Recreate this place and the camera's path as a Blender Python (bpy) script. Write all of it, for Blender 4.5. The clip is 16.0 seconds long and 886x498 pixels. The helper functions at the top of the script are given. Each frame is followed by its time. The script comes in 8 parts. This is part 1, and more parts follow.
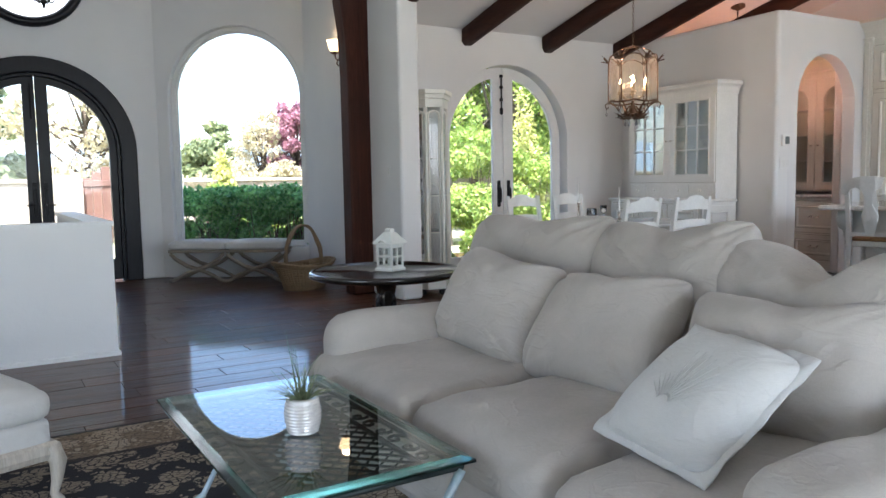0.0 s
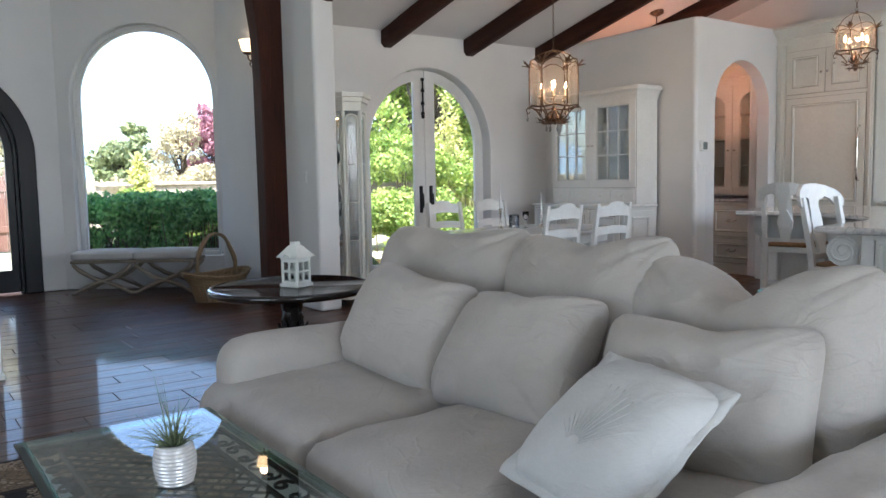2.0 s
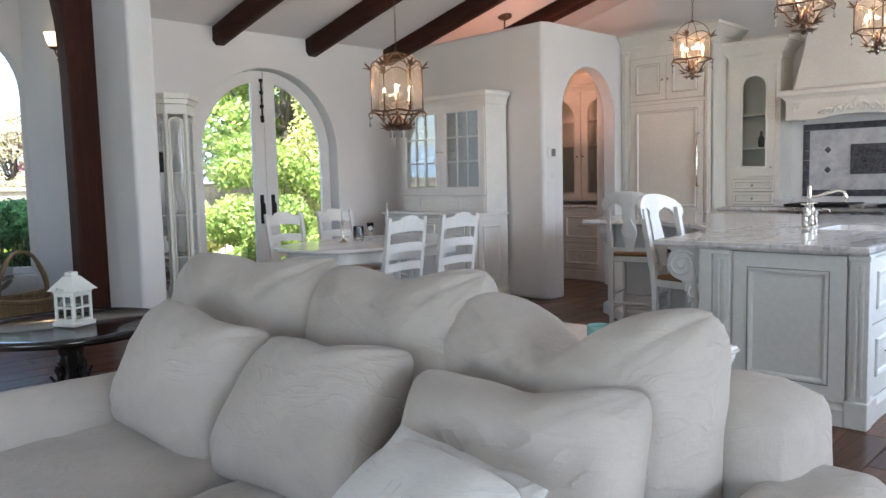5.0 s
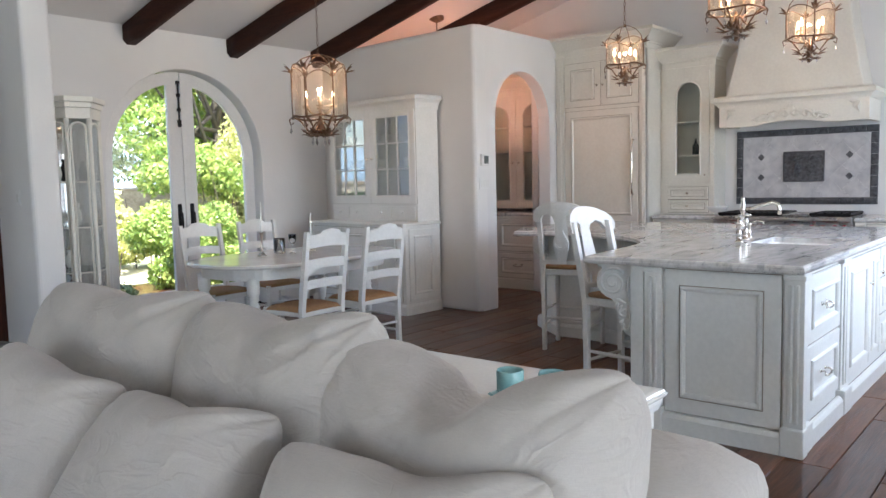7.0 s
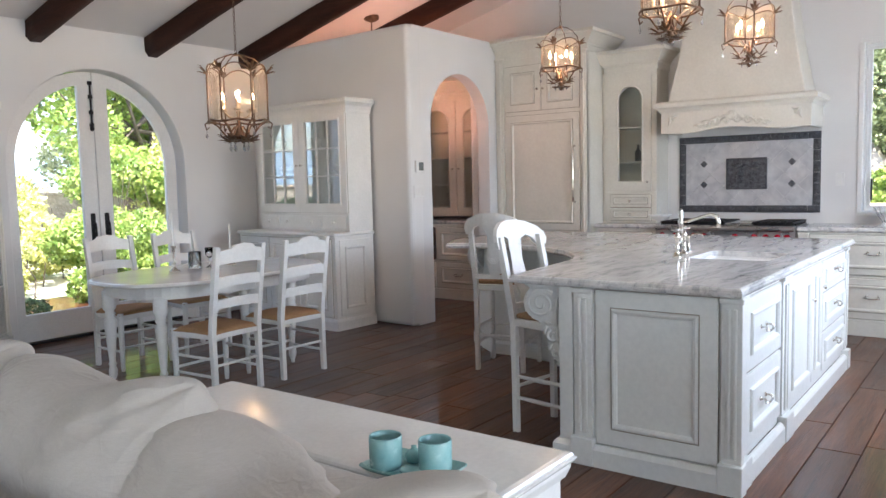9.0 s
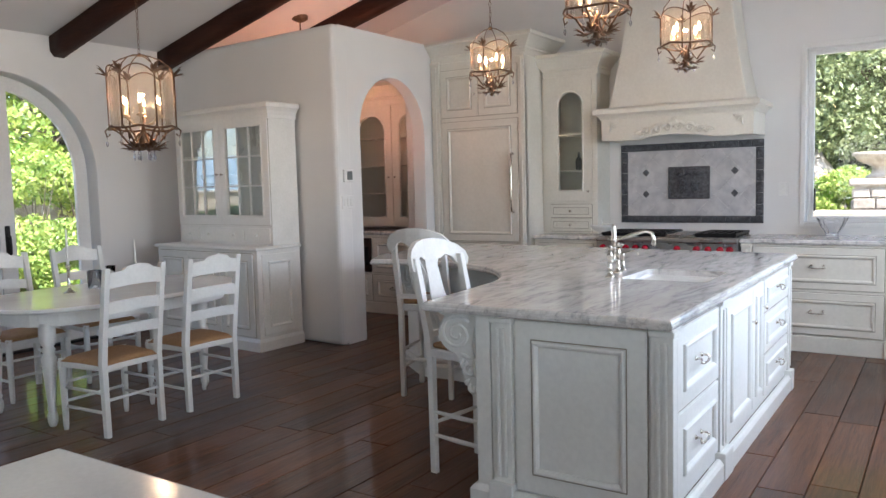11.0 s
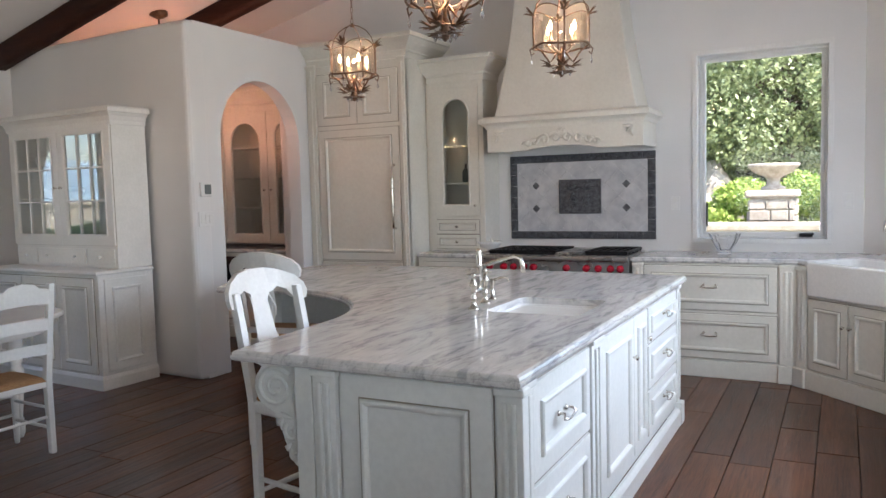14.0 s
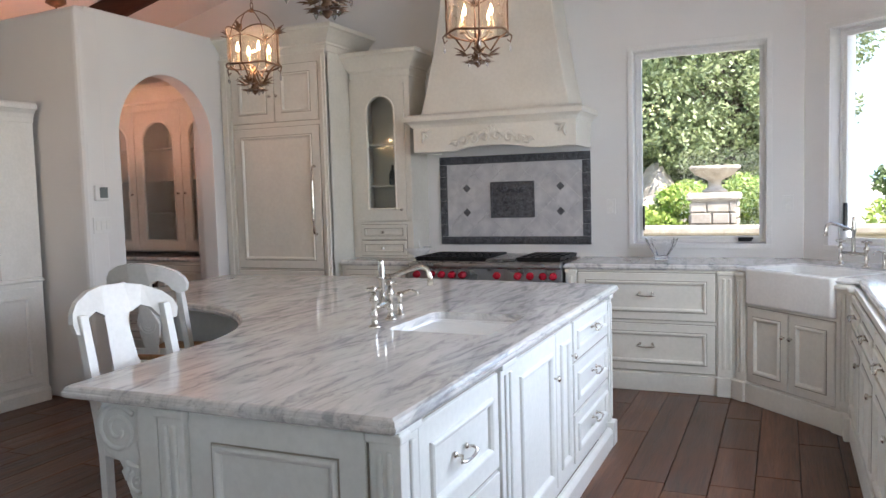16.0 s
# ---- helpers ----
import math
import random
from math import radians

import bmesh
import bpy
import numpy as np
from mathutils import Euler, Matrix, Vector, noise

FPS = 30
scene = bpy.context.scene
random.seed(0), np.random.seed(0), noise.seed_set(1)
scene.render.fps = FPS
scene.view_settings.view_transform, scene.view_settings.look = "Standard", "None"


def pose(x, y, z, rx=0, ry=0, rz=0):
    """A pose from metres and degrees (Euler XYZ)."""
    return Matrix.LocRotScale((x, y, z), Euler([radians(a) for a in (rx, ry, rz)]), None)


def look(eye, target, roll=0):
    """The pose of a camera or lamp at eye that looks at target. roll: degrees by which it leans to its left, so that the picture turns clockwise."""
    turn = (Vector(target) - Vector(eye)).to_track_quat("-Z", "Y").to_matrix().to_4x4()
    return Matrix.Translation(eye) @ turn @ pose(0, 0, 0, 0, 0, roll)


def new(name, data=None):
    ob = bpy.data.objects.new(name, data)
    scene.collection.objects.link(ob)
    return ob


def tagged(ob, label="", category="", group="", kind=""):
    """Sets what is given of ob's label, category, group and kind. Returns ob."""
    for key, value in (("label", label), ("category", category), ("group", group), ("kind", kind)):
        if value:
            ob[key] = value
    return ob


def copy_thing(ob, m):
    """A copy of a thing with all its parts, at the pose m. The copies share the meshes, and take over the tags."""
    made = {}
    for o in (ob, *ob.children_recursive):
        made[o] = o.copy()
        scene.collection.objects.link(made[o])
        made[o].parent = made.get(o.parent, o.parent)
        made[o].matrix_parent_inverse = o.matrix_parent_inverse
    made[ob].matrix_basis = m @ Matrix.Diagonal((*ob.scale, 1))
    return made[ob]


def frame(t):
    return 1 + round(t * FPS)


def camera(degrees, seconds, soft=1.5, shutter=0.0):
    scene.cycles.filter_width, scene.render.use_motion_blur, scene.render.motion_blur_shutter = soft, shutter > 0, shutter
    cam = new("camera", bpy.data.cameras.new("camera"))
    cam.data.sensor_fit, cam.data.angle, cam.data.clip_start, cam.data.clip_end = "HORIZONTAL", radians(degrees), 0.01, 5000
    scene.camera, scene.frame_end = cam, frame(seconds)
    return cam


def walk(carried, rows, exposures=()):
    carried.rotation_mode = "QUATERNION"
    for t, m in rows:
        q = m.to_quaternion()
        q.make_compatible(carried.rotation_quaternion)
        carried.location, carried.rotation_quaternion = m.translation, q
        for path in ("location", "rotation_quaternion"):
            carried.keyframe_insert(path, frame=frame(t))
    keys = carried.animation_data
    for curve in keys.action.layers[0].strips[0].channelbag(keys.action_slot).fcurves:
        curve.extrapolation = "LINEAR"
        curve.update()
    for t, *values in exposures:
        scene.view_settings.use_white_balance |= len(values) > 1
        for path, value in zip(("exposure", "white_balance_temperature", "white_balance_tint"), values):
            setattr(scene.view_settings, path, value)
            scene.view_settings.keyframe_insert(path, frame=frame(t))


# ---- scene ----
cam = camera(59.7, 16.0)
EXPOSURES = [(0, 2.27, 5950, 11), (2, 2.12, 5900, 11), (3.3, 2.16, 5900, 12), (4.2, 2.26, 5900, 12), (7, 2.38, 5980, 13), (9, 2.46, 6050, 14), (12, 2.12, 6120, 13), (16, 2.05, 6150, 14)]
PATH = [
    (0, (-0.104, -0.043, 1.221), (0.926, 1.662, 1.038), -1.0),
    (0.5, (-0.066, -0.009, 1.229), (0.994, 1.677, 1.047), -1.0),
    (1, (-0.022, 0.029, 1.236), (1.067, 1.697, 1.055), -1.0),
    (1.5, (0.045, 0.068, 1.245), (1.175, 1.709, 1.066), -1.0),
    (2, (0.109, 0.097, 1.254), (1.288, 1.702, 1.074), -1.1),
    (2.5, (0.169, 0.129, 1.267), (1.401, 1.695, 1.087), -1.1),
    (3, (0.238, 0.157, 1.276), (1.521, 1.681, 1.096), -1.1),
    (3.5, (0.325, 0.192, 1.282), (1.656, 1.673, 1.103), -1.2),
    (4, (0.41, 0.222, 1.291), (1.785, 1.663, 1.111), -1.3),
    (6.5, (0.843, 0.371, 1.354), (2.343, 1.682, 1.173), -1.4),
    (7, (0.93, 0.395, 1.369), (2.458, 1.673, 1.189), -1.4),
    (7.5, (1.016, 0.417, 1.376), (2.564, 1.67, 1.196), -1.4),
    (8, (1.131, 0.436, 1.387), (2.697, 1.667, 1.207), -1.5),
    (8.5, (1.245, 0.451, 1.402), (2.827, 1.661, 1.222), -1.5),
    (9, (1.365, 0.467, 1.416), (2.964, 1.656, 1.239), -1.4),
    (11.5, (1.948, 0.523, 1.478), (3.628, 1.594, 1.308), -1.5),
    (12, (2.052, 0.528, 1.484), (3.751, 1.569, 1.316), -1.5),
    (12.5, (2.178, 0.525, 1.491), (3.897, 1.534, 1.327), -1.5),
    (13, (2.312, 0.524, 1.502), (4.051, 1.499, 1.34), -1.5),
    (13.5, (2.441, 0.517, 1.506), (4.196, 1.462, 1.348), -1.5),
    (14, (2.558, 0.519, 1.503), (4.328, 1.436, 1.35), -1.5),
    (14.5, (2.681, 0.515, 1.504), (4.466, 1.405, 1.353), -1.5),
    (15, (2.818, 0.516, 1.504), (4.617, 1.378, 1.356), -1.5),
    (15.5, (2.935, 0.512, 1.502), (4.747, 1.346, 1.354), -1.6),
    (16, (3.05, 0.504, 1.49), (4.874, 1.311, 1.343), -1.6),
]
walk(cam, [(t, look(eye, target, roll)) for t, eye, target, roll in PATH], EXPOSURES)

# ---- world, sun and large lights ----
world = bpy.data.worlds.new("sky")
scene.world = world
world.use_nodes = True
SUN_FROM = Vector((-0.35, -0.50, 1.15)).normalized()
wn = world.node_tree.nodes
sky = wn.new("ShaderNodeTexSky")
sky.sky_type, sky.sun_disc = "NISHITA", False
sky.sun_elevation = math.asin(SUN_FROM.z)
sky.sun_rotation = math.atan2(SUN_FROM.x, SUN_FROM.y)
sky.air_density, sky.dust_density = 1.0, 1.6
world.node_tree.links.new(sky.outputs[0], wn["Background"].inputs[0])
wn["Background"].inputs[1].default_value = 0.15

sun = new("sun", bpy.data.lights.new("sun", "SUN"))
sun.data.energy, sun.data.angle, sun.data.color = 5.0, radians(0.5), (1.0, 0.95, 0.87)
sun.matrix_world = look(SUN_FROM * 50, (0, 0, 0))


def fill_lamp(name, at, to, w, h, watts, colour=(0.86, 0.94, 1.0)):
    lamp = new(name, bpy.data.lights.new(name, "AREA"))
    lamp.data.shape, lamp.data.size, lamp.data.size_y = "RECTANGLE", w, h
    lamp.data.energy, lamp.data.color = watts, colour
    lamp.matrix_world = look(at, to)
    return lamp


# added area lamps that stand in for daylight at unseen openings
fill_lamp("daylight_fill_south", (1.1, -4.28, 1.25), (1.4, -1.2, 0.0), 4.2, 2.0, 35)
fill_lamp("daylight_fill_south_east", (6.3, -0.62, 1.8), (6.15, 1.5, 0.0), 2.2, 1.3, 19)
fill_lamp("daylight_fill_west", (-3.58, 1.2, 1.25), (-0.8, 1.2, 0.0), 3.2, 2.0, 8)

# ---- materials ----


def shader(name):
    m = bpy.data.materials.new(name)
    m.use_nodes = True
    nt = m.node_tree
    return m, nt, nt.nodes["Principled BSDF"]


def coords(nt, scale=(1, 1, 1), space="Object"):
    tc = nt.nodes.new("ShaderNodeTexCoord")
    mp = nt.nodes.new("ShaderNodeMapping")
    mp.inputs["Scale"].default_value = scale
    nt.links.new(tc.outputs[space], mp.inputs[0])
    return mp.outputs[0]


def noise_tex(nt, vec, scale, detail=4, rough=0.55, distort=0.0):
    n = nt.nodes.new("ShaderNodeTexNoise")
    n.inputs["Scale"].default_value, n.inputs["Detail"].default_value = scale, detail
    n.inputs["Roughness"].default_value, n.inputs["Distortion"].default_value = rough, distort
    nt.links.new(vec, n.inputs["Vector"])
    return n.outputs["Fac"]


def ramp(nt, fac, stops):
    r = nt.nodes.new("ShaderNodeValToRGB")
    e = r.color_ramp.elements
    while len(e) < len(stops):
        e.new(0.5)
    for el, (p, c) in zip(e, stops):
        el.position, el.color = p, (*c, 1)
    nt.links.new(fac, r.inputs[0])
    return r.outputs[0]


def mix(nt, fac, a, b, mode="MIX"):
    n = nt.nodes.new("ShaderNodeMix")
    n.data_type, n.blend_type = "RGBA", mode
    for sock, v in ((n.inputs[0], fac), (n.inputs[6], a), (n.inputs[7], b)):
        if isinstance(v, (int, float)):
            sock.default_value = v
        elif isinstance(v, tuple):
            sock.default_value = (*v, 1)
        else:
            nt.links.new(v, sock)
    return n.outputs[2]


def bump(nt, bsdf, height, strength, dist=0.01):
    b = nt.nodes.new("ShaderNodeBump")
    b.inputs["Strength"].default_value, b.inputs["Distance"].default_value = strength, dist
    nt.links.new(height, b.inputs["Height"])
    nt.links.new(b.outputs[0], bsdf.inputs["Normal"])


def surf(name, dark, light, scale=6.0, rough=0.6, relief=0.1, fine=60.0, metal=0.0, stretch=(1, 1, 1), rough_var=0.1, vary=0.0, sheen=0.0, coat=0.0):
    """A painted, woven, metal or stone surface: two scales of colour variation, uneven gloss and fine relief."""
    m, nt, b = shader(name)
    vec = coords(nt, stretch)
    big, small = noise_tex(nt, vec, scale), noise_tex(nt, vec, fine, 3)
    col = ramp(nt, big, [(0.3, dark), (0.7, light)])
    col = mix(nt, 0.12, col, ramp(nt, small, [(0.35, tuple(c * 0.6 for c in dark)), (0.65, light)]))
    if vary:
        oi = nt.nodes.new("ShaderNodeObjectInfo")
        col = mix(nt, oi.outputs["Random"], col, mix(nt, 1.0, col, (1 - vary, 1 - vary, 1 - vary), "MULTIPLY"))
    nt.links.new(col, b.inputs["Base Color"])
    rr = nt.nodes.new("ShaderNodeMapRange")
    rr.inputs[3].default_value, rr.inputs[4].default_value = max(0.02, rough - rough_var), min(1, rough + rough_var)
    nt.links.new(big, rr.inputs[0])
    nt.links.new(rr.outputs[0], b.inputs["Roughness"])
    b.inputs["Metallic"].default_value = metal
    b.inputs["Sheen Weight"].default_value = sheen
    b.inputs["Coat Weight"].default_value = coat
    bump(nt, b, small, relief, 0.004)
    return m


def glass_mat(name, tint=(1, 1, 1), rough=0.0):
    m, nt, b = shader(name)
    b.inputs["Base Color"].default_value = (*tint, 1)
    b.inputs["Transmission Weight"].default_value, b.inputs["Roughness"].default_value = 1.0, rough
    b.inputs["IOR"].default_value = 1.45
    return m


def pane_mat(name, gloss=0.06, tint=(1, 1, 1), share=0.6):
    """Thin window glass: clear, with a faint mirror image."""
    m, nt, b = shader(name)
    nt.nodes.remove(b)
    tr, gl, mx = (nt.nodes.new("ShaderNode" + k) for k in ("BsdfTransparent", "BsdfGlossy", "MixShader"))
    tr.inputs[0].default_value = (*tint, 1)
    gl.inputs["Roughness"].default_value = 0.01
    lw = nt.nodes.new("ShaderNodeFresnel")
    lw.inputs[0].default_value = 1.45
    mr = nt.nodes.new("ShaderNodeMath")
    mr.operation = "MULTIPLY_ADD"
    mr.inputs[1].default_value, mr.inputs[2].default_value = share, gloss - 0.05
    nt.links.new(lw.outputs[0], mr.inputs[0])
    nt.links.new(mr.outputs[0], mx.inputs[0])
    nt.links.new(tr.outputs[0], mx.inputs[1])
    nt.links.new(gl.outputs[0], mx.inputs[2])
    nt.links.new(mx.outputs[0], nt.nodes["Material Output"].inputs[0])
    return m


def glow_mat(name, colour, strength):
    m, nt, b = shader(name)
    b.inputs["Base Color"].default_value = (0.9, 0.8, 0.65, 1)
    b.inputs["Emission Color"].default_value = (*colour, 1)
    b.inputs["Emission Strength"].default_value = strength
    return m


def plaster(name, a, b_, relief=0.25):
    m, nt, b = shader(name)
    vec = coords(nt)
    big, mid, fine = noise_tex(nt, vec, 0.9, 3), noise_tex(nt, vec, 5, 5, 0.6), noise_tex(nt, vec, 70, 3)
    col = ramp(nt, big, [(0.3, a), (0.7, b_)])
    nt.links.new(col, b.inputs["Base Color"])
    b.inputs["Roughness"].default_value = 0.85
    add = nt.nodes.new("ShaderNodeMath")
    add.operation = "MULTIPLY_ADD"
    add.inputs[1].default_value = 0.12
    nt.links.new(fine, add.inputs[0])
    nt.links.new(mid, add.inputs[2])
    bump(nt, b, add.outputs[0], relief, 0.02)
    return m


def wood_mat(name, dark, light, axis=0, rough=0.35, grain=14.0, vary=0.0, relief=0.25, coat=0.0):
    m, nt, b = shader(name)
    st = [grain, grain, grain]
    st[axis] = grain * 0.07
    tc = nt.nodes.new("ShaderNodeTexCoord")
    oi = nt.nodes.new("ShaderNodeObjectInfo")
    off = nt.nodes.new("ShaderNodeVectorMath")
    off.operation = "MULTIPLY_ADD"
    off.inputs[1].default_value = (37, 19, 23)
    nt.links.new(oi.outputs["Random"], off.inputs[0])
    nt.links.new(tc.outputs["Object"], off.inputs[2])
    mp = nt.nodes.new("ShaderNodeMapping")
    mp.inputs["Scale"].default_value = st
    nt.links.new(off.outputs[0], mp.inputs[0])
    g = noise_tex(nt, mp.outputs[0], 1.0, 6, 0.65, 0.6)
    f = noise_tex(nt, mp.outputs[0], 5.0, 4, 0.7)
    blot = noise_tex(nt, off.outputs[0], 2.2, 3)
    col = ramp(nt, g, [(0.25, dark), (0.55, tuple((p + q) / 2 for p, q in zip(dark, light))), (0.8, light)])
    col = mix(nt, 0.35, col, ramp(nt, f, [(0.3, tuple(c * 0.5 for c in dark)), (0.7, light)]))
    col = mix(nt, 0.5, col, mix(nt, 1.0, col, ramp(nt, blot, [(0.3, (0.55, 0.5, 0.48)), (0.7, (1.15, 1.1, 1.05))]), "MULTIPLY"))
    if vary:
        col = mix(nt, oi.outputs["Random"], col, mix(nt, 1.0, col, (1 - vary, 1 - vary, 1 - vary), "MULTIPLY"))
    nt.links.new(col, b.inputs["Base Color"])
    rr = nt.nodes.new("ShaderNodeMapRange")
    rr.inputs[3].default_value, rr.inputs[4].default_value = max(rough - 0.1, 0.03), rough + 0.14
    nt.links.new(blot, rr.inputs[0])
    nt.links.new(rr.outputs[0], b.inputs["Roughness"])
    b.inputs["Coat Weight"].default_value = coat
    bump(nt, b, g, relief, 0.006)
    return m


def marble_mat(name):
    m, nt, b = shader(name)
    vec = coords(nt, (1.0, 2.6, 2.6))
    warp = noise_tex(nt, vec, 1.6, 5, 0.6, 1.2)
    v1 = noise_tex(nt, coords(nt, (1.3, 5.5, 5.5)), 1.7, 7, 0.62, 1.6)
    v2 = noise_tex(nt, coords(nt, (2.2, 11, 11)), 2.0, 6, 0.7, 0.9)
    col = ramp(nt, v1, [(0.36, (0.30, 0.31, 0.33)), (0.46, (0.60, 0.595, 0.585)), (0.60, (0.72, 0.705, 0.69)), (0.78, (0.65, 0.64, 0.63))])
    col2 = ramp(nt, v2, [(0.33, (0.38, 0.38, 0.39)), (0.47, (0.95, 0.95, 0.94)), (0.7, (1, 1, 1))])
    col = mix(nt, 0.75, col, mix(nt, 1.0, col, col2, "MULTIPLY"))
    col = mix(nt, 0.25, col, ramp(nt, warp, [(0.35, (0.5, 0.48, 0.46)), (0.6, (0.85, 0.84, 0.82))]))
    nt.links.new(col, b.inputs["Base Color"])
    b.inputs["Roughness"].default_value = 0.09
    return m


def linen_mat(name, dark, light):
    """Washed linen: slubs along both threads, soft blotches, and creases that run across the cloth."""
    m, nt, b = shader(name)
    vec = coords(nt)
    big = noise_tex(nt, vec, 4, 3)
    warp_, weft = noise_tex(nt, coords(nt, (60, 60, 900)), 1, 2), noise_tex(nt, coords(nt, (900, 900, 60)), 1, 2)
    weave = mix(nt, 0.5, warp_, weft)
    col = ramp(nt, big, [(0.3, dark), (0.7, light)])
    col = mix(nt, 0.3, col, mix(nt, 1.0, col, ramp(nt, weave, [(0.35, (0.72, 0.72, 0.72)), (0.65, (1.1, 1.1, 1.1))]), "MULTIPLY"))
    nt.links.new(col, b.inputs["Base Color"])
    b.inputs["Roughness"].default_value = 0.9
    b.inputs["Sheen Weight"].default_value = 0.12
    # narrow ridges where a warped noise crosses its middle, fading in and out over the cloth
    def ridges(scale, stretch, width, warp):
        n = noise_tex(nt, coords(nt, stretch), scale, 2, 0.5, warp)
        return ramp(nt, n, [(0.5 - width, (0, 0, 0)), (0.5, (1, 1, 1)), (0.5 + width, (0, 0, 0))])
    where = ramp(nt, noise_tex(nt, vec, 3.1, 2), [(0.42, (0, 0, 0)), (0.62, (1, 1, 1))])
    cre = mix(nt, 1.0, ridges(4.5, (1, 1, 2.2), 0.07, 1.4), where, "MULTIPLY")
    cre = mix(nt, 0.15, cre, ridges(11, (1.6, 1.6, 1), 0.10, 1.0))
    cre = mix(nt, 0.06, cre, weave)
    bump(nt, b, cre, 0.28, 0.012)
    return m


M_WALL = plaster("white_plaster", (0.70, 0.70, 0.70), (0.77, 0.765, 0.755))
M_CEIL = plaster("ceiling_plaster", (0.68, 0.67, 0.665), (0.74, 0.73, 0.72), 0.2)
M_CAB = surf("cream_cabinet_paint", (0.70, 0.68, 0.61), (0.76, 0.745, 0.68), 3, 0.38, 0.06, 40)
M_ISL = surf("island_white_paint", (0.69, 0.70, 0.67), (0.75, 0.755, 0.725), 3, 0.36, 0.06, 40)
# glaze colour, darkened to carry the shade beside mouldings and door edges too
M_GLAZE_SHADE = surf("glaze_and_shade_line", (0.27, 0.245, 0.20), (0.36, 0.33, 0.27), 8, 0.5, 0.05)
M_WHITE = surf("white_furniture_paint", (0.72, 0.72, 0.69), (0.79, 0.785, 0.76), 4, 0.34, 0.05, 50)
M_TRIM = surf("white_trim_paint", (0.72, 0.725, 0.72), (0.78, 0.78, 0.77), 4, 0.4, 0.04)
M_BEAM = wood_mat("dark_timber", (0.016, 0.006, 0.004), (0.075, 0.025, 0.013), 1, 0.6, 16, 0.1, 0.9)
M_POST = wood_mat("dark_timber_post", (0.018, 0.006, 0.004), (0.095, 0.030, 0.016), 2, 0.6, 16, 0.0, 0.9)
for m_ in (M_BEAM, M_POST):
    m_.node_tree.nodes["Principled BSDF"].inputs["Specular IOR Level"].default_value = 0.2
M_FLOOR = wood_mat("dark_plank_floor", (0.028, 0.010, 0.005), (0.27, 0.105, 0.048), 0, 0.36, 13, 0.5, 0.8, 0.5)
fb_ = M_FLOOR.node_tree.nodes["Principled BSDF"]
fb_.inputs["Specular IOR Level"].default_value, fb_.inputs["Coat Roughness"].default_value = 0.10, 0.07
M_JOINT = surf("floor_joint", (0.008, 0.006, 0.005), (0.014, 0.010, 0.008), 8, 0.7)
M_MARBLE = marble_mat("grey_veined_marble")
M_BLACK = surf("black_iron", (0.010, 0.010, 0.012), (0.022, 0.021, 0.022), 20, 0.42, 0.15, 90, 0.6)
M_DOOR = wood_mat("dark_door_paint", (0.006, 0.006, 0.009), (0.014, 0.014, 0.020), 2, 0.34, 14, 0.0, 0.3)
M_DOOR.node_tree.nodes["Principled BSDF"].inputs["Specular IOR Level"].default_value = 0.3
M_LINEN = linen_mat("cream_linen", (0.40, 0.364, 0.325), (0.475, 0.436, 0.395))
M_LINEN2 = linen_mat("white_linen", (0.54, 0.53, 0.51), (0.61, 0.60, 0.58))
M_PANE = pane_mat("window_glass", 0.05)
M_CABGLASS = pane_mat("cabinet_glass", 0.07, (0.95, 0.97, 0.96), 0.4)
M_STEEL = surf("brushed_steel", (0.42, 0.42, 0.42), (0.55, 0.55, 0.55), 8, 0.28, 0.1, 120, 1.0, (1, 8, 1))
M_NICKEL = surf("polished_nickel", (0.62, 0.58, 0.52), (0.74, 0.70, 0.63), 12, 0.14, 0.03, 80, 1.0)
M_BRONZE = surf("rusty_bronze", (0.075, 0.042, 0.026), (0.24, 0.15, 0.095), 22, 0.42, 0.5, 90, 0.75)
M_CHINA = surf("white_glazed_china", (0.78, 0.78, 0.76), (0.83, 0.83, 0.81), 5, 0.12, 0.02)
M_RUSH = surf("woven_rush", (0.26, 0.13, 0.055), (0.46, 0.27, 0.13), 30, 0.8, 0.6, 140, 0, (1, 5, 1))
M_SHADE = glow_mat("lit_bulb", (1.0, 0.70, 0.38), 6.0)

# ---- mesh helpers ----


def part(name, bm, material, parent=None, label="", smooth=False, loc=None):
    me = bpy.data.meshes.new(name)
    bmesh.ops.recalc_face_normals(bm, faces=bm.faces)
    bm.to_mesh(me)
    bm.free()
    me.materials.append(material)
    if smooth:
        for p in me.polygons:
            p.use_smooth = True
    ob = new(name, me)
    if parent is not None:
        ob.parent = parent
    if loc is not None:
        ob.location = loc
    if label:
        ob["label"] = label
    return ob


def thing(name, loc=(0, 0, 0), rz=0.0, label="", category="", group="", kind=""):
    e = new(name)
    e.empty_display_size = 0.1
    e.matrix_world = pose(*loc, 0, 0, rz)
    return tagged(e, label, category, group, kind)


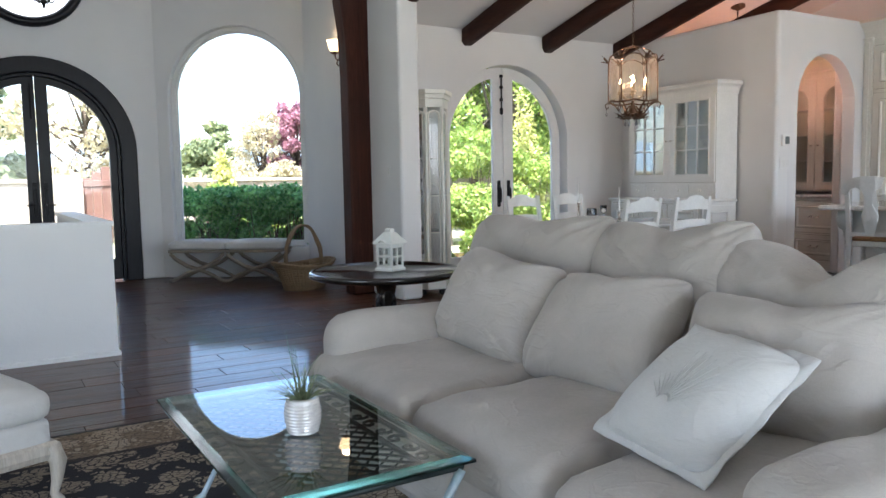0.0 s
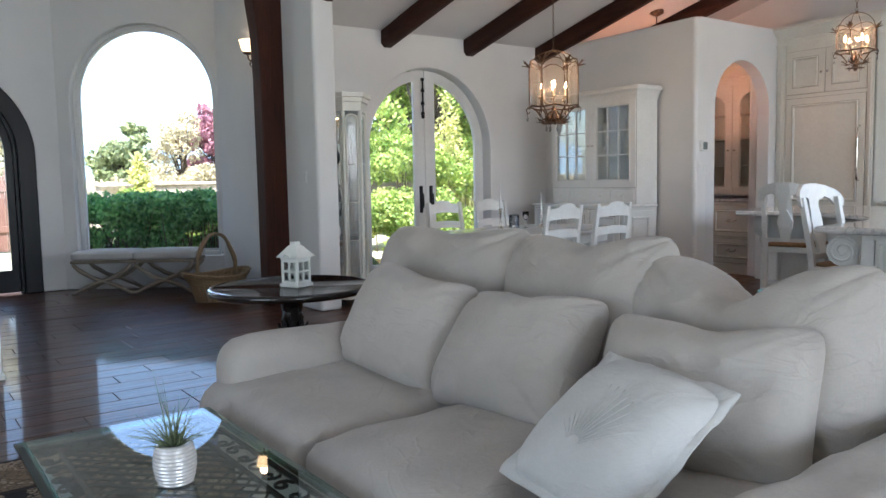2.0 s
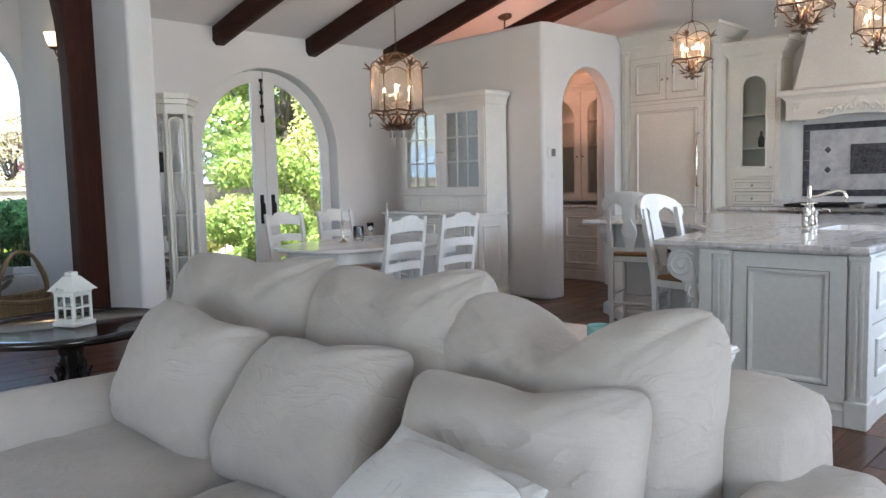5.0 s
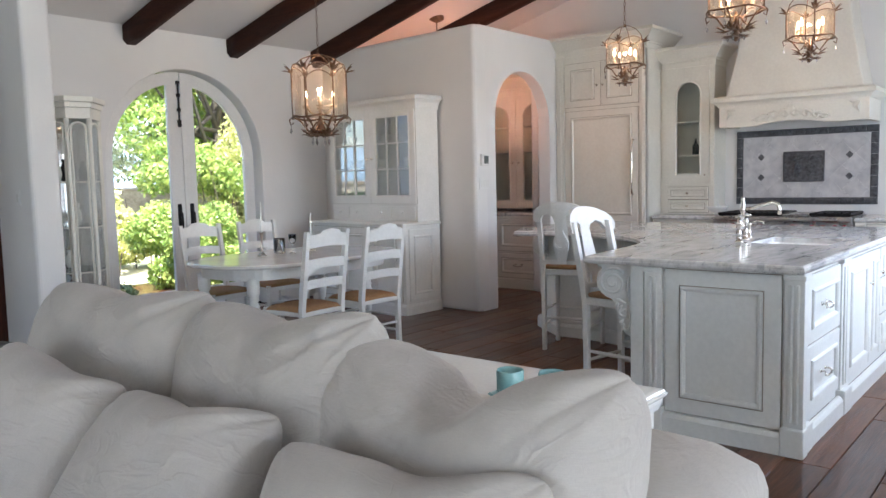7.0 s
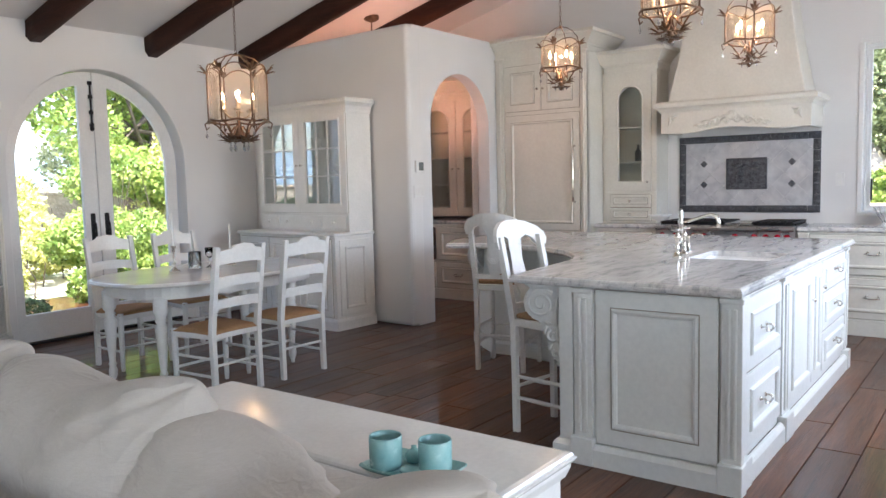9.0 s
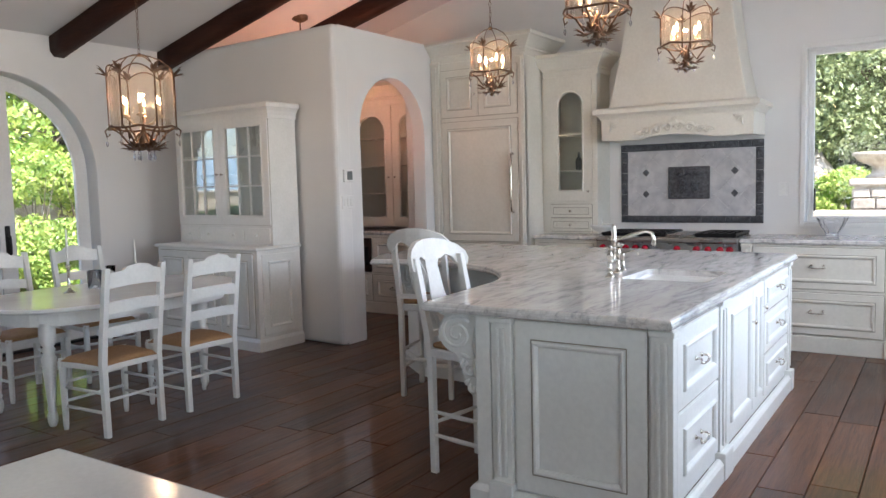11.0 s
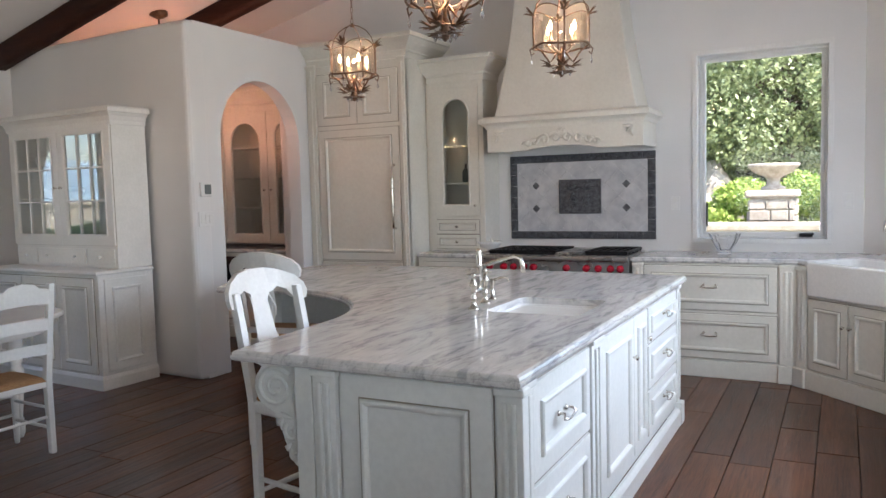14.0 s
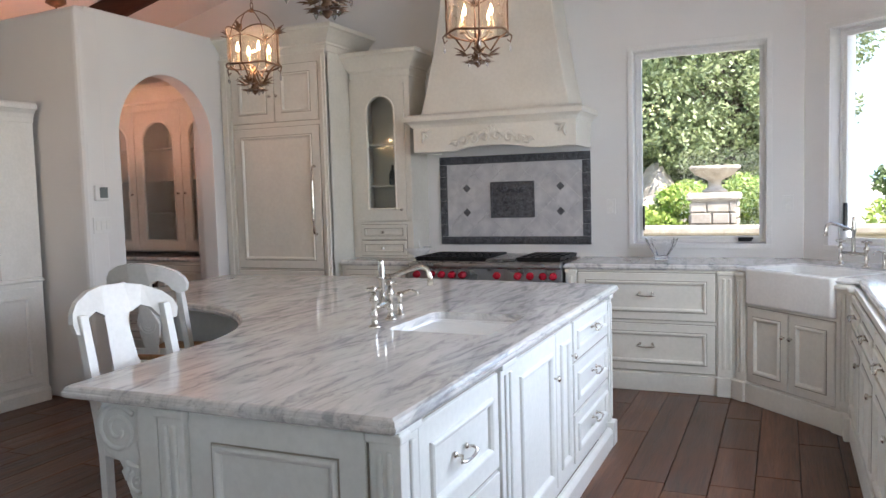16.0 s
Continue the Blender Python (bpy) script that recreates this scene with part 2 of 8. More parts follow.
def box(bm, x0, y0, z0, x1, y1, z1, bev=0.0, seg=2, m=None):
    v = [bm.verts.new(c) for c in ((x0, y0, z0), (x1, y0, z0), (x1, y1, z0), (x0, y1, z0), (x0, y0, z1), (x1, y0, z1), (x1, y1, z1), (x0, y1, z1))]
    fs = [bm.faces.new([v[i] for i in f]) for f in ((0, 3, 2, 1), (4, 5, 6, 7), (0, 1, 5, 4), (1, 2, 6, 5), (2, 3, 7, 6), (3, 0, 4, 7))]
    if bev:
        es = list({e for f in fs for e in f.edges})
        r = bmesh.ops.bevel(bm, geom=es, offset=bev, segments=seg, profile=0.5, affect="EDGES")
        v = list({w for f in r["faces"] for w in f.verts} | {w for w in v if w.is_valid})
    if m is not None:
        bmesh.ops.transform(bm, matrix=m, verts=[w for w in v if w.is_valid])
    return v


def bx(*a, **k):
    bm = bmesh.new()
    box(bm, *a, **k)
    return bm


def lathe(bm, profile, at=(0, 0, 0), seg=20, m=None, cap=True):
    """Turn (radius, z) pairs round the z axis."""
    rings = []
    for r, z in profile:
        rings.append([bm.verts.new((at[0] + r * math.cos(2 * math.pi * k / seg), at[1] + r * math.sin(2 * math.pi * k / seg), at[2] + z)) for k in range(seg)])
    for a, b in zip(rings, rings[1:]):
        for k in range(seg):
            bm.faces.new((a[k], a[(k + 1) % seg], b[(k + 1) % seg], b[k]))
    if cap:
        bm.faces.new(rings[0][::-1])
        bm.faces.new(rings[-1])
    if m is not None:
        bmesh.ops.transform(bm, matrix=m, verts=[v for r in rings for v in r])
    return rings


def tube(bm, pts, r, seg=8, closed=False, flat=1.0):
    """A round bar along points; r is one radius or one for each point."""
    pts = [Vector(p) for p in pts]
    n = len(pts)
    rad = r if isinstance(r, (list, tuple)) else [r] * n
    rings, up = [], None
    for i, p in enumerate(pts):
        a = pts[(i - 1) % n] if (closed or i) else p
        b = pts[(i + 1) % n] if (closed or i < n - 1) else p
        d = (b - a).normalized()
        if up is None:
            up = Vector((0, 0, 1)) if abs(d.z) < 0.9 else Vector((1, 0, 0))
        s = d.cross(up).normalized()
        up = s.cross(d).normalized()
        rings.append([bm.verts.new(p + rad[i] * (math.cos(2 * math.pi * k / seg) * s + flat * math.sin(2 * math.pi * k / seg) * up)) for k in range(seg)])
    pairs = list(zip(rings, rings[1:])) + ([(rings[-1], rings[0])] if closed else [])
    for a, b in pairs:
        for k in range(seg):
            bm.faces.new((a[k], a[(k + 1) % seg], b[(k + 1) % seg], b[k]))
    if not closed:
        bm.faces.new(rings[0][::-1])
        bm.faces.new(rings[-1])


def prism(bm, outline, axis, a, b, bev=0.0):
    """A flat outline of (u, v) points, thickened from a to b along the axis: x takes (y, z), y takes (x, z), z takes (x, y)."""
    def at(u, v, w):
        return {"x": (w, u, v), "y": (u, w, v), "z": (u, v, w)}[axis]
    lo, hi = [bm.verts.new(at(u, v, a)) for u, v in outline], [bm.verts.new(at(u, v, b)) for u, v in outline]
    f = [bm.faces.new(lo[::-1]), bm.faces.new(hi)]
    n = len(outline)
    for k in range(n):
        bm.faces.new((lo[k], lo[(k + 1) % n], hi[(k + 1) % n], hi[k]))
    if bev:
        bmesh.ops.bevel(bm, geom=list({e for g in f for e in g.edges}), offset=bev, segments=2, profile=0.5, affect="EDGES")


def arch_pts(u0, u1, spring, n=20, rise=None):
    """Points of an arch from (u0, spring) over the top to (u1, spring)."""
    c, r = (u0 + u1) / 2, (u1 - u0) / 2
    h = rise or r
    return [(c - r * math.cos(math.pi * k / n), spring + h * math.sin(math.pi * k / n)) for k in range(n + 1)]


def extrude_profile(bm, profile, path, closed=False, up=Vector((0, 0, 1))):
    """Sweep an (out, z) moulding profile along a level path with mitred corners; 'out' is to the path's right."""
    path = [Vector((*p, 0)) if len(p) == 2 else Vector(p) for p in path]
    n = len(path)
    rows = []
    for i, p in enumerate(path):
        d0 = (p - path[i - 1]).normalized() if (closed or i) else None
        d1 = (path[(i + 1) % n] - p).normalized() if (closed or i < n - 1) else None
        d0, d1 = d0 or d1, d1 or d0
        n0, n1 = d0.cross(up), d1.cross(up)
        o = (n0 + n1).normalized()
        o /= max(o.dot(n0), 0.3)
        rows.append([bm.verts.new(p + o * u + up * z) for u, z in profile])
    k = len(profile)
    for a, b in list(zip(rows, rows[1:])) + ([(rows[-1], rows[0])] if closed else []):
        for j in range(k):
            bm.faces.new((a[j], b[j], b[(j + 1) % k], a[(j + 1) % k]))
    if not closed:
        bm.faces.new(rows[0])
        bm.faces.new(rows[-1][::-1])


def soften(ob, width=0.01, seg=2, angle=40):
    md = ob.modifiers.new("soft_edges", "BEVEL")
    md.width, md.segments, md.limit_method, md.angle_limit = width, seg, "ANGLE", radians(angle)
    return ob


def wall(name, p0, p1, z0, z1, thick, openings=(), material=None, soft=0.03, label="white plastered wall"):
    """A wall from p0 to p1; its thickness lies to the left of that way. Openings: (from, to, sill, spring or head, arched)."""
    p0, p1 = Vector((*p0, 0)), Vector((*p1, 0))
    length = (p1 - p0).length
    bm = bmesh.new()
    cache = {}

    def v(u, z):
        k = (round(u, 4), round(z, 4))
        if k not in cache:
            cache[k] = bm.verts.new((u, 0, z))
        return cache[k]
    cuts = sorted(openings)
    us, faces = 0.0, []
    for u0, u1, sill, head, arched in cuts:
        left = [v(us, z0), v(u0, z0)] + ([v(u0, sill)] if sill > z0 else []) + [v(u0, head), v(u0, z1), v(us, z1)]
        faces.append(left)
        if sill > z0:
            faces.append([v(u0, z0), v(u1, z0), v(u1, sill), v(u0, sill)])
        over = [v(a, b) for a, b in arch_pts(u0, u1, head)] if arched else [v(u0, head), v(u1, head)]
        faces.append([v(u0, z1)] + over + [v(u1, z1)])
        us = u1
    last = [v(us, z0), v(length, z0), v(length, z1), v(us, z1)]
    if cuts:
        last += [v(us, cuts[-1][3])] + ([v(us, cuts[-1][2])] if cuts[-1][2] > z0 else [])
    faces.append(last)
    fs = [bm.faces.new(f) for f in faces]
    ext = bmesh.ops.extrude_face_region(bm, geom=fs)
    bmesh.ops.translate(bm, vec=(0, thick, 0), verts=[g for g in ext["geom"] if isinstance(g, bmesh.types.BMVert)])
    ob = part(name, bm, material or M_WALL)
    ob.matrix_world = Matrix.Translation(p0) @ Matrix.Rotation(math.atan2((p1 - p0).y, (p1 - p0).x), 4, "Z")
    if soft:
        soften(ob, soft, 3, 50)
    return tagged(ob, label, "wall", kind="structure")


# ---- large structure ----
CEIL_Y, CEIL_Z, SLOPE, RIDGE_Y = 7.6, 2.915, 0.258, 1.8


def ceil_z(y):
    return CEIL_Z + SLOPE * (CEIL_Y - max(y, RIDGE_Y)) - SLOPE * max(0.0, RIDGE_Y - y)


tagged(part("floor", bx(-3.7, -4.4, -0.16, 9.7, 10.6, -0.012), M_JOINT), "dark hardwood plank floor of the great room", "floor", kind="structure")

# garden-door wall, partition with the pantry arch, kitchen and corner walls
wall("wall_north", (7.52, 7.57), (3.5, 7.57), 0, 2.94, -0.30, [(1.155, 2.965, 0.0, 1.65, True)], soft=0.045)
HUTCH_A, HUTCH_B = (7.14, 5.13), (7.31, 7.6)
pw_ = wall("wall_partition", HUTCH_B, (7.14, 5.130), 0, 2.905, 0.22, soft=0.045)
for v in pw_.data.vertices:
    # square the end off, so that it lies in the face of the arch wall
    if v.co.x > 2.0:
        v.co.x -= v.co.y * 0.0689
wall("wall_pantry_arch", (8.70, 5.132), (7.22, 5.132), 0, 2.903, -0.15, [(0.165, 1.215, 0.0, 1.98, True)], soft=0.05)
wall("wall_pantry_back", (9.36, 7.45), (7.34, 7.45), 0, 2.93, -0.12)
wall("wall_pantry_side", (8.66, 5.35), (9.40, 5.35), 0, 2.9, 0.12)
wall("wall_east", (9.365, 7.9), (9.365, 0.367), 0, 4.6, 0.26, [(6.295, 7.275, 1.035, 2.56, False)], soft=0.003)
CA, CB = Vector((9.365, 0.367)), Vector((8.62, -0.53))
wall("wall_corner_sink", CA, CB, 0, 4.6, 0.26, [(0.22, 1.02, 1.035, 2.56, False)], soft=0.003)
# unseen south and west walls; their openings are added to let daylight in
wall("wall_south_kitchen", CB, (3.4, -0.53), 0, 4.6, 0.26, [(1.2, 3.4, 1.1, 2.5, False)])
wall("wall_south_return", (3.4, -0.53), (3.4, -4.4), 0, 4.6, 0.26)
wall("wall_south_living", (3.4, -4.4), (-3.7, -4.4), 0, 4.6, 0.26, [(0.2, 4.4, 0.15, 2.35, False)])
wall("wall_west", (-3.7, -4.4), (-3.7, 10.6), 0, 4.6, 0.26, [(4.0, 7.2, 0.15, 2.35, False)])

# entry bay: front-door wall, angled arched-window wall, pier with the timber post
wall("wall_entry", (2.20, 10.33), (-3.7, 10.33), 0, 4.6, -0.30, [(0.518, 2.722, 0.0, 1.63, True)], soft=0.02)
wall("wall_entry_window", (3.77, 9.074), (1.94, 10.33), 0, 4.6, -0.32, [(0.32, 2.06, 0.38, 2.30, True)], soft=0.06)
wall("wall_pier", (3.52, 9.30), (3.52, 6.735), 0, 4.6, 0.23, soft=0.03)

# ceilings
bm = bmesh.new()
prism(bm, [(7.9, ceil_z(7.9)), (RIDGE_Y, ceil_z(RIDGE_Y)), (-0.9, ceil_z(-0.9)), (-0.9, ceil_z(-0.9) + 0.2), (RIDGE_Y, ceil_z(RIDGE_Y) + 0.2), (7.9, ceil_z(7.9) + 0.2)], "x", 3.56, 9.7)
tagged(part("ceiling_kitchen", bm, M_CEIL), "sloped white plaster ceiling above the kitchen", "ceiling", kind="structure")
tagged(part("ceiling_living", bx(-3.96, -4.66, 4.6, 3.76, 10.7, 4.8), M_CEIL), "white plaster ceiling of the living room", "ceiling", kind="structure")


def beam(x, y0=7.60):
    """A rough-hewn rafter that follows the ceiling's slope."""
    bm = bmesh.new()
    n, rings = 26, []
    for i in range(n + 1):
        y = y0 - (y0 - RIDGE_Y - 0.05) * i / n
        z = ceil_z(y)
        ring = []
        for k in range(12):
            a = 2 * math.pi * k / 12
            u, w = math.cos(a), math.sin(a)
            q = (abs(u) ** 5 + abs(w) ** 5) ** -0.2
            j = 1 + 0.06 * noise.noise(Vector((x * 3, y * 2.2, k * 0.8)))
            ring.append(bm.verts.new((x + 0.085 * u * q * j, y, z - 0.075 + 0.115 * w * q * j)))
        rings.append(ring)
    for a, b in zip(rings, rings[1:]):
        for k in range(12):
            bm.faces.new((a[k], a[(k + 1) % 12], b[(k + 1) % 12], b[k]))
    bm.faces.new(rings[0])
    bm.faces.new(rings[-1][::-1])
    ob = part("ceiling_beam", bm, M_BEAM, smooth=True)
    return tagged(ob, "dark rough-hewn timber beam under the sloped ceiling", "beam", "ceiling beams", "structure")


for bx_ in (3.69, 4.88, 6.05, 7.22, 8.39):
    beam(bx_)

# timber post with a curved brace at the entry
post = thing("timber_post", (3.43, 7.51, 0), 0, "dark reddish-brown timber post with a curved brace", "post", kind="structure")
bm = bmesh.new()
prof = [(0.155, 0.0), (0.155, 4.55), (-0.85, 4.55), (-0.85, 4.1), (-0.55, 3.86), (-0.36, 3.55), (-0.225, 3.15), (-0.168, 2.75), (-0.15, 2.3), (-0.148, 1.2), (-0.15, 0.0)]
prism(bm, prof, "y", -0.11, 0.11)
ob = part("shaft", bm, M_POST, post)
soften(ob, 0.018, 2, 30)

# stair guard wall
sg = thing("stair_guard", (0, 0, 0), 0, "white plastered half-height stair wall with a capped rim", "half wall", kind="structure")
bm = bmesh.new()
box(bm, -1.6, 5.82, 0.0, 0.712, 5.96, 0.925)
box(bm, 0.57, 5.96, 0.0, 0.712, 8.3, 0.925)
part("guard_wall", bm, M_WALL, sg)
bm = bmesh.new()
extrude_profile(bm, [(0.012, 0.925), (0.012, 0.958), (-0.16, 0.958), (-0.16, 0.925)], [(-1.6, 5.82), (0.712, 5.82), (0.712, 8.3)])
part("cap_rail", bm, M_TRIM, sg)
bm = bmesh.new()
extrude_profile(bm, [(0.0, 0.0), (0.014, 0.0), (0.014, 0.028), (0.0, 0.034)], [(-1.6, 5.82), (0.712, 5.82), (0.712, 8.3)])
part("foot_moulding", bm, M_TRIM, sg)

# arched window in the entry bay: frame and one large pane
WIN_A, WIN_D = Vector((3.77, 9.074, 0)), Vector((-0.8245, 0.5659, 0)).normalized()
aw = thing("window_1", (3.77, 9.074, 0), math.degrees(math.atan2(WIN_D.y, WIN_D.x)), "large white-framed arched window", "window", kind="structure")


def arch_band(bm, u0, u1, sill, spring, w, y0, y1, bottom=True, n=28):
    """A frame of width w inside an arched opening, from y0 to y1 deep."""
    outer = [(u0, sill)] + arch_pts(u0, u1, spring, n) + [(u1, sill)]
    s2 = sill + (w if bottom else 0)
    inner = [(u0 + w, s2)] + arch_pts(u0 + w, u1 - w, spring, n) + [(u1 - w, s2)]
    vs = [[bm.verts.new((u, y, z)) for u, z in o] for y in (y0, y1) for o in (outer, inner)]
    m = len(outer)
    for k in range(m - 1):
        bm.faces.new((vs[0][k], vs[0][k + 1], vs[1][k + 1], vs[1][k]))
        bm.faces.new((vs[2][k], vs[2][k + 1], vs[3][k + 1], vs[3][k]))
        bm.faces.new((vs[0][k], vs[0][k + 1], vs[2][k + 1], vs[2][k]))
        bm.faces.new((vs[1][k], vs[1][k + 1], vs[3][k + 1], vs[3][k]))
    for k, e in ((0, 0), (m - 1, m - 1)):
        bm.faces.new((vs[0][k], vs[1][k], vs[3][k], vs[2][k]))
    if bottom:
        box(bm, u0 + w, y0, sill, u1 - w, y1, s2)


bm = bmesh.new()
arch_band(bm, 0.323, 2.057, 0.384, 2.30, 0.05, -0.17, -0.09)
soften(part("window_frame", bm, M_TRIM, aw), 0.006)
bm = bmesh.new()
arch_band(bm, 0.373, 2.007, 0.434, 2.30, 0.025, -0.15, -0.11)
part("glazing_bead", bm, M_TRIM, aw)
bm = bmesh.new()
prism(bm, [(0.375, 0.436)] + arch_pts(0.375, 2.005, 2.30, 28) + [(2.005, 0.436)], "y", -0.133, -0.127)
pn = part("pane", bm, M_PANE, aw)
pn.visible_shadow = False

# kitchen windows


def sash_window(name, origin, rz, u0, u1, z0, z1, label):
    w = thing(name, origin, rz, label, "window", kind="structure")
    def ring(name, g0, g1, y0, y1):
        """Four mitre-free bars between two insets of the opening."""
        bm = bmesh.new()
        for a in ((u0 + g0, y0, z0 + g0, u1 - g0, y1, z0 + g1), (u0 + g0, y0, z1 - g1, u1 - g0, y1, z1 - g0), (u0 + g0, y0, z0 + g1, u0 + g1, y1, z1 - g1), (u1 - g1, y0, z0 + g1, u1 - g0, y1, z1 - g1)):
            box(bm, *a, bev=0.003)
        part(name, bm, M_TRIM, w)
    ring("casing", -0.042, -0.002, -0.018, 0.004)
    ring("window_frame", 0.002, 0.022, 0.085, 0.16)
    ring("sash", 0.023, 0.050, 0.095, 0.135)
    p = part("pane", bx(u0 + .048, .108, z0 + .048, u1 - .048, .114, z1 - .048), M_PANE, w)
    p.visible_shadow = False
    bm = bmesh.new()
    box(bm, u0 + .058, .055, z0 + .10, u0 + .072, .088, z0 + .30, bev=0.003)
    box(bm, u1 - .20, .045, z0 + .012, u1 - .10, .088, z0 + .042, bev=0.004)
    box(bm, u1 - .17, .02, z0 + .03, u1 - .09, .05, z0 + .045, bev=0.004)
    part("window_catch", bm, M_BLACK, w, "black window crank and latch")
    return w


sash_window("window_2", (9.365, 7.9, 0), -90, 6.295, 7.275, 1.035, 2.56, "white casement window over the marble counter")
sash_window("window_3", (CA.x, CA.y, 0), math.degrees(math.atan2(CB.y - CA.y, CB.x - CA.x)), 0.22, 1.02, 1.035, 2.56, "white casement window over the corner sink")

# garden doors
gd = thing("door_1", (5.44, 7.70, 0), 0, "pair of closed white arched glass garden doors", "door", kind="structure")
bm = bmesh.new()
arch_band(bm, -0.888, 0.888, 0.0, 1.65, 0.035, 0.026, 0.10, bottom=False, n=32)
soften(part("door_frame", bm, M_TRIM, gd), 0.006)
part("threshold", bx(-0.885, -0.05, 0.0, 0.885, 0.06, 0.025, bev=0.004), M_BLACK, gd)


def leaf(side):
    """Half of an arched pair of doors: stiles and rails round one tall pane."""
    s = side
    bm = bmesh.new()
    R, r = 0.886, 0.764
    n = 18
    mid, mi = 0.004, 0.150
    outer = [(mid, 0.03), (R, 0.03)] + [(R * math.cos(a), 1.65 + R * math.sin(a)) for a in [math.pi / 2 * k / n for k in range(n)]] + [(mid, 1.65 + R)]
    a_end = math.acos(mi / r)
    inner = [(mi, 0.28), (r, 0.28)] + [(r * math.cos(a), 1.65 + r * math.sin(a)) for a in [a_end * k / n for k in range(n)]] + [(mi, 1.65 + r * math.sin(a_end))]
    ring = [[bm.verts.new((s * u, y, z)) for u, z in o] for y in (-0.022, 0.022) for o in (outer, inner)]
    m = len(outer)
    for k in range(m):
        j = (k + 1) % m
        for a, b in ((0, 1), (2, 3), (0, 2), (1, 3)):
            bm.faces.new((ring[a][k], ring[a][j], ring[b][j], ring[b][k]))
    d = part("door_leaf", bm, M_TRIM, gd)
    soften(d, 0.005)
    bm = bmesh.new()
    prism(bm, [(s * u, z) for u, z in inner], "y", -0.003, 0.003)
    p = part("pane", bm, M_PANE, d)
    p.visible_shadow = False
    bm = bmesh.new()
    x = s * 0.072
    box(bm, x - 0.022, -0.034, 0.86, x + 0.022, -0.022, 1.18, bev=0.01)
    tube(bm, [(x, -0.03, 1.10), (x, -0.07, 1.08), (x, -0.075, 0.98), (x, -0.07, 0.93), (x, -0.03, 0.90)], 0.011, 8)
    part("handle", bm, M_BLACK, d, "black iron door handle")
    return d


leaf(-1)
leaf(1)
bm = bmesh.new()
tube(bm, [(-0.03, -0.04, 2.02), (-0.03, -0.04, 2.44)], 0.010, 8)
for z in (2.03, 2.15, 2.30, 2.43):
    box(bm, -0.048, -0.052, z - 0.018, -0.012, -0.022, z + 0.018, bev=0.005)
lathe(bm, [(0.004, -0.03), (0.018, -0.02), (0.022, 0), (0.012, 0.02), (0.004, 0.03)], (-0.03, -0.04, 2.0), 10)
part("top_bolt", bm, M_BLACK, gd, "black iron top bolt")

# front door pair in a dark frame, round window above
fd = thing("door_2", (0.58, 10.33, 0), 0, "pair of closed dark-stained arched front doors with glass", "door", kind="structure")
bm = bmesh.new()
arch_band(bm, -1.10, 1.10, 0.0, 1.63, 0.185, -0.03, 0.12, bottom=False, n=36)
soften(part("door_frame", bm, M_DOOR, fd), 0.012)
bm = bmesh.new()
arch_band(bm, -0.913, 0.913, 0.0, 1.63, 0.04, 0.02, 0.14, bottom=False, n=36)
soften(part("door_stop", bm, M_DOOR, fd), 0.008)
for s in (-1, 1):
    bm = bmesh.new()
    R, r, mi, n = 0.872, 0.79, 0.135, 18
    mid = 0.004
    outer = [(mid, 0.02), (R, 0.02)] + [(R * math.cos(math.pi / 2 * k / n), 1.63 + R * math.sin(math.pi / 2 * k / n)) for k in range(n)] + [(mid, 1.63 + R)]
    ae = math.acos(mi / r)
    inner = [(mi, 0.28), (r, 0.28)] + [(r * math.cos(ae * k / n), 1.63 + r * math.sin(ae * k / n)) for k in range(n)] + [(mi, 1.63 + r * math.sin(ae))]
    ring = [[bm.verts.new((s * u, y, z)) for u, z in o] for y in (0.05, 0.11) for o in (outer, inner)]
    m = len(outer)
    for k in range(m):
        j = (k + 1) % m
        for a, b in ((0, 1), (2, 3), (0, 2), (1, 3)):
            bm.faces.new((ring[a][k], ring[a][j], ring[b][j], ring[b][k]))
    d = part("door_leaf", bm, M_DOOR, fd)
    soften(d, 0.008)
    bm = bmesh.new()
    prism(bm, [(s * u, z) for u, z in inner], "y", 0.077, 0.083)
    p = part("pane", bm, M_PANE, d)
    p.visible_shadow = False
    bm = bmesh.new()
    x = s * 0.06
    box(bm, x - 0.025, 0.035, 0.85, x + 0.025, 0.05, 1.25, bev=0.01)
    tube(bm, [(x, 0.04, 0.98), (x, -0.02, 0.98), (x + s * 0.10, -0.02, 0.98)], 0.010, 8)
    lathe(bm, [(0.012, -0.01), (0.015, 0.0), (0.008, 0.01)], (x, 0.03, 1.16), 10)
    part("handle", bm, M_BLACK, d, "black iron lever handle")
bm = bmesh.new()
tube(bm, [(-0.05, 0.035, 2.0), (-0.05, 0.035, 2.42)], 0.012, 8)
part("top_bolt", bm, M_BLACK, fd)

rw = thing("window_4", (0.58, 10.31, 3.68), 0, "round window in a dark frame above the front door", "window", kind="structure")
bm = bmesh.new()
tube(bm, [(0.56 * math.cos(2 * math.pi * k / 48), 0, 0.56 * math.sin(2 * math.pi * k / 48)) for k in range(48)], 0.06, 10, True)
part("window_frame", bm, M_DOOR, rw, smooth=True)
bm = bmesh.new()
prism(bm, [(0.55 * math.cos(2 * math.pi * k / 48), 0.55 * math.sin(2 * math.pi * k / 48)) for k in range(48)], "y", -0.004, 0.004)
# the pane itself emits, standing in for the bright sky behind it
m_, nt_, b_ = shader("sky_glow_pane")
b_.inputs["Emission Color"].default_value = (0.95, 0.98, 1.0, 1)
b_.inputs["Emission Strength"].default_value = 0.7
b_.inputs["Roughness"].default_value = 0.1
part("pane", bm, m_, rw, "opaque pane that glows in place of the sky")

# floor planks run along the room's length, every one with its own edges
random.seed(5)
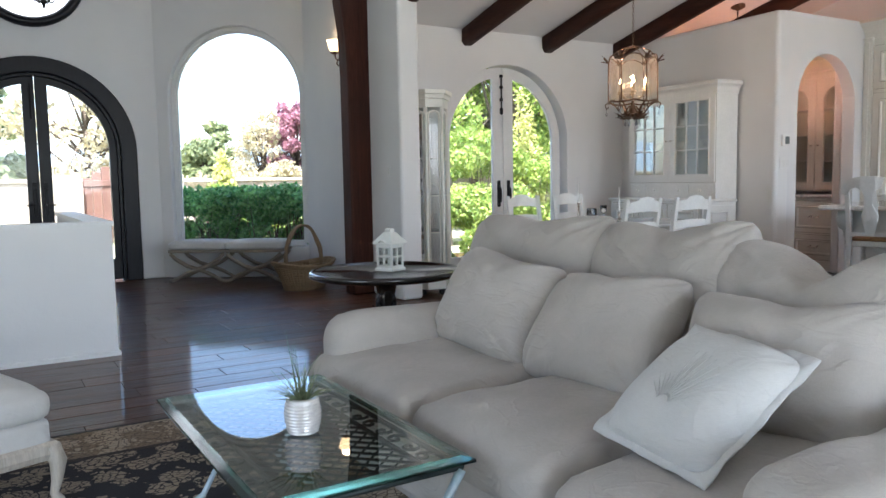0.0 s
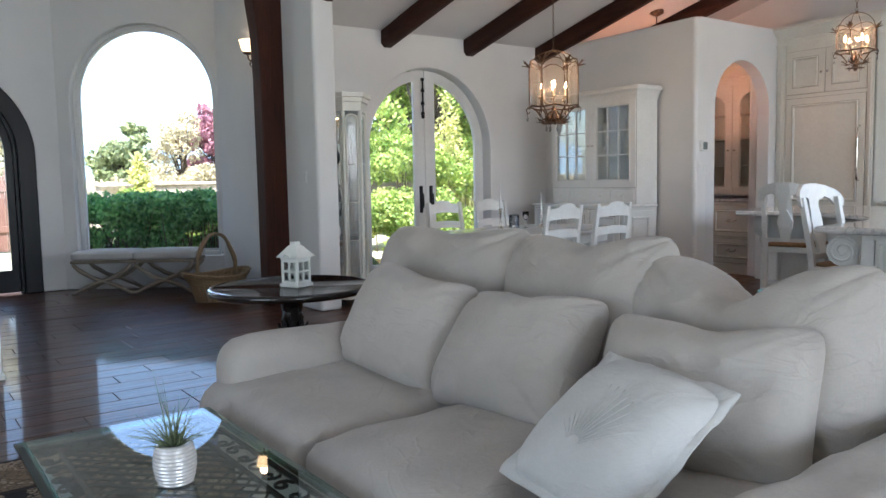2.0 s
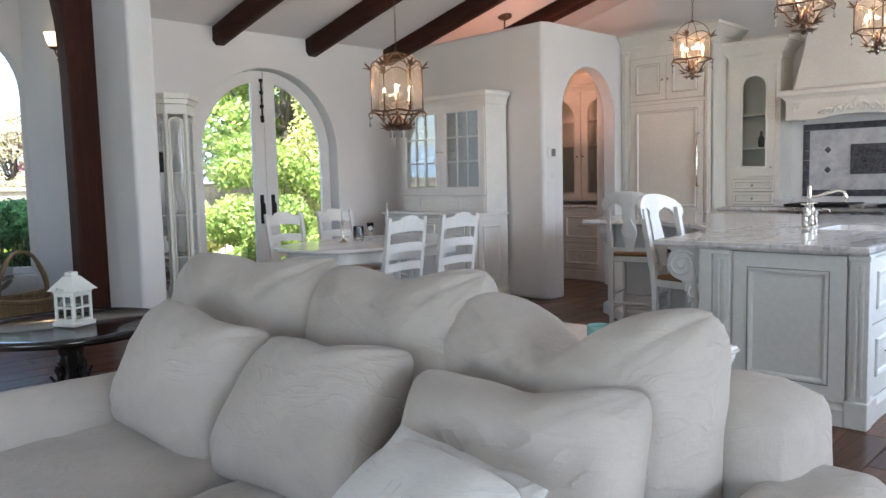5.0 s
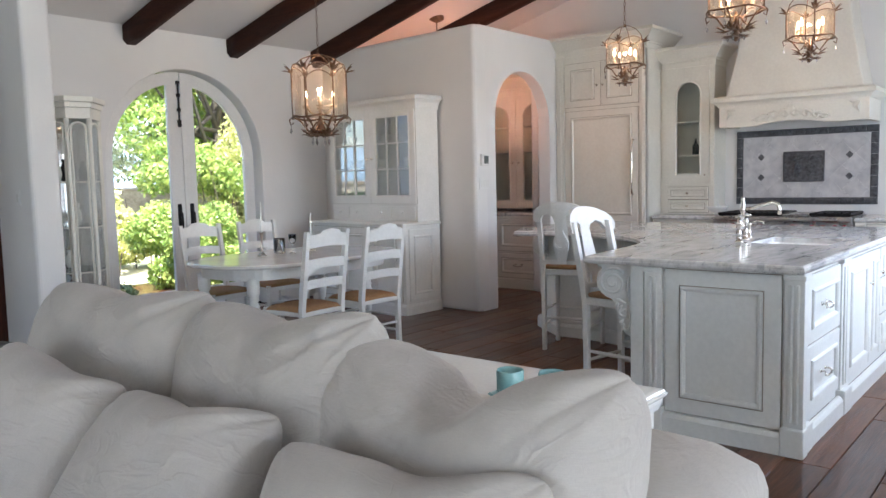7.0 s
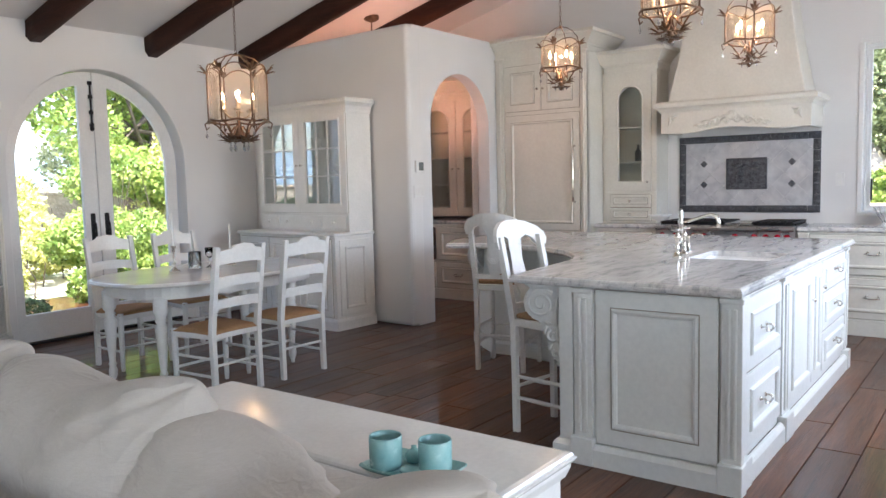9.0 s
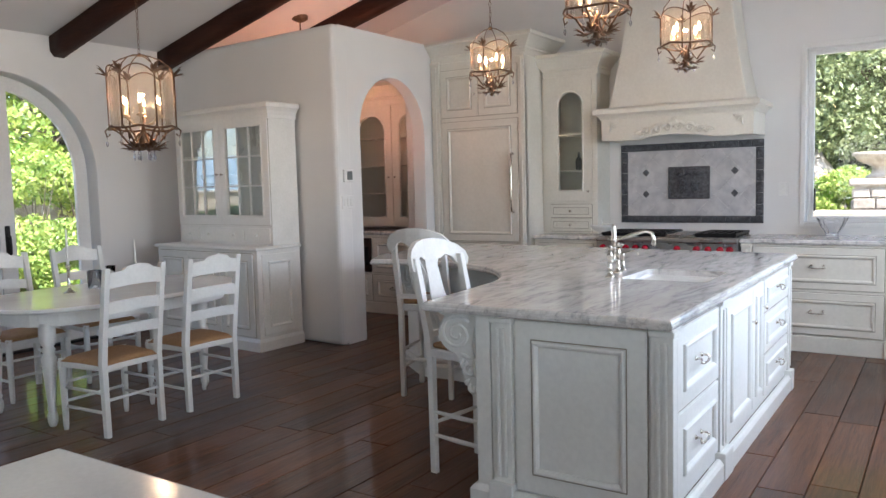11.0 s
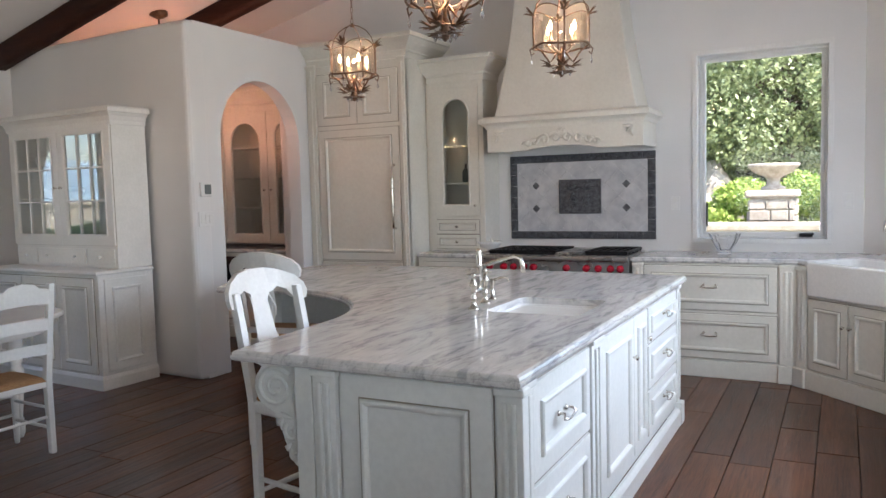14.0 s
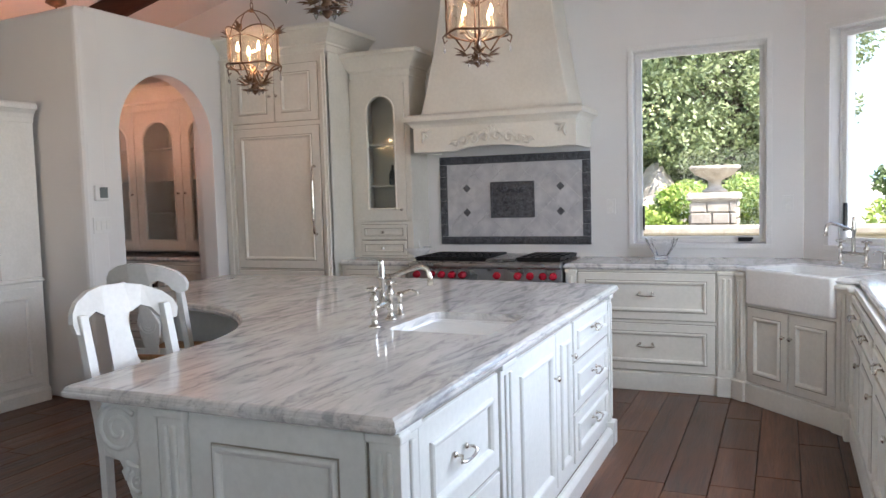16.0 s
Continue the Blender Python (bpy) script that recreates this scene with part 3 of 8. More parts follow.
FLOOR = bpy.data.objects["floor"]
plank_meshes = {}


def plank_mesh(length, width):
    key = (round(length, 2), round(width, 3))
    if key not in plank_meshes:
        bm = bmesh.new()
        l, w, t, b = key[0] - 0.003, key[1] - 0.003, 0.0, 0.003
        lo = [bm.verts.new(c) for c in ((0, 0, -0.011), (l, 0, -0.011), (l, w, -0.011), (0, w, -0.011))]
        md = [bm.verts.new(c) for c in ((0, 0, t - b), (l, 0, t - b), (l, w, t - b), (0, w, t - b))]
        hi = [bm.verts.new(c) for c in ((b, b, t), (l - b, b, t), (l - b, w - b, t), (b, w - b, t))]
        for a, c in ((lo, md), (md, hi)):
            for k in range(4):
                bm.faces.new((a[k], a[(k + 1) % 4], c[(k + 1) % 4], c[k]))
        bm.faces.new(hi)
        me = bpy.data.meshes.new("plank")
        bm.to_mesh(me)
        bm.free()
        me.materials.append(M_FLOOR)
        plank_meshes[key] = me
    return plank_meshes[key]


def lay_planks():
    rest, near = [], []
    y = 0.838 - 26 * 0.2085
    row = 0
    while y < 10.5:
        w = 0.2085
        x = -3.7 - random.choice((0.0, 0.5, 0.9, 1.3))
        while x < 9.6:
            l = random.choice((0.6, 0.9, 1.1, 1.35, 1.7))
            (near if (0.3 < x + l and x < 9.1 and -0.2 < y < 8.2) else rest).append((x, y, l, w))
            x += l
        y += w
        row += 1
    near.sort(key=lambda p: abs(p[0] + p[2] / 2 - 5.2) + abs(p[1] - 2.8))
    rest += near[300:]
    for x, y, l, w in near[:300]:
        ob = new("plank", plank_mesh(l, w))
        ob.location = (x, y, random.uniform(-0.0012, 0.0))
        ob.parent = FLOOR
    bm = bmesh.new()
    for x, y, l, w in rest:
        box(bm, x, y, -0.011, x + l - 0.005, y + w - 0.005, random.uniform(-0.0012, 0.0))
    tagged(part("planks", bm, M_FLOOR, FLOOR), kind="stuff")


lay_planks()

# ---- living room ----


def plump(u, v, base):
    """How fat a cushion is at (u, v) of its face, from 0 at the seam to 1 in the middle; a higher base is boxier."""
    k = 2.2 + 5.0 * base
    return (max(0.0, 1 - abs(u) ** k) * max(0.0, 1 - abs(v) ** k)) ** (0.5 - 0.25 * base)


def pillow_mesh(w, h, t, seed, corner=0.06, n=26, sag=0.0, wrinkle=0.012, p=5.0, ear=0.0, base=0.5):
    """A plump stuffed cushion standing in the x-z plane (w by h), thickness along y; origin at its middle."""
    bm = bmesh.new()
    grids = []
    for s in (-1, 1):
        g = []
        for i in range(n + 1):
            row = []
            for j in range(n + 1):
                # closer steps near the seam
                a, b = (math.sin(math.pi / 2 * (2 * q / n - 1)) for q in (i, j))
                q = (abs(a) ** p + abs(b) ** p) ** (1 / p)
                m0 = max(abs(a), abs(b))
                f = m0 / q if q > 1e-6 else 1.0
                u, v = a * (1 + (f - 1) * m0), b * (1 + (f - 1) * m0)
                rim = max(abs(a), abs(b))
                fat = plump(a, b, base)
                x = u * w / 2 * (1 - corner * (1 - v * v) * abs(u) ** 3)
                z = v * h / 2 * (1 - corner * (1 - u * u) * abs(v) ** 3)
                up = max(0.0, v)
                z -= sag * math.exp(-((u - 0.05) / 0.33) ** 2) * up
                z += ear * max(0.0, u) ** 3 * up ** 2
                z += 0.35 * wrinkle * noise.noise(Vector((u * 3.1, seed * 2.7, v * 0.6))) * up * rim
                # broad swells, and long folds that run in from the corners
                c = Vector((u * 1.7 + seed * 7.3, v * 1.7 + s * 3, seed * 3.1))
                soft = noise.noise(c) + 0.3 * noise.noise(c * 2.4)
                dx, dz = 1 - abs(u), 1 - abs(v)
                fold = noise.noise(Vector((math.atan2(dz, dx + 1e-6) * 5.0 + seed, math.copysign(2, u) + seed, math.copysign(3, v) + s)))
                run = noise.noise(Vector((u * 4.2 + v * 1.2 + seed * 2, v * 1.1, seed + s * 4)))
                ridge = (1 - min(1.0, 3.2 * abs(noise.noise(Vector((u * 2.3 + v * 0.9 + seed * 3.3, v * 1.3 - u * 0.5, seed - s)))))) ** 2
                near = math.exp(-2.3 * math.hypot(dx, dz))
                d = wrinkle * (0.9 * soft + 2.4 * near * fold + 1.1 * near * abs(fold) ** 0.5 * run + 0.9 * up ** 2 * run + 0.55 * ridge * (0.25 + up * rim))
                if sag > 0.06:
                    # folds fan out from the dent in the top edge
                    du, dv = u - 0.02, 1.05 - v
                    d += wrinkle * 2.0 * math.exp(-2.4 * math.hypot(du, dv)) * (0.5 - abs(noise.noise(Vector((math.atan2(du, dv) * 3.4, seed, s * 3)))) * 2.2)
                if ear:
                    # the pinched corner
                    d += 0.9 * ear * max(0.0, (u - 0.55) / 0.45) * max(0.0, (v - 0.45) / 0.55) * noise.noise(Vector((u * 9.0, v * 6.0, seed + s)))
                d *= 1 - rim ** 8
                row.append(bm.verts.new((x, s * (t / 2 * fat + d), z)))
            g.append(row)
        grids.append(g)
    for s, g in zip((-1, 1), grids):
        for i in range(n):
            for j in range(n):
                bm.faces.new((g[i][j], g[i + 1][j], g[i + 1][j + 1], g[i][j + 1]))
    bmesh.ops.remove_doubles(bm, verts=bm.verts, dist=0.0004)
    return bm


def seat_cushion_mesh(x0, x1, y0, y1, z0, z1, seed, notch=None, n=18, crown=0.035, rad=0.075, wrinkle=0.01):
    """A box cushion with a crowned top and fat rounded edges, slightly creased."""
    bm = bmesh.new()
    cx, cy, cz = (x0 + x1) / 2, (y0 + y1) / 2, (z0 + z1) / 2
    hx, hy, hz = (x1 - x0) / 2, (y1 - y0) / 2, (z1 - z0) / 2
    r = bmesh.ops.create_cube(bm, size=2)
    bmesh.ops.subdivide_edges(bm, edges=bm.edges[:], cuts=n, use_grid_fill=True)
    for v in bm.verts:
        d = Vector((v.co.x * hx, v.co.y * hy, v.co.z * hz))
        q = Vector((max(-hx + rad, min(hx - rad, d.x)), max(-hy + rad, min(hy - rad, d.y)), max(-hz + rad, min(hz - rad, d.z))))
        o = d - q
        if o.length > 1e-6:
            # push the box's surface onto its rounded form
            d = q + o.normalized() * rad
        u, w = v.co.x, v.co.y
        top = max(0.0, v.co.z)
        d.z += top * crown * (1 - u ** 4) * (1 - w ** 4)
        wr = noise.noise(Vector((d.x * 5 + seed * 9, d.y * 5, d.z * 4 + seed)))
        wr2 = noise.noise(Vector((d.x * 13, d.y * 13 + seed * 5, d.z * 9)))
        c = 1 - abs(noise.noise(Vector((d.x * 3.5 + seed, d.y * 3.5, d.z * 3.5 + 4)))) * 4
        d += d.normalized() * wrinkle * (wr + 0.35 * wr2 - 0.9 * max(0, c))
        v.co = d + Vector((cx, cy, cz))
    return bm


sofa = thing("sofa", (1.85, 2.0, 0), 0, "cream slipcovered three-seat sofa with loose back cushions", "sofa")


def sofa_part(name, bm, label=""):
    bmesh.ops.translate(bm, vec=(-1.85, -2.0, 0), verts=bm.verts)
    return part(name, bm, M_LINEN, sofa, label, True)


sofa_part("base", seat_cushion_mesh(1.22, 2.55, 0.88, 3.12, 0.02, 0.31, 1, rad=0.04, crown=0, wrinkle=0.012))
sofa_part("back_frame", seat_cushion_mesh(2.22, 2.58, 0.86, 3.14, 0.10, 0.80, 2, rad=0.09, crown=0.01, wrinkle=0.012))
for i, (a, b) in enumerate(((2.26, 3.20), (1.50, 2.255), (0.74, 1.495))):
    sofa_part("seat_cushion", seat_cushion_mesh(1.10, 2.16, a, b, 0.27, 0.455, 3 + i, crown=0.045, rad=0.085, wrinkle=0.012))
for i, (a, b) in enumerate(((2.93, 3.20), (0.70, 0.97))):
    sofa_part("arm", seat_cushion_mesh(1.17, 2.5, a, b, 0.10, 0.64, 7 + i, crown=0.0, rad=(0.125, 0.08)[i], wrinkle=0.014))
sofa_part("skirt", bx(1.24, 0.90, 0.0, 2.54, 3.10, 0.06))

BACKS = [
    ((2.164, 2.875, 0.737), -88, -14.5, 0, 0.96, 0.61, 0.27, 0.025, 0.035),
    ((2.183, 2.075, 0.737), -93, -14.5, -1, 0.79, 0.60, 0.28, 0.03, 0.04),
    ((2.19, 1.415, 0.70), -94, -9, -1, 0.84, 0.60, 0.33, 0.125, 0.02)]
for i, (at, rz, lean, roll, w, h, t, sag, ear) in enumerate(BACKS):
    bm = pillow_mesh(w, h, t * 1.12, 11 + i, 0.02, 60, sag, 0.020, 9.0, ear, 0.30)
    m = Matrix.Translation(Vector(at) - Vector((1.85, 2.0, 0))) @ Matrix.Rotation(radians(rz), 4, "Z") @ Matrix.Rotation(radians(lean), 4, "X") @ Matrix.Rotation(radians(roll), 4, "Y")
    bmesh.ops.transform(bm, matrix=m, verts=bm.verts)
    part("back_cushion", bm, M_LINEN, sofa, "", True)


def throw_pillow(name, w, h, t, at, rz, lean, roll, seed, material, label, flange=0.0, sag=0.0):
    bm = pillow_mesh(w, h, t * 1.2, seed, 0.05, 48, sag, 0.016, 9.0, 0.02, 0.10)
    ob = part(name, bm, material, None, "", True)
    ob.matrix_world = Matrix.Translation(at) @ Matrix.Rotation(radians(rz), 4, "Z") @ Matrix.Rotation(radians(lean), 4, "X") @ Matrix.Rotation(radians(roll), 4, "Y")
    return tagged(ob, label, "pillow", "pillows on the sofa")


throw_pillow("throw_pillow", 0.64, 0.47, 0.24, (1.806, 2.674, 0.665), -83, -28.4, 7.6, 21, M_LINEN, "plain cream linen pillow leaning on the sofa's back cushion", 0.0, 0.01)
throw_pillow("throw_pillow", 0.66, 0.47, 0.24, (1.844, 2.06, 0.645), -91.7, -36.5, -3.5, 22, M_LINEN, "plain cream linen pillow in the middle of the sofa", 0.0, 0.015)
throw_pillow("throw_pillow", 0.62, 0.45, 0.26, (1.90, 1.355, 0.635), -80, -19, -1, 23, M_LINEN, "plain cream linen pillow with a knotted corner", 0.0, 0.02)

sp = thing("embroidered_pillow", (1.497, 1.315, 0.636), 0, "white linen pillow with a flanged edge and shell embroidery", "pillow", "pillows on the sofa")
SP = Matrix.Rotation(radians(-94.5), 4, "Z") @ Matrix.Rotation(radians(-54), 4, "X") @ Matrix.Rotation(radians(3), 4, "Y")
bm = pillow_mesh(0.40, 0.415, 0.17, 31, 0.02, 30, 0, 0.007, 7.0, 0.0, 0.10)
bmesh.ops.transform(bm, matrix=SP, verts=bm.verts)
part("body", bm, M_LINEN2, sp, "", True)
bm = bmesh.new()
n = 40
inner, outer = [], []
for k in range(4 * n):
    side, f = divmod(k, n)
    f = 2 * f / n - 1
    u, v = ((f, -1), (1, f), (-f, 1), (-1, -f))[side]
    wv = 0.005 * math.sin(k * 0.35) + 0.008 * noise.noise(Vector((k * 0.2, 3, 1)))
    inner.append((u * 0.172, 0, v * 0.18))
    outer.append((u * 0.216, wv, v * 0.224))
vi, vo = [bm.verts.new(SP @ Vector(p)) for p in inner], [bm.verts.new(SP @ Vector(p)) for p in outer]
for k in range(4 * n):
    j = (k + 1) % (4 * n)
    bm.faces.new((vi[k], vi[j], vo[j], vo[k]))
ob = part("flange", bm, M_LINEN2, sp, "", True)
md = ob.modifiers.new("cloth", "SOLIDIFY")
md.thickness = 0.005
bm = bmesh.new()
for k in range(13):
    a = radians(-60 + 10 * k)
    pts = []
    for q in range(9):
        rr = 0.025 + 0.13 * q / 8
        u, v = rr * math.sin(a) * 0.9, -0.11 + rr * math.cos(a) * 1.25
        pts.append(SP @ Vector((u, -0.085 * plump(u / 0.20, v / 0.2075, 0.10) - 0.001, v)))
    tube(bm, pts, 0.0013, 5)
tagged(part("embroidery", bm, M_LINEN2, sp, "raised white shell stitching", True), kind="stuff")

# ---- kitchen ----


def panel(bm, u0, u1, z0, z1, fr=0.055, depth=0.012, y=0.0, m=None, raised=True):
    """A framed cabinet front in the x-z plane facing -y: slab, raised bolection moulding and sunk field, in one piece."""
    steps = [(0.0, 0.018), (0.0, 0.003), (0.003, 0.0), (fr, 0.0), (fr + 0.002, -0.009), (fr + 0.008, -0.014), (fr + 0.016, -0.012), (fr + 0.024, -0.004), (fr + 0.026, 0.005)]
    if min(u1 - u0, z1 - z0) < 2 * fr + 0.07:
        steps = steps[:4] + [(fr + 0.001, -0.006), (fr + 0.008, -0.006), (fr + 0.012, 0.003)]
    rings = []
    for g, d in steps:
        rings.append([bm.verts.new((u, y + d, z)) for u, z in ((u0 + g, z0 + g), (u1 - g, z0 + g), (u1 - g, z1 - g), (u0 + g, z1 - g))])
    fs = [bm.faces.new(rings[0]), bm.faces.new(rings[-1])]
    for a, b in zip(rings, rings[1:]):
        for k in range(4):
            bm.faces.new((a[k], a[(k + 1) % 4], b[(k + 1) % 4], b[k]))
    if m is not None:
        bmesh.ops.transform(bm, matrix=m, verts=[v for r in rings for v in r])


def glaze(bm, u0, u1, z0, z1, y=0.0, w=0.004):
    """The thin dark line of glaze round a cabinet front, a flat square ring; deepened to stand in for shade."""
    rings = [[bm.verts.new((u, d, z)) for u, z in ((u0 - g, z0 - g), (u1 + g, z0 - g), (u1 + g, z1 + g), (u0 - g, z1 + g))] for g, d in ((w, y), (0.0, y), (0.0, y + 0.004), (w, y + 0.004))]
    for a, b in zip(rings, rings[1:] + rings[:1]):
        for k in range(4):
            bm.faces.new((a[k], a[(k + 1) % 4], b[(k + 1) % 4], b[k]))


def knob_bm(bm, u, z, y=0.0, r=0.014):
    rings = lathe(bm, [(0.006, 0.0), (0.005, 0.012), (r, 0.018), (r, 0.026), (0.004, 0.031)], (0, 0, 0), 10, Matrix.Translation((u, y, z)) @ Matrix.Rotation(radians(90), 4, "X"))


def bail_bm(bm, u, z, y=0.0, w=0.056):
    """A squared drop pull: two posts and a waisted bar that hangs a little below them."""
    tube(bm, [(u - w * 0.8, y, z + 0.006), (u - w * 0.85, y - 0.026, z + 0.006), (u - w * 1.15, y - 0.033, z - 0.008), (u - w * 0.6, y - 0.036, z - 0.013), (u, y - 0.037, z - 0.014), (u + w * 0.6, y - 0.036, z - 0.013), (u + w * 1.15, y - 0.033, z - 0.008), (u + w * 0.85, y - 0.026, z + 0.006), (u + w * 0.8, y, z + 0.006)], [0.0055, 0.0055, 0.0065, 0.0058, 0.0045, 0.0058, 0.0065, 0.0055, 0.0055], 8)
    for s in (-1, 1):
        lathe(bm, [(0.011, 0.0), (0.011, 0.004), (0.006, 0.008)], (0, 0, 0), 8, Matrix.Translation((u + s * w * 0.8, y, z + 0.006)) @ Matrix.Rotation(radians(90), 4, "X"))



isl = thing("kitchen_island", (6.1, 1.43, 0), 0, "white panelled kitchen island with drawers, fluted posts and carved corbels", "kitchen island")
ISO = Vector((6.1, 1.43, 0))


def isl_part(name, bm, mat=None, label="", smooth=False, parent=None):
    bmesh.ops.translate(bm, vec=-ISO, verts=bm.verts)
    return part(name, bm, mat or M_ISL, parent or isl, label, smooth)


def island_outline(inset, base=False):
    """Plan of the island: a long front, a short end, and a round seating bay cut from its back."""
    cx, cy, r = 5.24, 3.66, 1.075 + inset
    y1 = 2.28 if base else 2.55
    x_end = 6.90 if base else 6.62
    pts = [(4.72 + inset, 1.385 + inset), (7.56 - inset, 1.385 + inset), (7.70 - inset, 3.3), (7.62 - inset, 4.27 - inset), (x_end, 4.27 - inset)]
    a0, a1 = (radians(22), radians(-78)) if not base else (radians(8), radians(-72))
    rr = r + (0.26 if base else 0.0)
    pts += [(cx + rr * math.cos(a0 + (a1 - a0) * k / 26), cy + rr * math.sin(a0 + (a1 - a0) * k / 26)) for k in range(27)]
    pts += [(4.72 + inset, y1)]
    return pts


bm = bmesh.new()
prism(bm, island_outline(0.055, True), "z", 0.10, 0.882)
isl_part("carcass", bm)
bm = bmesh.new()
extrude_profile(bm, [(0.0, 0.0), (0.032, 0.0), (0.032, 0.085), (0.022, 0.10), (0.012, 0.108), (0.0, 0.108)], island_outline(0.045, True), closed=True)
isl_part("plinth", bm)

END = Matrix.Translation((4.775, 0, 0)) @ Matrix.Rotation(radians(-90), 4, "Z")   # local x runs towards -y, the front faces -x


def on_end(bm):
    bmesh.ops.transform(bm, matrix=END, verts=bm.verts)
    return bm


bm = bmesh.new()
panel(bm, -2.085, -1.50, 0.115, 0.872, 0.085, y=-0.014)
end_panel = isl_part("end_panel", on_end(bm))
bm = bmesh.new()
glaze(bm, -2.085, -1.50, 0.115, 0.872, -0.004)
glaze(bm, -2.001, -1.584, 0.199, 0.788, -0.0165, 0.005)
isl_part("glaze_line", on_end(bm), M_GLAZE_SHADE)


def pilaster(make, name, u0, u1, z0=0.10, z1=0.882, y=0.0, flutes=2):
    """A flat post with raised reeds, a cap and a foot, each a part under the shaft."""
    shaft = make(name, bx(u0, y - 0.022, z0, u1, y + 0.03, z1, bev=0.004), None)
    w = (u1 - u0) / (flutes + 1)
    for k in range(flutes):
        c = u0 + w * (k + 1)
        make("reed", bx(c - w * 0.3, y - 0.032, z0 + 0.06, c + w * 0.3, y - 0.02, z1 - 0.05, bev=0.006), shaft)
    make("cap", bx(u0 - 0.008, y - 0.034, z1 - 0.03, u1 + 0.008, y + 0.03, z1 - 0.004, bev=0.006), shaft)
    make("foot", bx(u0 - 0.01, y - 0.05, 0.0, u1 + 0.01, y + 0.031, 0.138, bev=0.006), shaft)


def end_part(name, bm, parent):
    return isl_part(name, on_end(bm), None, "", False, parent)


end_part("end_board", bx(-2.28, -0.018, 0.0, -2.206, 0.03, 0.88, bev=0.003), isl)
pilaster(end_part, "pilaster", -2.198, -2.10, flutes=2)
pilaster(end_part, "corner_post", -1.482, -1.392)

FRONT = Matrix.Translation((0, 1.44, 0))


def on_front(bm):
    bmesh.ops.transform(bm, matrix=FRONT, verts=bm.verts)
    return bm


def isl_front(name, u0, u1, z0, z1, fr, pull=None, pulls="bail"):
    bm = bmesh.new()
    panel(bm, u0, u1, z0, z1, fr, y=-0.016)
    d = isl_part(name, on_front(bm))
    bm = bmesh.new()
    glaze(bm, u0, u1, z0, z1, -0.003, 0.003)
    isl_part("glaze_line", on_front(bm), M_GLAZE_SHADE, "", False, d)
    bm = bmesh.new()
    (bail_bm if pulls == "bail" else knob_bm)(bm, pull[0], pull[1], -0.017 if pulls == "bail" else -0.018)
    isl_part("handle", on_front(bm), M_NICKEL, "polished nickel pull", True, d)


isl_front("drawer", 4.925, 5.575, 0.51, 0.85, 0.07, (5.22, 0.68))
isl_front("drawer", 4.925, 5.575, 0.15, 0.495, 0.07, (5.22, 0.33))
isl_front("cabinet_door", 5.745, 6.325, 0.15, 0.85, 0.07, (6.29, 0.66), "knob")
isl_front("cabinet_door", 6.335, 6.62, 0.15, 0.85, 0.06, (6.59, 0.70), "knob")
for z0, z1 in ((0.655, 0.85), (0.405, 0.64), (0.15, 0.39)):
    isl_front("drawer", 6.66, 7.42, z0, z1, 0.05, (7.06, (z0 + z1) / 2 + 0.01))
for u0, u1 in ((4.775, 4.915), (5.59, 5.735), (7.43, 7.50)):
    pilaster(lambda nm, b, p: isl_part(nm, on_front(b), None, "", False, p), "pilaster", u0, u1, flutes=2 if u1 - u0 > 0.1 else 1)


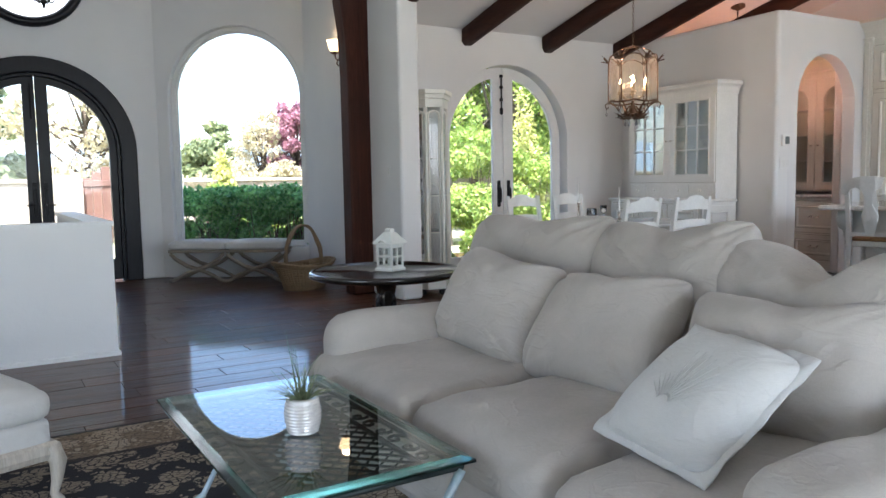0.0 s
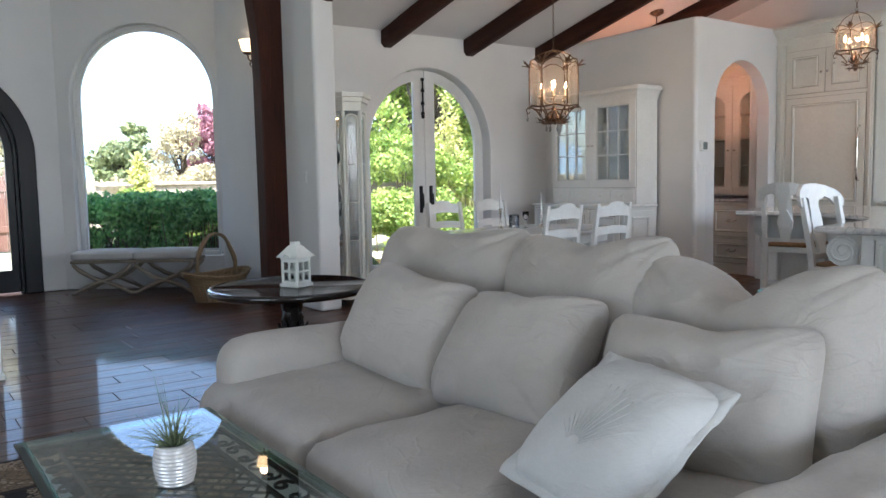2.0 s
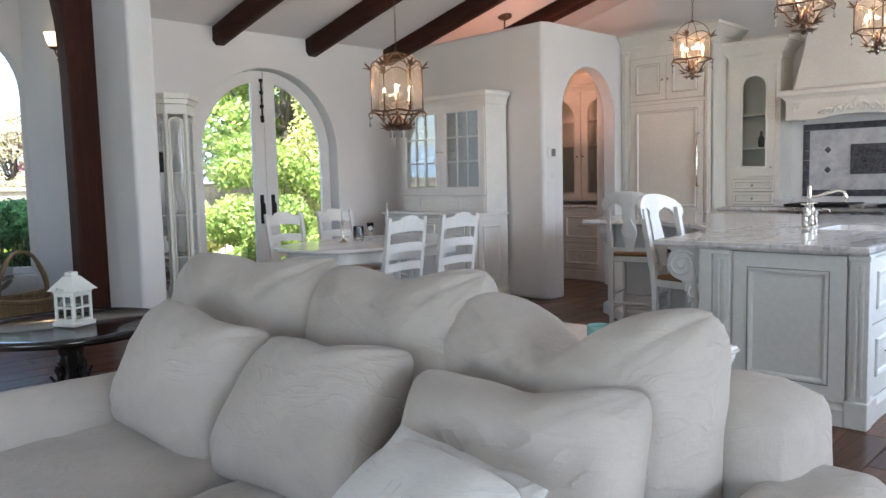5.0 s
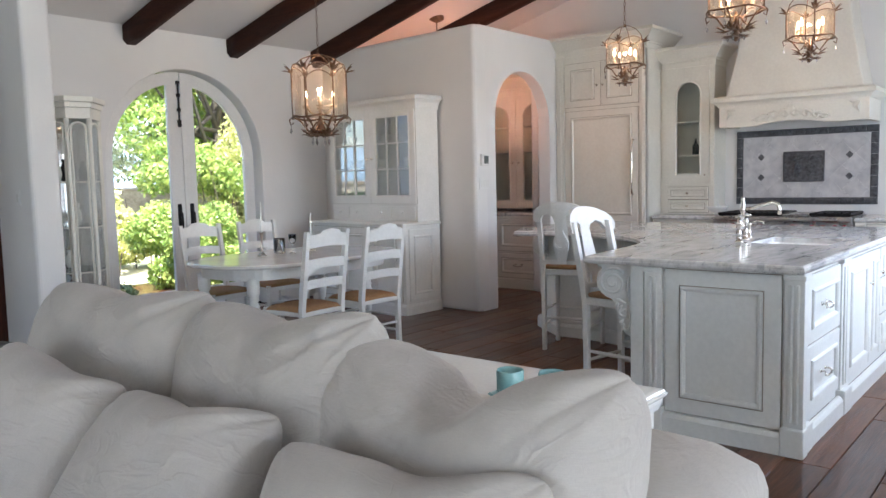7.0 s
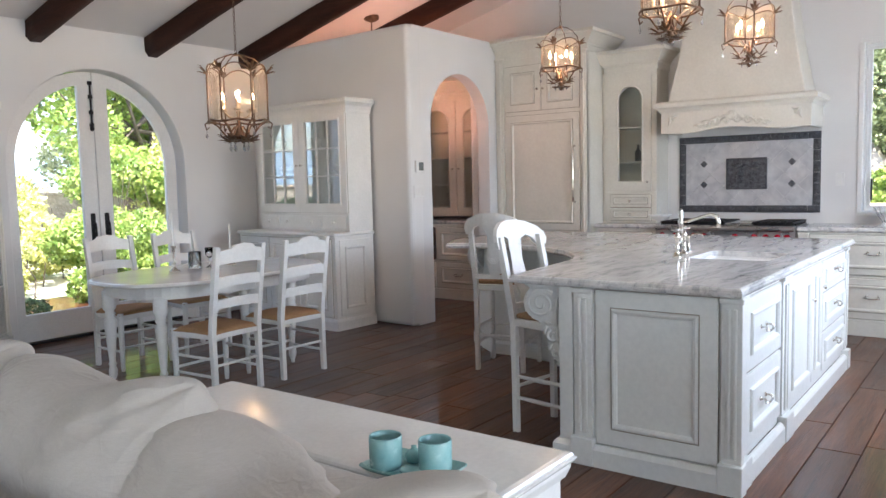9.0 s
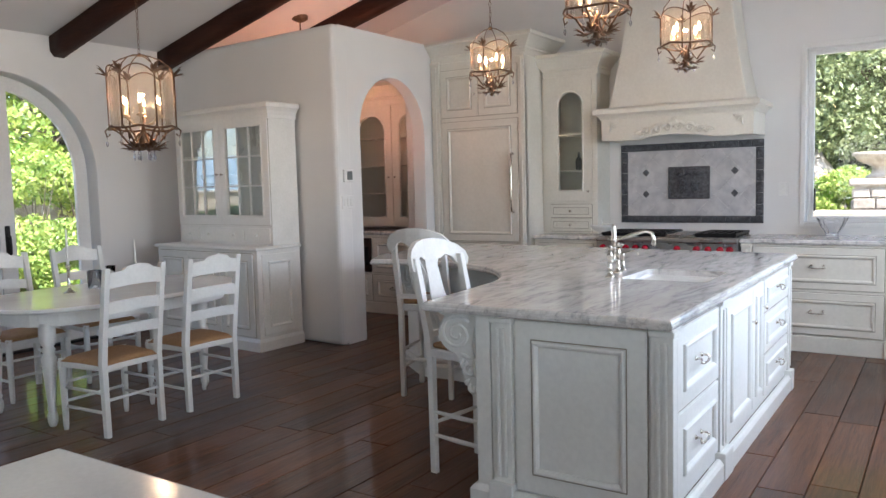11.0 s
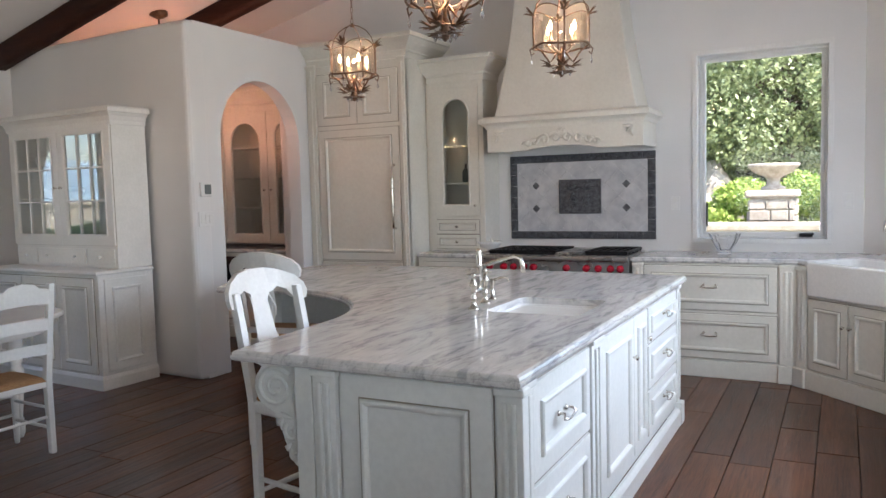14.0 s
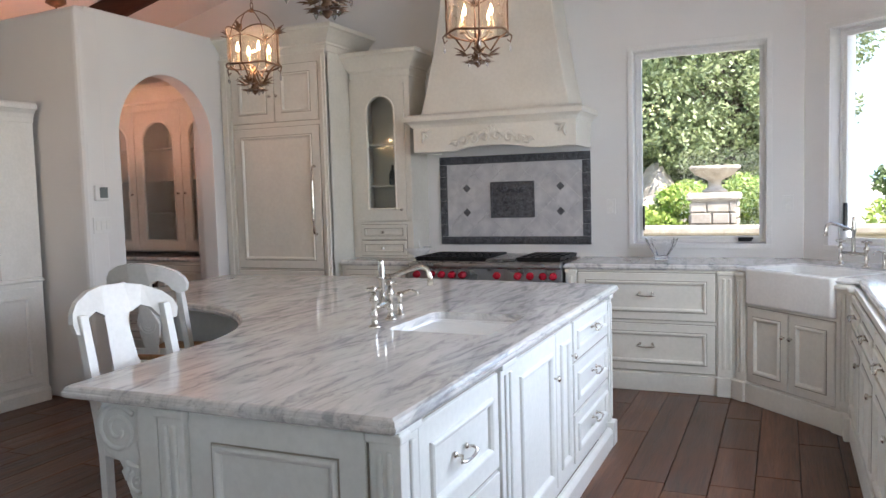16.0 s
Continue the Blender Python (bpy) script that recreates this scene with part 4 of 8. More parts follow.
def corbel(at, rz):
    """A scroll bracket: a solid board that tapers down, with a volute, a lower scroll and leaves carved on it."""
    place = Matrix.Translation(at) @ Matrix.Rotation(radians(rz), 4, "Z") @ Matrix.Diagonal((1.14, 1.0, 1.04, 1.0))
    bm = bmesh.new()
    rim = [(0.108 + 0.090 * math.cos(radians(a)), -0.098 + 0.090 * math.sin(radians(a))) for a in range(60, -91, -15)]
    out = [(0.0, 0.0), (0.188, 0.0), (0.192, -0.016)] + rim + [(0.092, -0.215), (0.082, -0.25), (0.078, -0.29), (0.062, -0.315), (0.058, -0.35), (0.035, -0.375), (0.0, -0.385)]
    prism(bm, out, "y", -0.045, 0.045, bev=0.004)
    bmesh.ops.transform(bm, matrix=place, verts=bm.verts)
    body = isl_part("corbel", bm, None, "carved scroll corbel")
    bm = bmesh.new()
    for s in (-1, 1):
        y = s * 0.046
        spi = [(0.108 + (0.080 - 0.0028 * k) * math.cos(2.4 - k * 0.5), y, -0.098 + (0.080 - 0.0028 * k) * math.sin(2.4 - k * 0.5)) for k in range(25)]
        tube(bm, spi, [0.0095 - 0.00012 * k for k in range(25)], 6)
        spi = [(0.045 + (0.036 - 0.0022 * k) * math.cos(1.2 - k * 0.6), y, -0.255 + (0.036 - 0.0022 * k) * math.sin(1.2 - k * 0.6)) for k in range(14)]
        tube(bm, spi, 0.0075, 6)
        spi = [(0.034 + (0.024 - 0.0018 * k) * math.cos(1.0 - k * 0.6), y, -0.338 + (0.024 - 0.0018 * k) * math.sin(1.0 - k * 0.6)) for k in range(11)]
        tube(bm, spi, 0.006, 6)
        # leaves curling off the stem, thick in the middle
        for x0, z0, x1, z1 in ((0.02, -0.06, 0.024, -0.20), (0.088, -0.185, 0.04, -0.205), (0.03, -0.21, 0.012, -0.30), (0.07, -0.19, 0.088, -0.25), (0.05, -0.295, 0.066, -0.325), (0.012, -0.30, 0.01, -0.37)):
            tube(bm, [(x0, y, z0), ((x0 + x1) / 2 + 0.006, y + s * 0.004, (z0 + z1) / 2), (x1, y, z1)], [0.003, 0.011, 0.003], 6)
    for k in range(5):
        z = -0.20 - 0.038 * k
        x = 0.092 - 0.010 * k
        tube(bm, [(x - 0.008, -0.036, z), (x + 0.004, 0, z - 0.014), (x - 0.008, 0.036, z)], [0.006, 0.012, 0.006], 6)
    bmesh.ops.transform(bm, matrix=place, verts=bm.verts)
    isl_part("carving", bm, None, "", True, body)


corbel((4.845, 2.283, 0.878), 90)
corbel((6.90, 4.12, 0.878), 180)
bm = bmesh.new()
for k in range(7):
    box(bm, 4.87, 1.405, 0.012 + 0.013 * k, 5.58, 1.43, 0.019 + 0.013 * k)
isl_part("toe_vent", bm, M_ISL, "slatted toe vent")

# worktop with a rounded edge and a cut for the small sink
SINK = (5.86, 6.36, 1.56, 2.02)


def rounded_rect(x0, x1, y0, y1, r=0.05, n=5):
    out = []
    for cx, cy, a in ((x1 - r, y1 - r, 0), (x0 + r, y1 - r, 90), (x0 + r, y0 + r, 180), (x1 - r, y0 + r, 270)):
        out += [(cx + r * math.cos(radians(a + 90 * k / n)), cy + r * math.sin(radians(a + 90 * k / n))) for k in range(n + 1)]
    return out


def slab(bm, outline, z0, z1, hole=None):
    """A worktop: outline with a bull-nosed edge, and one hole."""
    n = len(outline)
    c = [Vector((x, y)) for x, y in outline]
    area = sum(a.x * b.y - b.x * a.y for a, b in zip(c, c[1:] + c[:1]))
    if area < 0:
        c.reverse()

    def ring(inset, z):
        out = []
        for i, p in enumerate(c):
            d0, d1 = (p - c[i - 1]).normalized(), (c[(i + 1) % n] - p).normalized()
            nn = Vector((-d0.y - d1.y, d0.x + d1.x)).normalized()
            k = inset / max(0.45, nn.dot(Vector((-d0.y, d0.x))))
            out.append(bm.verts.new((p.x + nn.x * k, p.y + nn.y * k, z)))
        return out
    t = z1 - z0
    rings = [ring(0.014, z0), ring(0.004, z0 + t * 0.12), ring(0.0, z0 + t * 0.35), ring(0.0, z0 + t * 0.5), ring(0.005, z0 + t * 0.56), ring(0.005, z0 + t * 0.70), ring(0.009, z0 + t * 0.88), ring(0.020, z1)]
    for a, b in zip(rings, rings[1:]):
        for k in range(n):
            bm.faces.new((a[k], a[(k + 1) % n], b[(k + 1) % n], b[k]))
    if hole:
        hole = [Vector(h) for h in hole]
        for z, r in ((z0, rings[0]), (z1, rings[-1])):
            hv = [bm.verts.new((h.x, h.y, z)) for h in hole]
            es = [bm.edges.get((r[k], r[(k + 1) % n])) for k in range(n)]
            es += [bm.edges.new((hv[k], hv[(k + 1) % len(hv)])) for k in range(len(hv))]
            bmesh.ops.triangle_fill(bm, use_beauty=True, edges=es)
            if z == z0:
                lo = hv
        for k in range(len(hv)):
            bm.faces.new((lo[k], lo[(k + 1) % len(hv)], hv[(k + 1) % len(hv)], hv[k]))
    else:
        bm.faces.new(rings[0][::-1])
        bm.faces.new(rings[-1])


bm = bmesh.new()
slab(bm, island_outline(0.0), 0.883, 0.925, rounded_rect(*SINK))
tagged(part("island_worktop", bm, M_MARBLE), "grey-veined white marble worktop with a round seating bay", "worktop")


def basin(name, x0, x1, y0, y1, z_top, depth, label):
    s = thing(name, ((x0 + x1) / 2, (y0 + y1) / 2, z_top - depth), 0, label, "sink")
    bm = bmesh.new()
    o = Vector(((x0 + x1) / 2, (y0 + y1) / 2, z_top - depth))
    rr = [(0.012, z_top - 0.002), (0.0, z_top - 0.004), (-0.004, z_top - depth * 0.7), (-0.03, z_top - depth + 0.02), (-0.09, z_top - depth + 0.005)]
    rings = []
    for g, z in rr:
        rings.append([bm.verts.new(Vector((x, y, z)) - o) for x, y in rounded_rect(x0 - g, x1 + g, y0 - g, y1 + g, max(0.03, 0.05 + g))])
    for a, b in zip(rings, rings[1:]):
        for k in range(len(a)):
            bm.faces.new((a[k], a[(k + 1) % len(a)], b[(k + 1) % len(a)], b[k]))
    bm.faces.new(rings[-1])
    ob = part("basin", bm, M_CHINA, s, "", True)
    md = ob.modifiers.new("thick", "SOLIDIFY")
    md.thickness, md.offset = 0.012, 1
    bm = bmesh.new()
    lathe(bm, [(0.04, 0.006), (0.04, 0.012), (0.03, 0.013), (0.012, 0.009)], (0, 0, 0), 16)
    part("drain", bm, M_STEEL, s, "steel drain", True)
    return s


basin("island_sink", SINK[0], SINK[1], SINK[2], SINK[3], 0.884, 0.19, "white undermount prep sink in the island")


def bridge_faucet(name, at, rz, label, h=0.26, reach=0.22):
    """Two cross-handled posts joined by a bridge, with a curved spout and a side lever."""
    f = thing(name, at, rz, label, "faucet")
    post_prof = [(0.028, 0), (0.028, 0.008), (0.016, 0.014), (0.012, 0.04), (0.017, 0.05), (0.012, 0.06), (0.012, 0.10), (0.019, 0.11), (0.019, 0.125), (0.012, 0.135), (0.010, 0.155)]
    for s in (-1, 1):
        bm = bmesh.new()
        lathe(bm, post_prof, (s * 0.10, 0, 0), 14)
        part("post", bm, M_NICKEL, f, "", True)
        bm = bmesh.new()
        for a in (0, 90):
            m = Matrix.Rotation(radians(a + 20), 4, "Z")
            tube(bm, [Vector((s * 0.10, 0, 0.163)) + m @ Vector((u, 0, 0)) for u in (-0.034, -0.028, 0, 0.028, 0.034)], [0.004, 0.008, 0.006, 0.008, 0.004], 8)
        lathe(bm, [(0.013, 0.152), (0.013, 0.172), (0.006, 0.178)], (s * 0.10, 0, 0), 12)
        part("cross_handle", bm, M_NICKEL, f, "", True)
    bm = bmesh.new()
    tube(bm, [(-0.10, 0, 0.085), (-0.04, 0, 0.085), (0, 0, 0.085), (0.04, 0, 0.085), (0.10, 0, 0.085)], [0.010, 0.010, 0.017, 0.010, 0.010], 10)
    part("bridge", bm, M_NICKEL, f, "", True)
    bm = bmesh.new()
    lathe(bm, [(0.016, 0.08), (0.013, 0.10), (0.013, h - 0.08), (0.018, h - 0.07), (0.018, h - 0.05), (0.013, h - 0.04), (0.015, h - 0.01), (0.010, h), (0.014, h + 0.012), (0.006, h + 0.026)], (0, 0, 0), 14)
    tube(bm, [(0, 0, h - 0.055), (0, -0.05, h - 0.05), (0, -reach * 0.55, h - 0.025), (0, -reach * 0.8, h - 0.01), (0, -reach * 0.95, h - 0.02), (0, -reach, h - 0.055), (0, -reach, h - 0.09)], [0.012, 0.011, 0.011, 0.011, 0.011, 0.012, 0.014], 10)
    part("spout", bm, M_NICKEL, f, "", True)
    bm = bmesh.new()
    lathe(bm, [(0.022, 0), (0.022, 0.008), (0.011, 0.014), (0.011, 0.08), (0.016, 0.09), (0.012, 0.11)], (0.23, 0, 0), 12)
    tube(bm, [(0.23, 0, 0.10), (0.23, -0.05, 0.118), (0.23, -0.085, 0.112), (0.23, -0.09, 0.092)], [0.007, 0.006, 0.005, 0.006], 8)
    part("side_spray", bm, M_NICKEL, f, "", True)
    return f


bridge_faucet("bridge_faucet", (5.99, 2.10, 0.925), 8, "polished nickel bridge faucet on the island worktop")

# ---- cabinets along the east wall: local x runs towards -y, fronts face -x ----


class Cab:
    """A cabinet unit in its own frame: width along x, front in the plane y = 0 facing -y."""

    def __init__(self, name, at, rz, label, category="cabinet", mat=None):
        self.ob = thing(name, at, rz, label, category)
        self.mat = mat or M_CAB

    def add(self, name, bm, mat=None, label="", smooth=False, parent=None):
        return part(name, bm, mat or self.mat, parent or self.ob, label, smooth)

    def piece(self, name, bm, parent):
        return self.add(name, bm, None, "", False, parent)

    def body(self, w, d, z0, z1):
        return self.add("body", bx(0, 0.0, z0, w, d, z1, bev=0.003))

    def front(self, name, u0, u1, z0, z1, fr=0.055, pull=None, kind="knob", y=-0.016):
        bm = bmesh.new()
        panel(bm, u0, u1, z0, z1, fr, y=y)
        d = self.add(name, bm)
        bm = bmesh.new()
        glaze(bm, u0, u1, z0, z1, -0.0045, 0.005)
        glaze(bm, u0 + fr - 0.001, u1 - fr + 0.001, z0 + fr - 0.001, z1 - fr + 0.001, y - 0.0025, 0.0045)
        self.add("glaze_line", bm, M_GLAZE_SHADE, "", False, d)
        if pull:
            bm = bmesh.new()
            (knob_bm if kind == "knob" else bail_bm)(bm, pull[0], pull[1], y - 0.001)
            self.add("handle", bm, M_NICKEL, "polished nickel pull", True, d)
        return d

    def crown(self, w, d, z0, z1, out=0.09, left=True, right=True):
        bm = bmesh.new()
        h = z1 - z0
        pr = [(0.0, z0), (0.012, z0), (0.012, z0 + h * 0.25), (0.022, z0 + h * 0.28), (0.022, z0 + h * 0.36), (0.035, z0 + h * 0.42), (out * 0.55, z0 + h * 0.62), (out * 0.85, z0 + h * 0.80), (out, z0 + h * 0.84), (out, z1), (0.0, z1)]
        path = ([(0.0, d)] if left else []) + [(0.0, 0.0), (w, 0.0)] + ([(w, d)] if right else [])
        extrude_profile(bm, pr, path)
        self.add("crown_moulding", bm)

    def glass_door(self, u0, u1, z0, z1, fr, arched=True, bars=(0, 0), pull=None, shelves=(), depth=0.3):
        bm = bmesh.new()
        a0, a1, b0, b1 = u0 + fr, u1 - fr, z0 + fr, z1 - fr
        if arched:
            sp = b1 - (a1 - a0) / 2
            hole = [(a0, b0)] + arch_pts(a0, a1, sp, 16) + [(a1, b0)]
        else:
            hole = [(a0, b0), (a0, b1), (a1, b1), (a1, b0)]
        ol = [(u0, z0), (u0, z1), (u1, z1), (u1, z0)]
        for y in (-0.02, 0.0):
            vo, vi = [bm.verts.new((u, y, z)) for u, z in ol], [bm.verts.new((u, y, z)) for u, z in hole]
            es = [bm.edges.new((vo[k], vo[(k + 1) % 4])) for k in range(4)] + [bm.edges.new((vi[k], vi[(k + 1) % len(vi)])) for k in range(len(vi))]
            bmesh.ops.triangle_fill(bm, use_beauty=True, edges=es)
            if y < -0.01:
                fo, fi = vo, vi
        for f, g in ((fo, vo), (fi, vi)):
            for k in range(len(f)):
                bm.faces.new((f[k], f[(k + 1) % len(f)], g[(k + 1) % len(f)], g[k]))
        d = self.add("door", bm)
        bm = bmesh.new()
        ins = [(a0 - 0.012, b0 - 0.012)] + ([(u, z) for u, z in arch_pts(a0 - 0.012, a1 + 0.012, b1 - (a1 - a0) / 2, 16)] if arched else [(a0 - 0.012, b1 + 0.012), (a1 + 0.012, b1 + 0.012)]) + [(a1 + 0.012, b0 - 0.012)]
        tube(bm, [(u, -0.021, z) for u, z in ins], 0.008, 6, True)
        self.add("door_moulding", bm, None, "", False, d)
        bm = bmesh.new()
        prism(bm, hole, "y", -0.012, -0.008)
        p = self.add("pane", bm, M_CABGLASS, "", False, d)
        p.visible_shadow = False
        if bars[0] or bars[1]:
            for i in range(1, bars[0] + 1):
                u = a0 + (a1 - a0) * i / (bars[0] + 1)
                self.add("glazing_bar", bx(u - 0.007, -0.024, b0, u + 0.007, -0.003, b1, bev=0.003), None, "", False, d)
            for i in range(1, bars[1] + 1):
                z = b0 + (b1 - b0) * i / (bars[1] + 1)
                self.add("glazing_bar", bx(a0, -0.0235, z - 0.007, a1, -0.0035, z + 0.007, bev=0.003), None, "", False, d)
        if pull:
            bm = bmesh.new()
            knob_bm(bm, pull[0], pull[1], -0.021, 0.012)
            self.add("knob", bm, M_NICKEL, "nickel knob", True, d)
        return d

    def hollow(self, u0, u1, d, z0, z1, t=0.02, shelves=(), back=None):
        """An open carcass behind glass doors, with shelves."""
        bm = bmesh.new()
        box(bm, u0, 0.0, z0, u0 + t, d, z1)
        box(bm, u1 - t, 0.0, z0, u1, d, z1)
        box(bm, u0 + t, 0.0, z0, u1 - t, d, z0 + t)
        box(bm, u0 + t, 0.0, z1 - t, u1 - t, d, z1)
        box(bm, u0 + t, d - t, z0 + t, u1 - t, d, z1 - t)
        self.add("carcass", bm, back)
        for z in shelves:
            self.add("shelf", bx(u0 + t, 0.03, z, u1 - t, d - t, z + 0.016, bev=0.002))


# refrigerator behind panels
c = Cab("panelled_refrigerator", (8.69, 5.122, 0), -90, "cream panelled built-in refrigerator with crown moulding", "refrigerator")
W = 1.092
c.body(W, 0.66, 0.0, 2.72)
for u0, u1 in ((0.0, 0.10), (1.022, 1.092)):
    pilaster(c.piece, "pilaster", u0, u1, 0.1, 2.72, flutes=1)
c.front("cabinet_door", 0.117, 0.557, 2.14, 2.62, 0.075, (0.527, 2.36))
c.front("cabinet_door", 0.567, 1.007, 2.14, 2.62, 0.075, (0.597, 2.36))
d = c.front("refrigerator_door", 0.117, 1.007, 0.86, 2.09, 0.075)
bm = bmesh.new()
tube(bm, [(0.952, -0.02, 1.74), (0.952, -0.055, 1.73), (0.952, -0.062, 1.62), (0.952, -0.062, 1.45), (0.952, -0.062, 1.28), (0.952, -0.055, 1.17), (0.952, -0.02, 1.16)], [0.014, 0.012, 0.010, 0.015, 0.010, 0.012, 0.014], 10)
for z in (1.62, 1.53, 1.37, 1.28):
    lathe(bm, [(0.010, -0.012), (0.017, 0.0), (0.010, 0.012)], (0.952, -0.062, z), 10)
c.add("handle", bm, M_NICKEL, "turned nickel bar handle", True, d)
c.front("freezer_drawer", 0.117, 1.007, 0.12, 0.84, 0.075)
c.crown(W, 0.66, 2.70, 2.905, 0.13, left=False)

# glass-fronted tower standing on the counter
c = Cab("glass_front_cabinet", (9.03, 3.985, 0.93), -90, "narrow cream cabinet with an arched glass door and small drawers", "cabinet")
W = 0.56
c.hollow(0, W, 0.33, 0.32, 1.56, shelves=(0.62, 0.98), back=M_CAB)
c.add("drawer_case", bx(0, 0, 0.0, W, 0.33, 0.319, bev=0.003))
c.front("drawer", 0.06, 0.50, 0.16, 0.29, 0.035, (0.28, 0.225))
c.front("drawer", 0.06, 0.50, 0.02, 0.15, 0.035, (0.28, 0.085))
c.glass_door(0.05, 0.51, 0.33, 1.50, 0.105, True, pull=(0.475, 0.42))
for u0, u1, z0, z1 in ((0.001, 0.048, 0.321, 1.559), (0.512, 0.559, 0.321, 1.559), (0.0485, 0.5115, 1.502, 1.559)):
    c.add("face_frame", bx(u0, -0.008, z0, u1, -0.0005, z1, bev=0.0015))
c.crown(W, 0.33, 1.56, 1.775, 0.12)
c.add("filler_panel", bx(-0.042, 0.02, 0.0, -0.001, 0.33, 1.56, bev=0.002))
bm = bmesh.new()
lathe(bm, [(0.03, 0), (0.034, 0.01), (0.034, 0.10), (0.012, 0.13), (0.010, 0.17), (0.014, 0.175)], (0, 0, 0), 14)
b = part("glass_bottle", bm, glass_mat("smoke_glass", (0.25, 0.28, 0.30)), None, "", True)
b.location = (9.19, 3.69, 0.93 + 0.637)
tagged(b, "dark glass bottle on a cabinet shelf", "bottle")

# base cabinets
c = Cab("base_cabinet", (8.76, 3.985, 0), -90, "cream base cabinet beside the range", "cabinet")
c.body(0.665, 0.58, 0.10, 0.886)
c.front("drawer", 0.05, 0.62, 0.68, 0.85, 0.045, (0.33, 0.765))
c.front("cabinet_door", 0.05, 0.62, 0.13, 0.66, 0.06, (0.58, 0.58))
c.add("plinth", bx(0, 0.04, 0.0, 0.665, 0.58, 0.0995))
c = Cab("drawer_cabinet", (8.74, 2.015, 0), -90, "cream base cabinet with two wide drawers", "cabinet")
c.body(1.215, 0.60, 0.135, 0.886)
c.add("plinth", bx(0, -0.02, 0.0, 1.215, 0.6, 0.134, bev=0.004))
pilaster(c.piece, "pilaster", 0.01, 0.085, 0.135, 0.886, flutes=1)
pilaster(c.piece, "pilaster", 1.095, 1.21, 0.135, 0.886, flutes=2)
for z0, z1 in ((0.525, 0.865), (0.15, 0.495)):
    c.front("drawer", 0.10, 1.075, z0, z1, 0.06, (0.60, (z0 + z1) / 2 + 0.02), "bail")

DIAG = math.degrees(math.atan2(0.14 - 0.79, 8.04 - 8.71))
c = Cab("sink_cabinet", (8.71, 0.79, 0), DIAG, "cream corner sink cabinet with two panelled doors", "cabinet")
L = math.hypot(0.67, 0.65)
c.add("body", bx(0.07, 0.0, 0.135, L - 0.07, 0.50, 0.675, bev=0.003))
c.add("plinth", bx(-0.03, -0.03, 0.0, L + 0.03, 0.5, 0.134, bev=0.004))
c.front("cabinet_door", 0.105, 0.462, 0.15, 0.655, 0.06, (0.435, 0.50))
c.front("cabinet_door", 0.471, 0.828, 0.15, 0.655, 0.06, (0.498, 0.50))
for u0, u1 in ((0.0, 0.09), (L - 0.09, L)):
    pilaster(c.piece, "pilaster", u0, u1, 0.135, 0.886, flutes=2)
SINKM = Matrix.Translation((8.71, 0.79, 0)) @ Matrix.Rotation(radians(DIAG), 4, "Z")
fs = thing("farmhouse_sink", tuple(SINKM @ Vector((L / 2, 0.2, 0.675))), DIAG, "white glazed apron-front farmhouse sink", "sink")
bm = bmesh.new()
HW, O = (L - 0.20) / 2, -0.62
outer, inner = rounded_rect(-HW, HW, -0.24, 0.22, 0.03), rounded_rect(-HW + 0.03, HW - 0.03, -0.20, 0.19, 0.05)
lv = [[bm.verts.new((x, y, z)) for x, y in o] for o, z in ((outer, 0.005), (outer, 0.245), (inner, 0.25), (inner, 0.05))]
for a, b in zip(lv, lv[1:]):
    for k in range(len(a)):
        bm.faces.new((a[k], a[(k + 1) % len(a)], b[(k + 1) % len(a)], b[k]))
bm.faces.new(lv[0][::-1])
bm.faces.new(lv[-1])
soften(part("basin", bm, M_CHINA, fs, "", False), 0.012, 3, 30)
p = SINKM @ Vector((L / 2, 0.53, 0.93))
bridge_faucet("bridge_faucet", tuple(p), DIAG, "polished nickel bridge faucet behind the corner sink", 0.30, 0.24)

c = Cab("base_cabinet", (8.03, 0.135, 0), 180, "long cream base cabinet under the south counter", "cabinet")
c.body(3.2, 0.60, 0.135, 0.886)
c.add("plinth", bx(0, -0.02, 0.0, 3.2, 0.6, 0.134, bev=0.004))
for i in range(5):
    u = 0.12 + 0.61 * i
    c.front("drawer", u, u + 0.58, 0.68, 0.85, 0.045, (u + 0.29, 0.765), "bail")
    c.front("cabinet_door", u, u + 0.58, 0.165, 0.66, 0.06, (u + 0.53, 0.56))
    if i == 0:
        pilaster(c.piece, "pilaster", 0.01, 0.10, 0.135, 0.886, flutes=1)

# counters along the wall
bm = bmesh.new()
slab(bm, [(8.73, 3.318), (9.36, 3.318), (9.36, 3.988), (8.73, 3.988)], 0.888, 0.928)
tagged(part("countertop", bm, M_MARBLE), "short grey-veined marble counter beside the range", "worktop")
bm = bmesh.new()
s0, s1 = SINKM @ Vector((0.10, -0.02, 0)), SINKM @ Vector((L - 0.10, -0.02, 0))
b0, b1 = SINKM @ Vector((0.10, 0.425, 0)), SINKM @ Vector((L - 0.10, 0.425, 0))
slab(bm, [(8.71, 2.02), (8.71, 0.80), (s0.x, s0.y), (b0.x, b0.y), (b1.x, b1.y), (s1.x, s1.y), (8.02, 0.11), (4.85, 0.11), (4.85, -0.525), (8.61, -0.525), (9.355, 0.365), (9.355, 2.02)], 0.888, 0.928)
tagged(part("countertop", bm, M_MARBLE), "grey-veined white marble counter round the corner sink", "worktop")

# range
M_RED = surf("red_knob", (0.35, 0.005, 0.02), (0.45, 0.01, 0.03), 10, 0.25, 0.02)
c = Cab("range_cooker", (8.72, 3.305, 0), -90, "stainless steel range cooker with red knobs and black grates", "range", M_STEEL)
W = 1.275
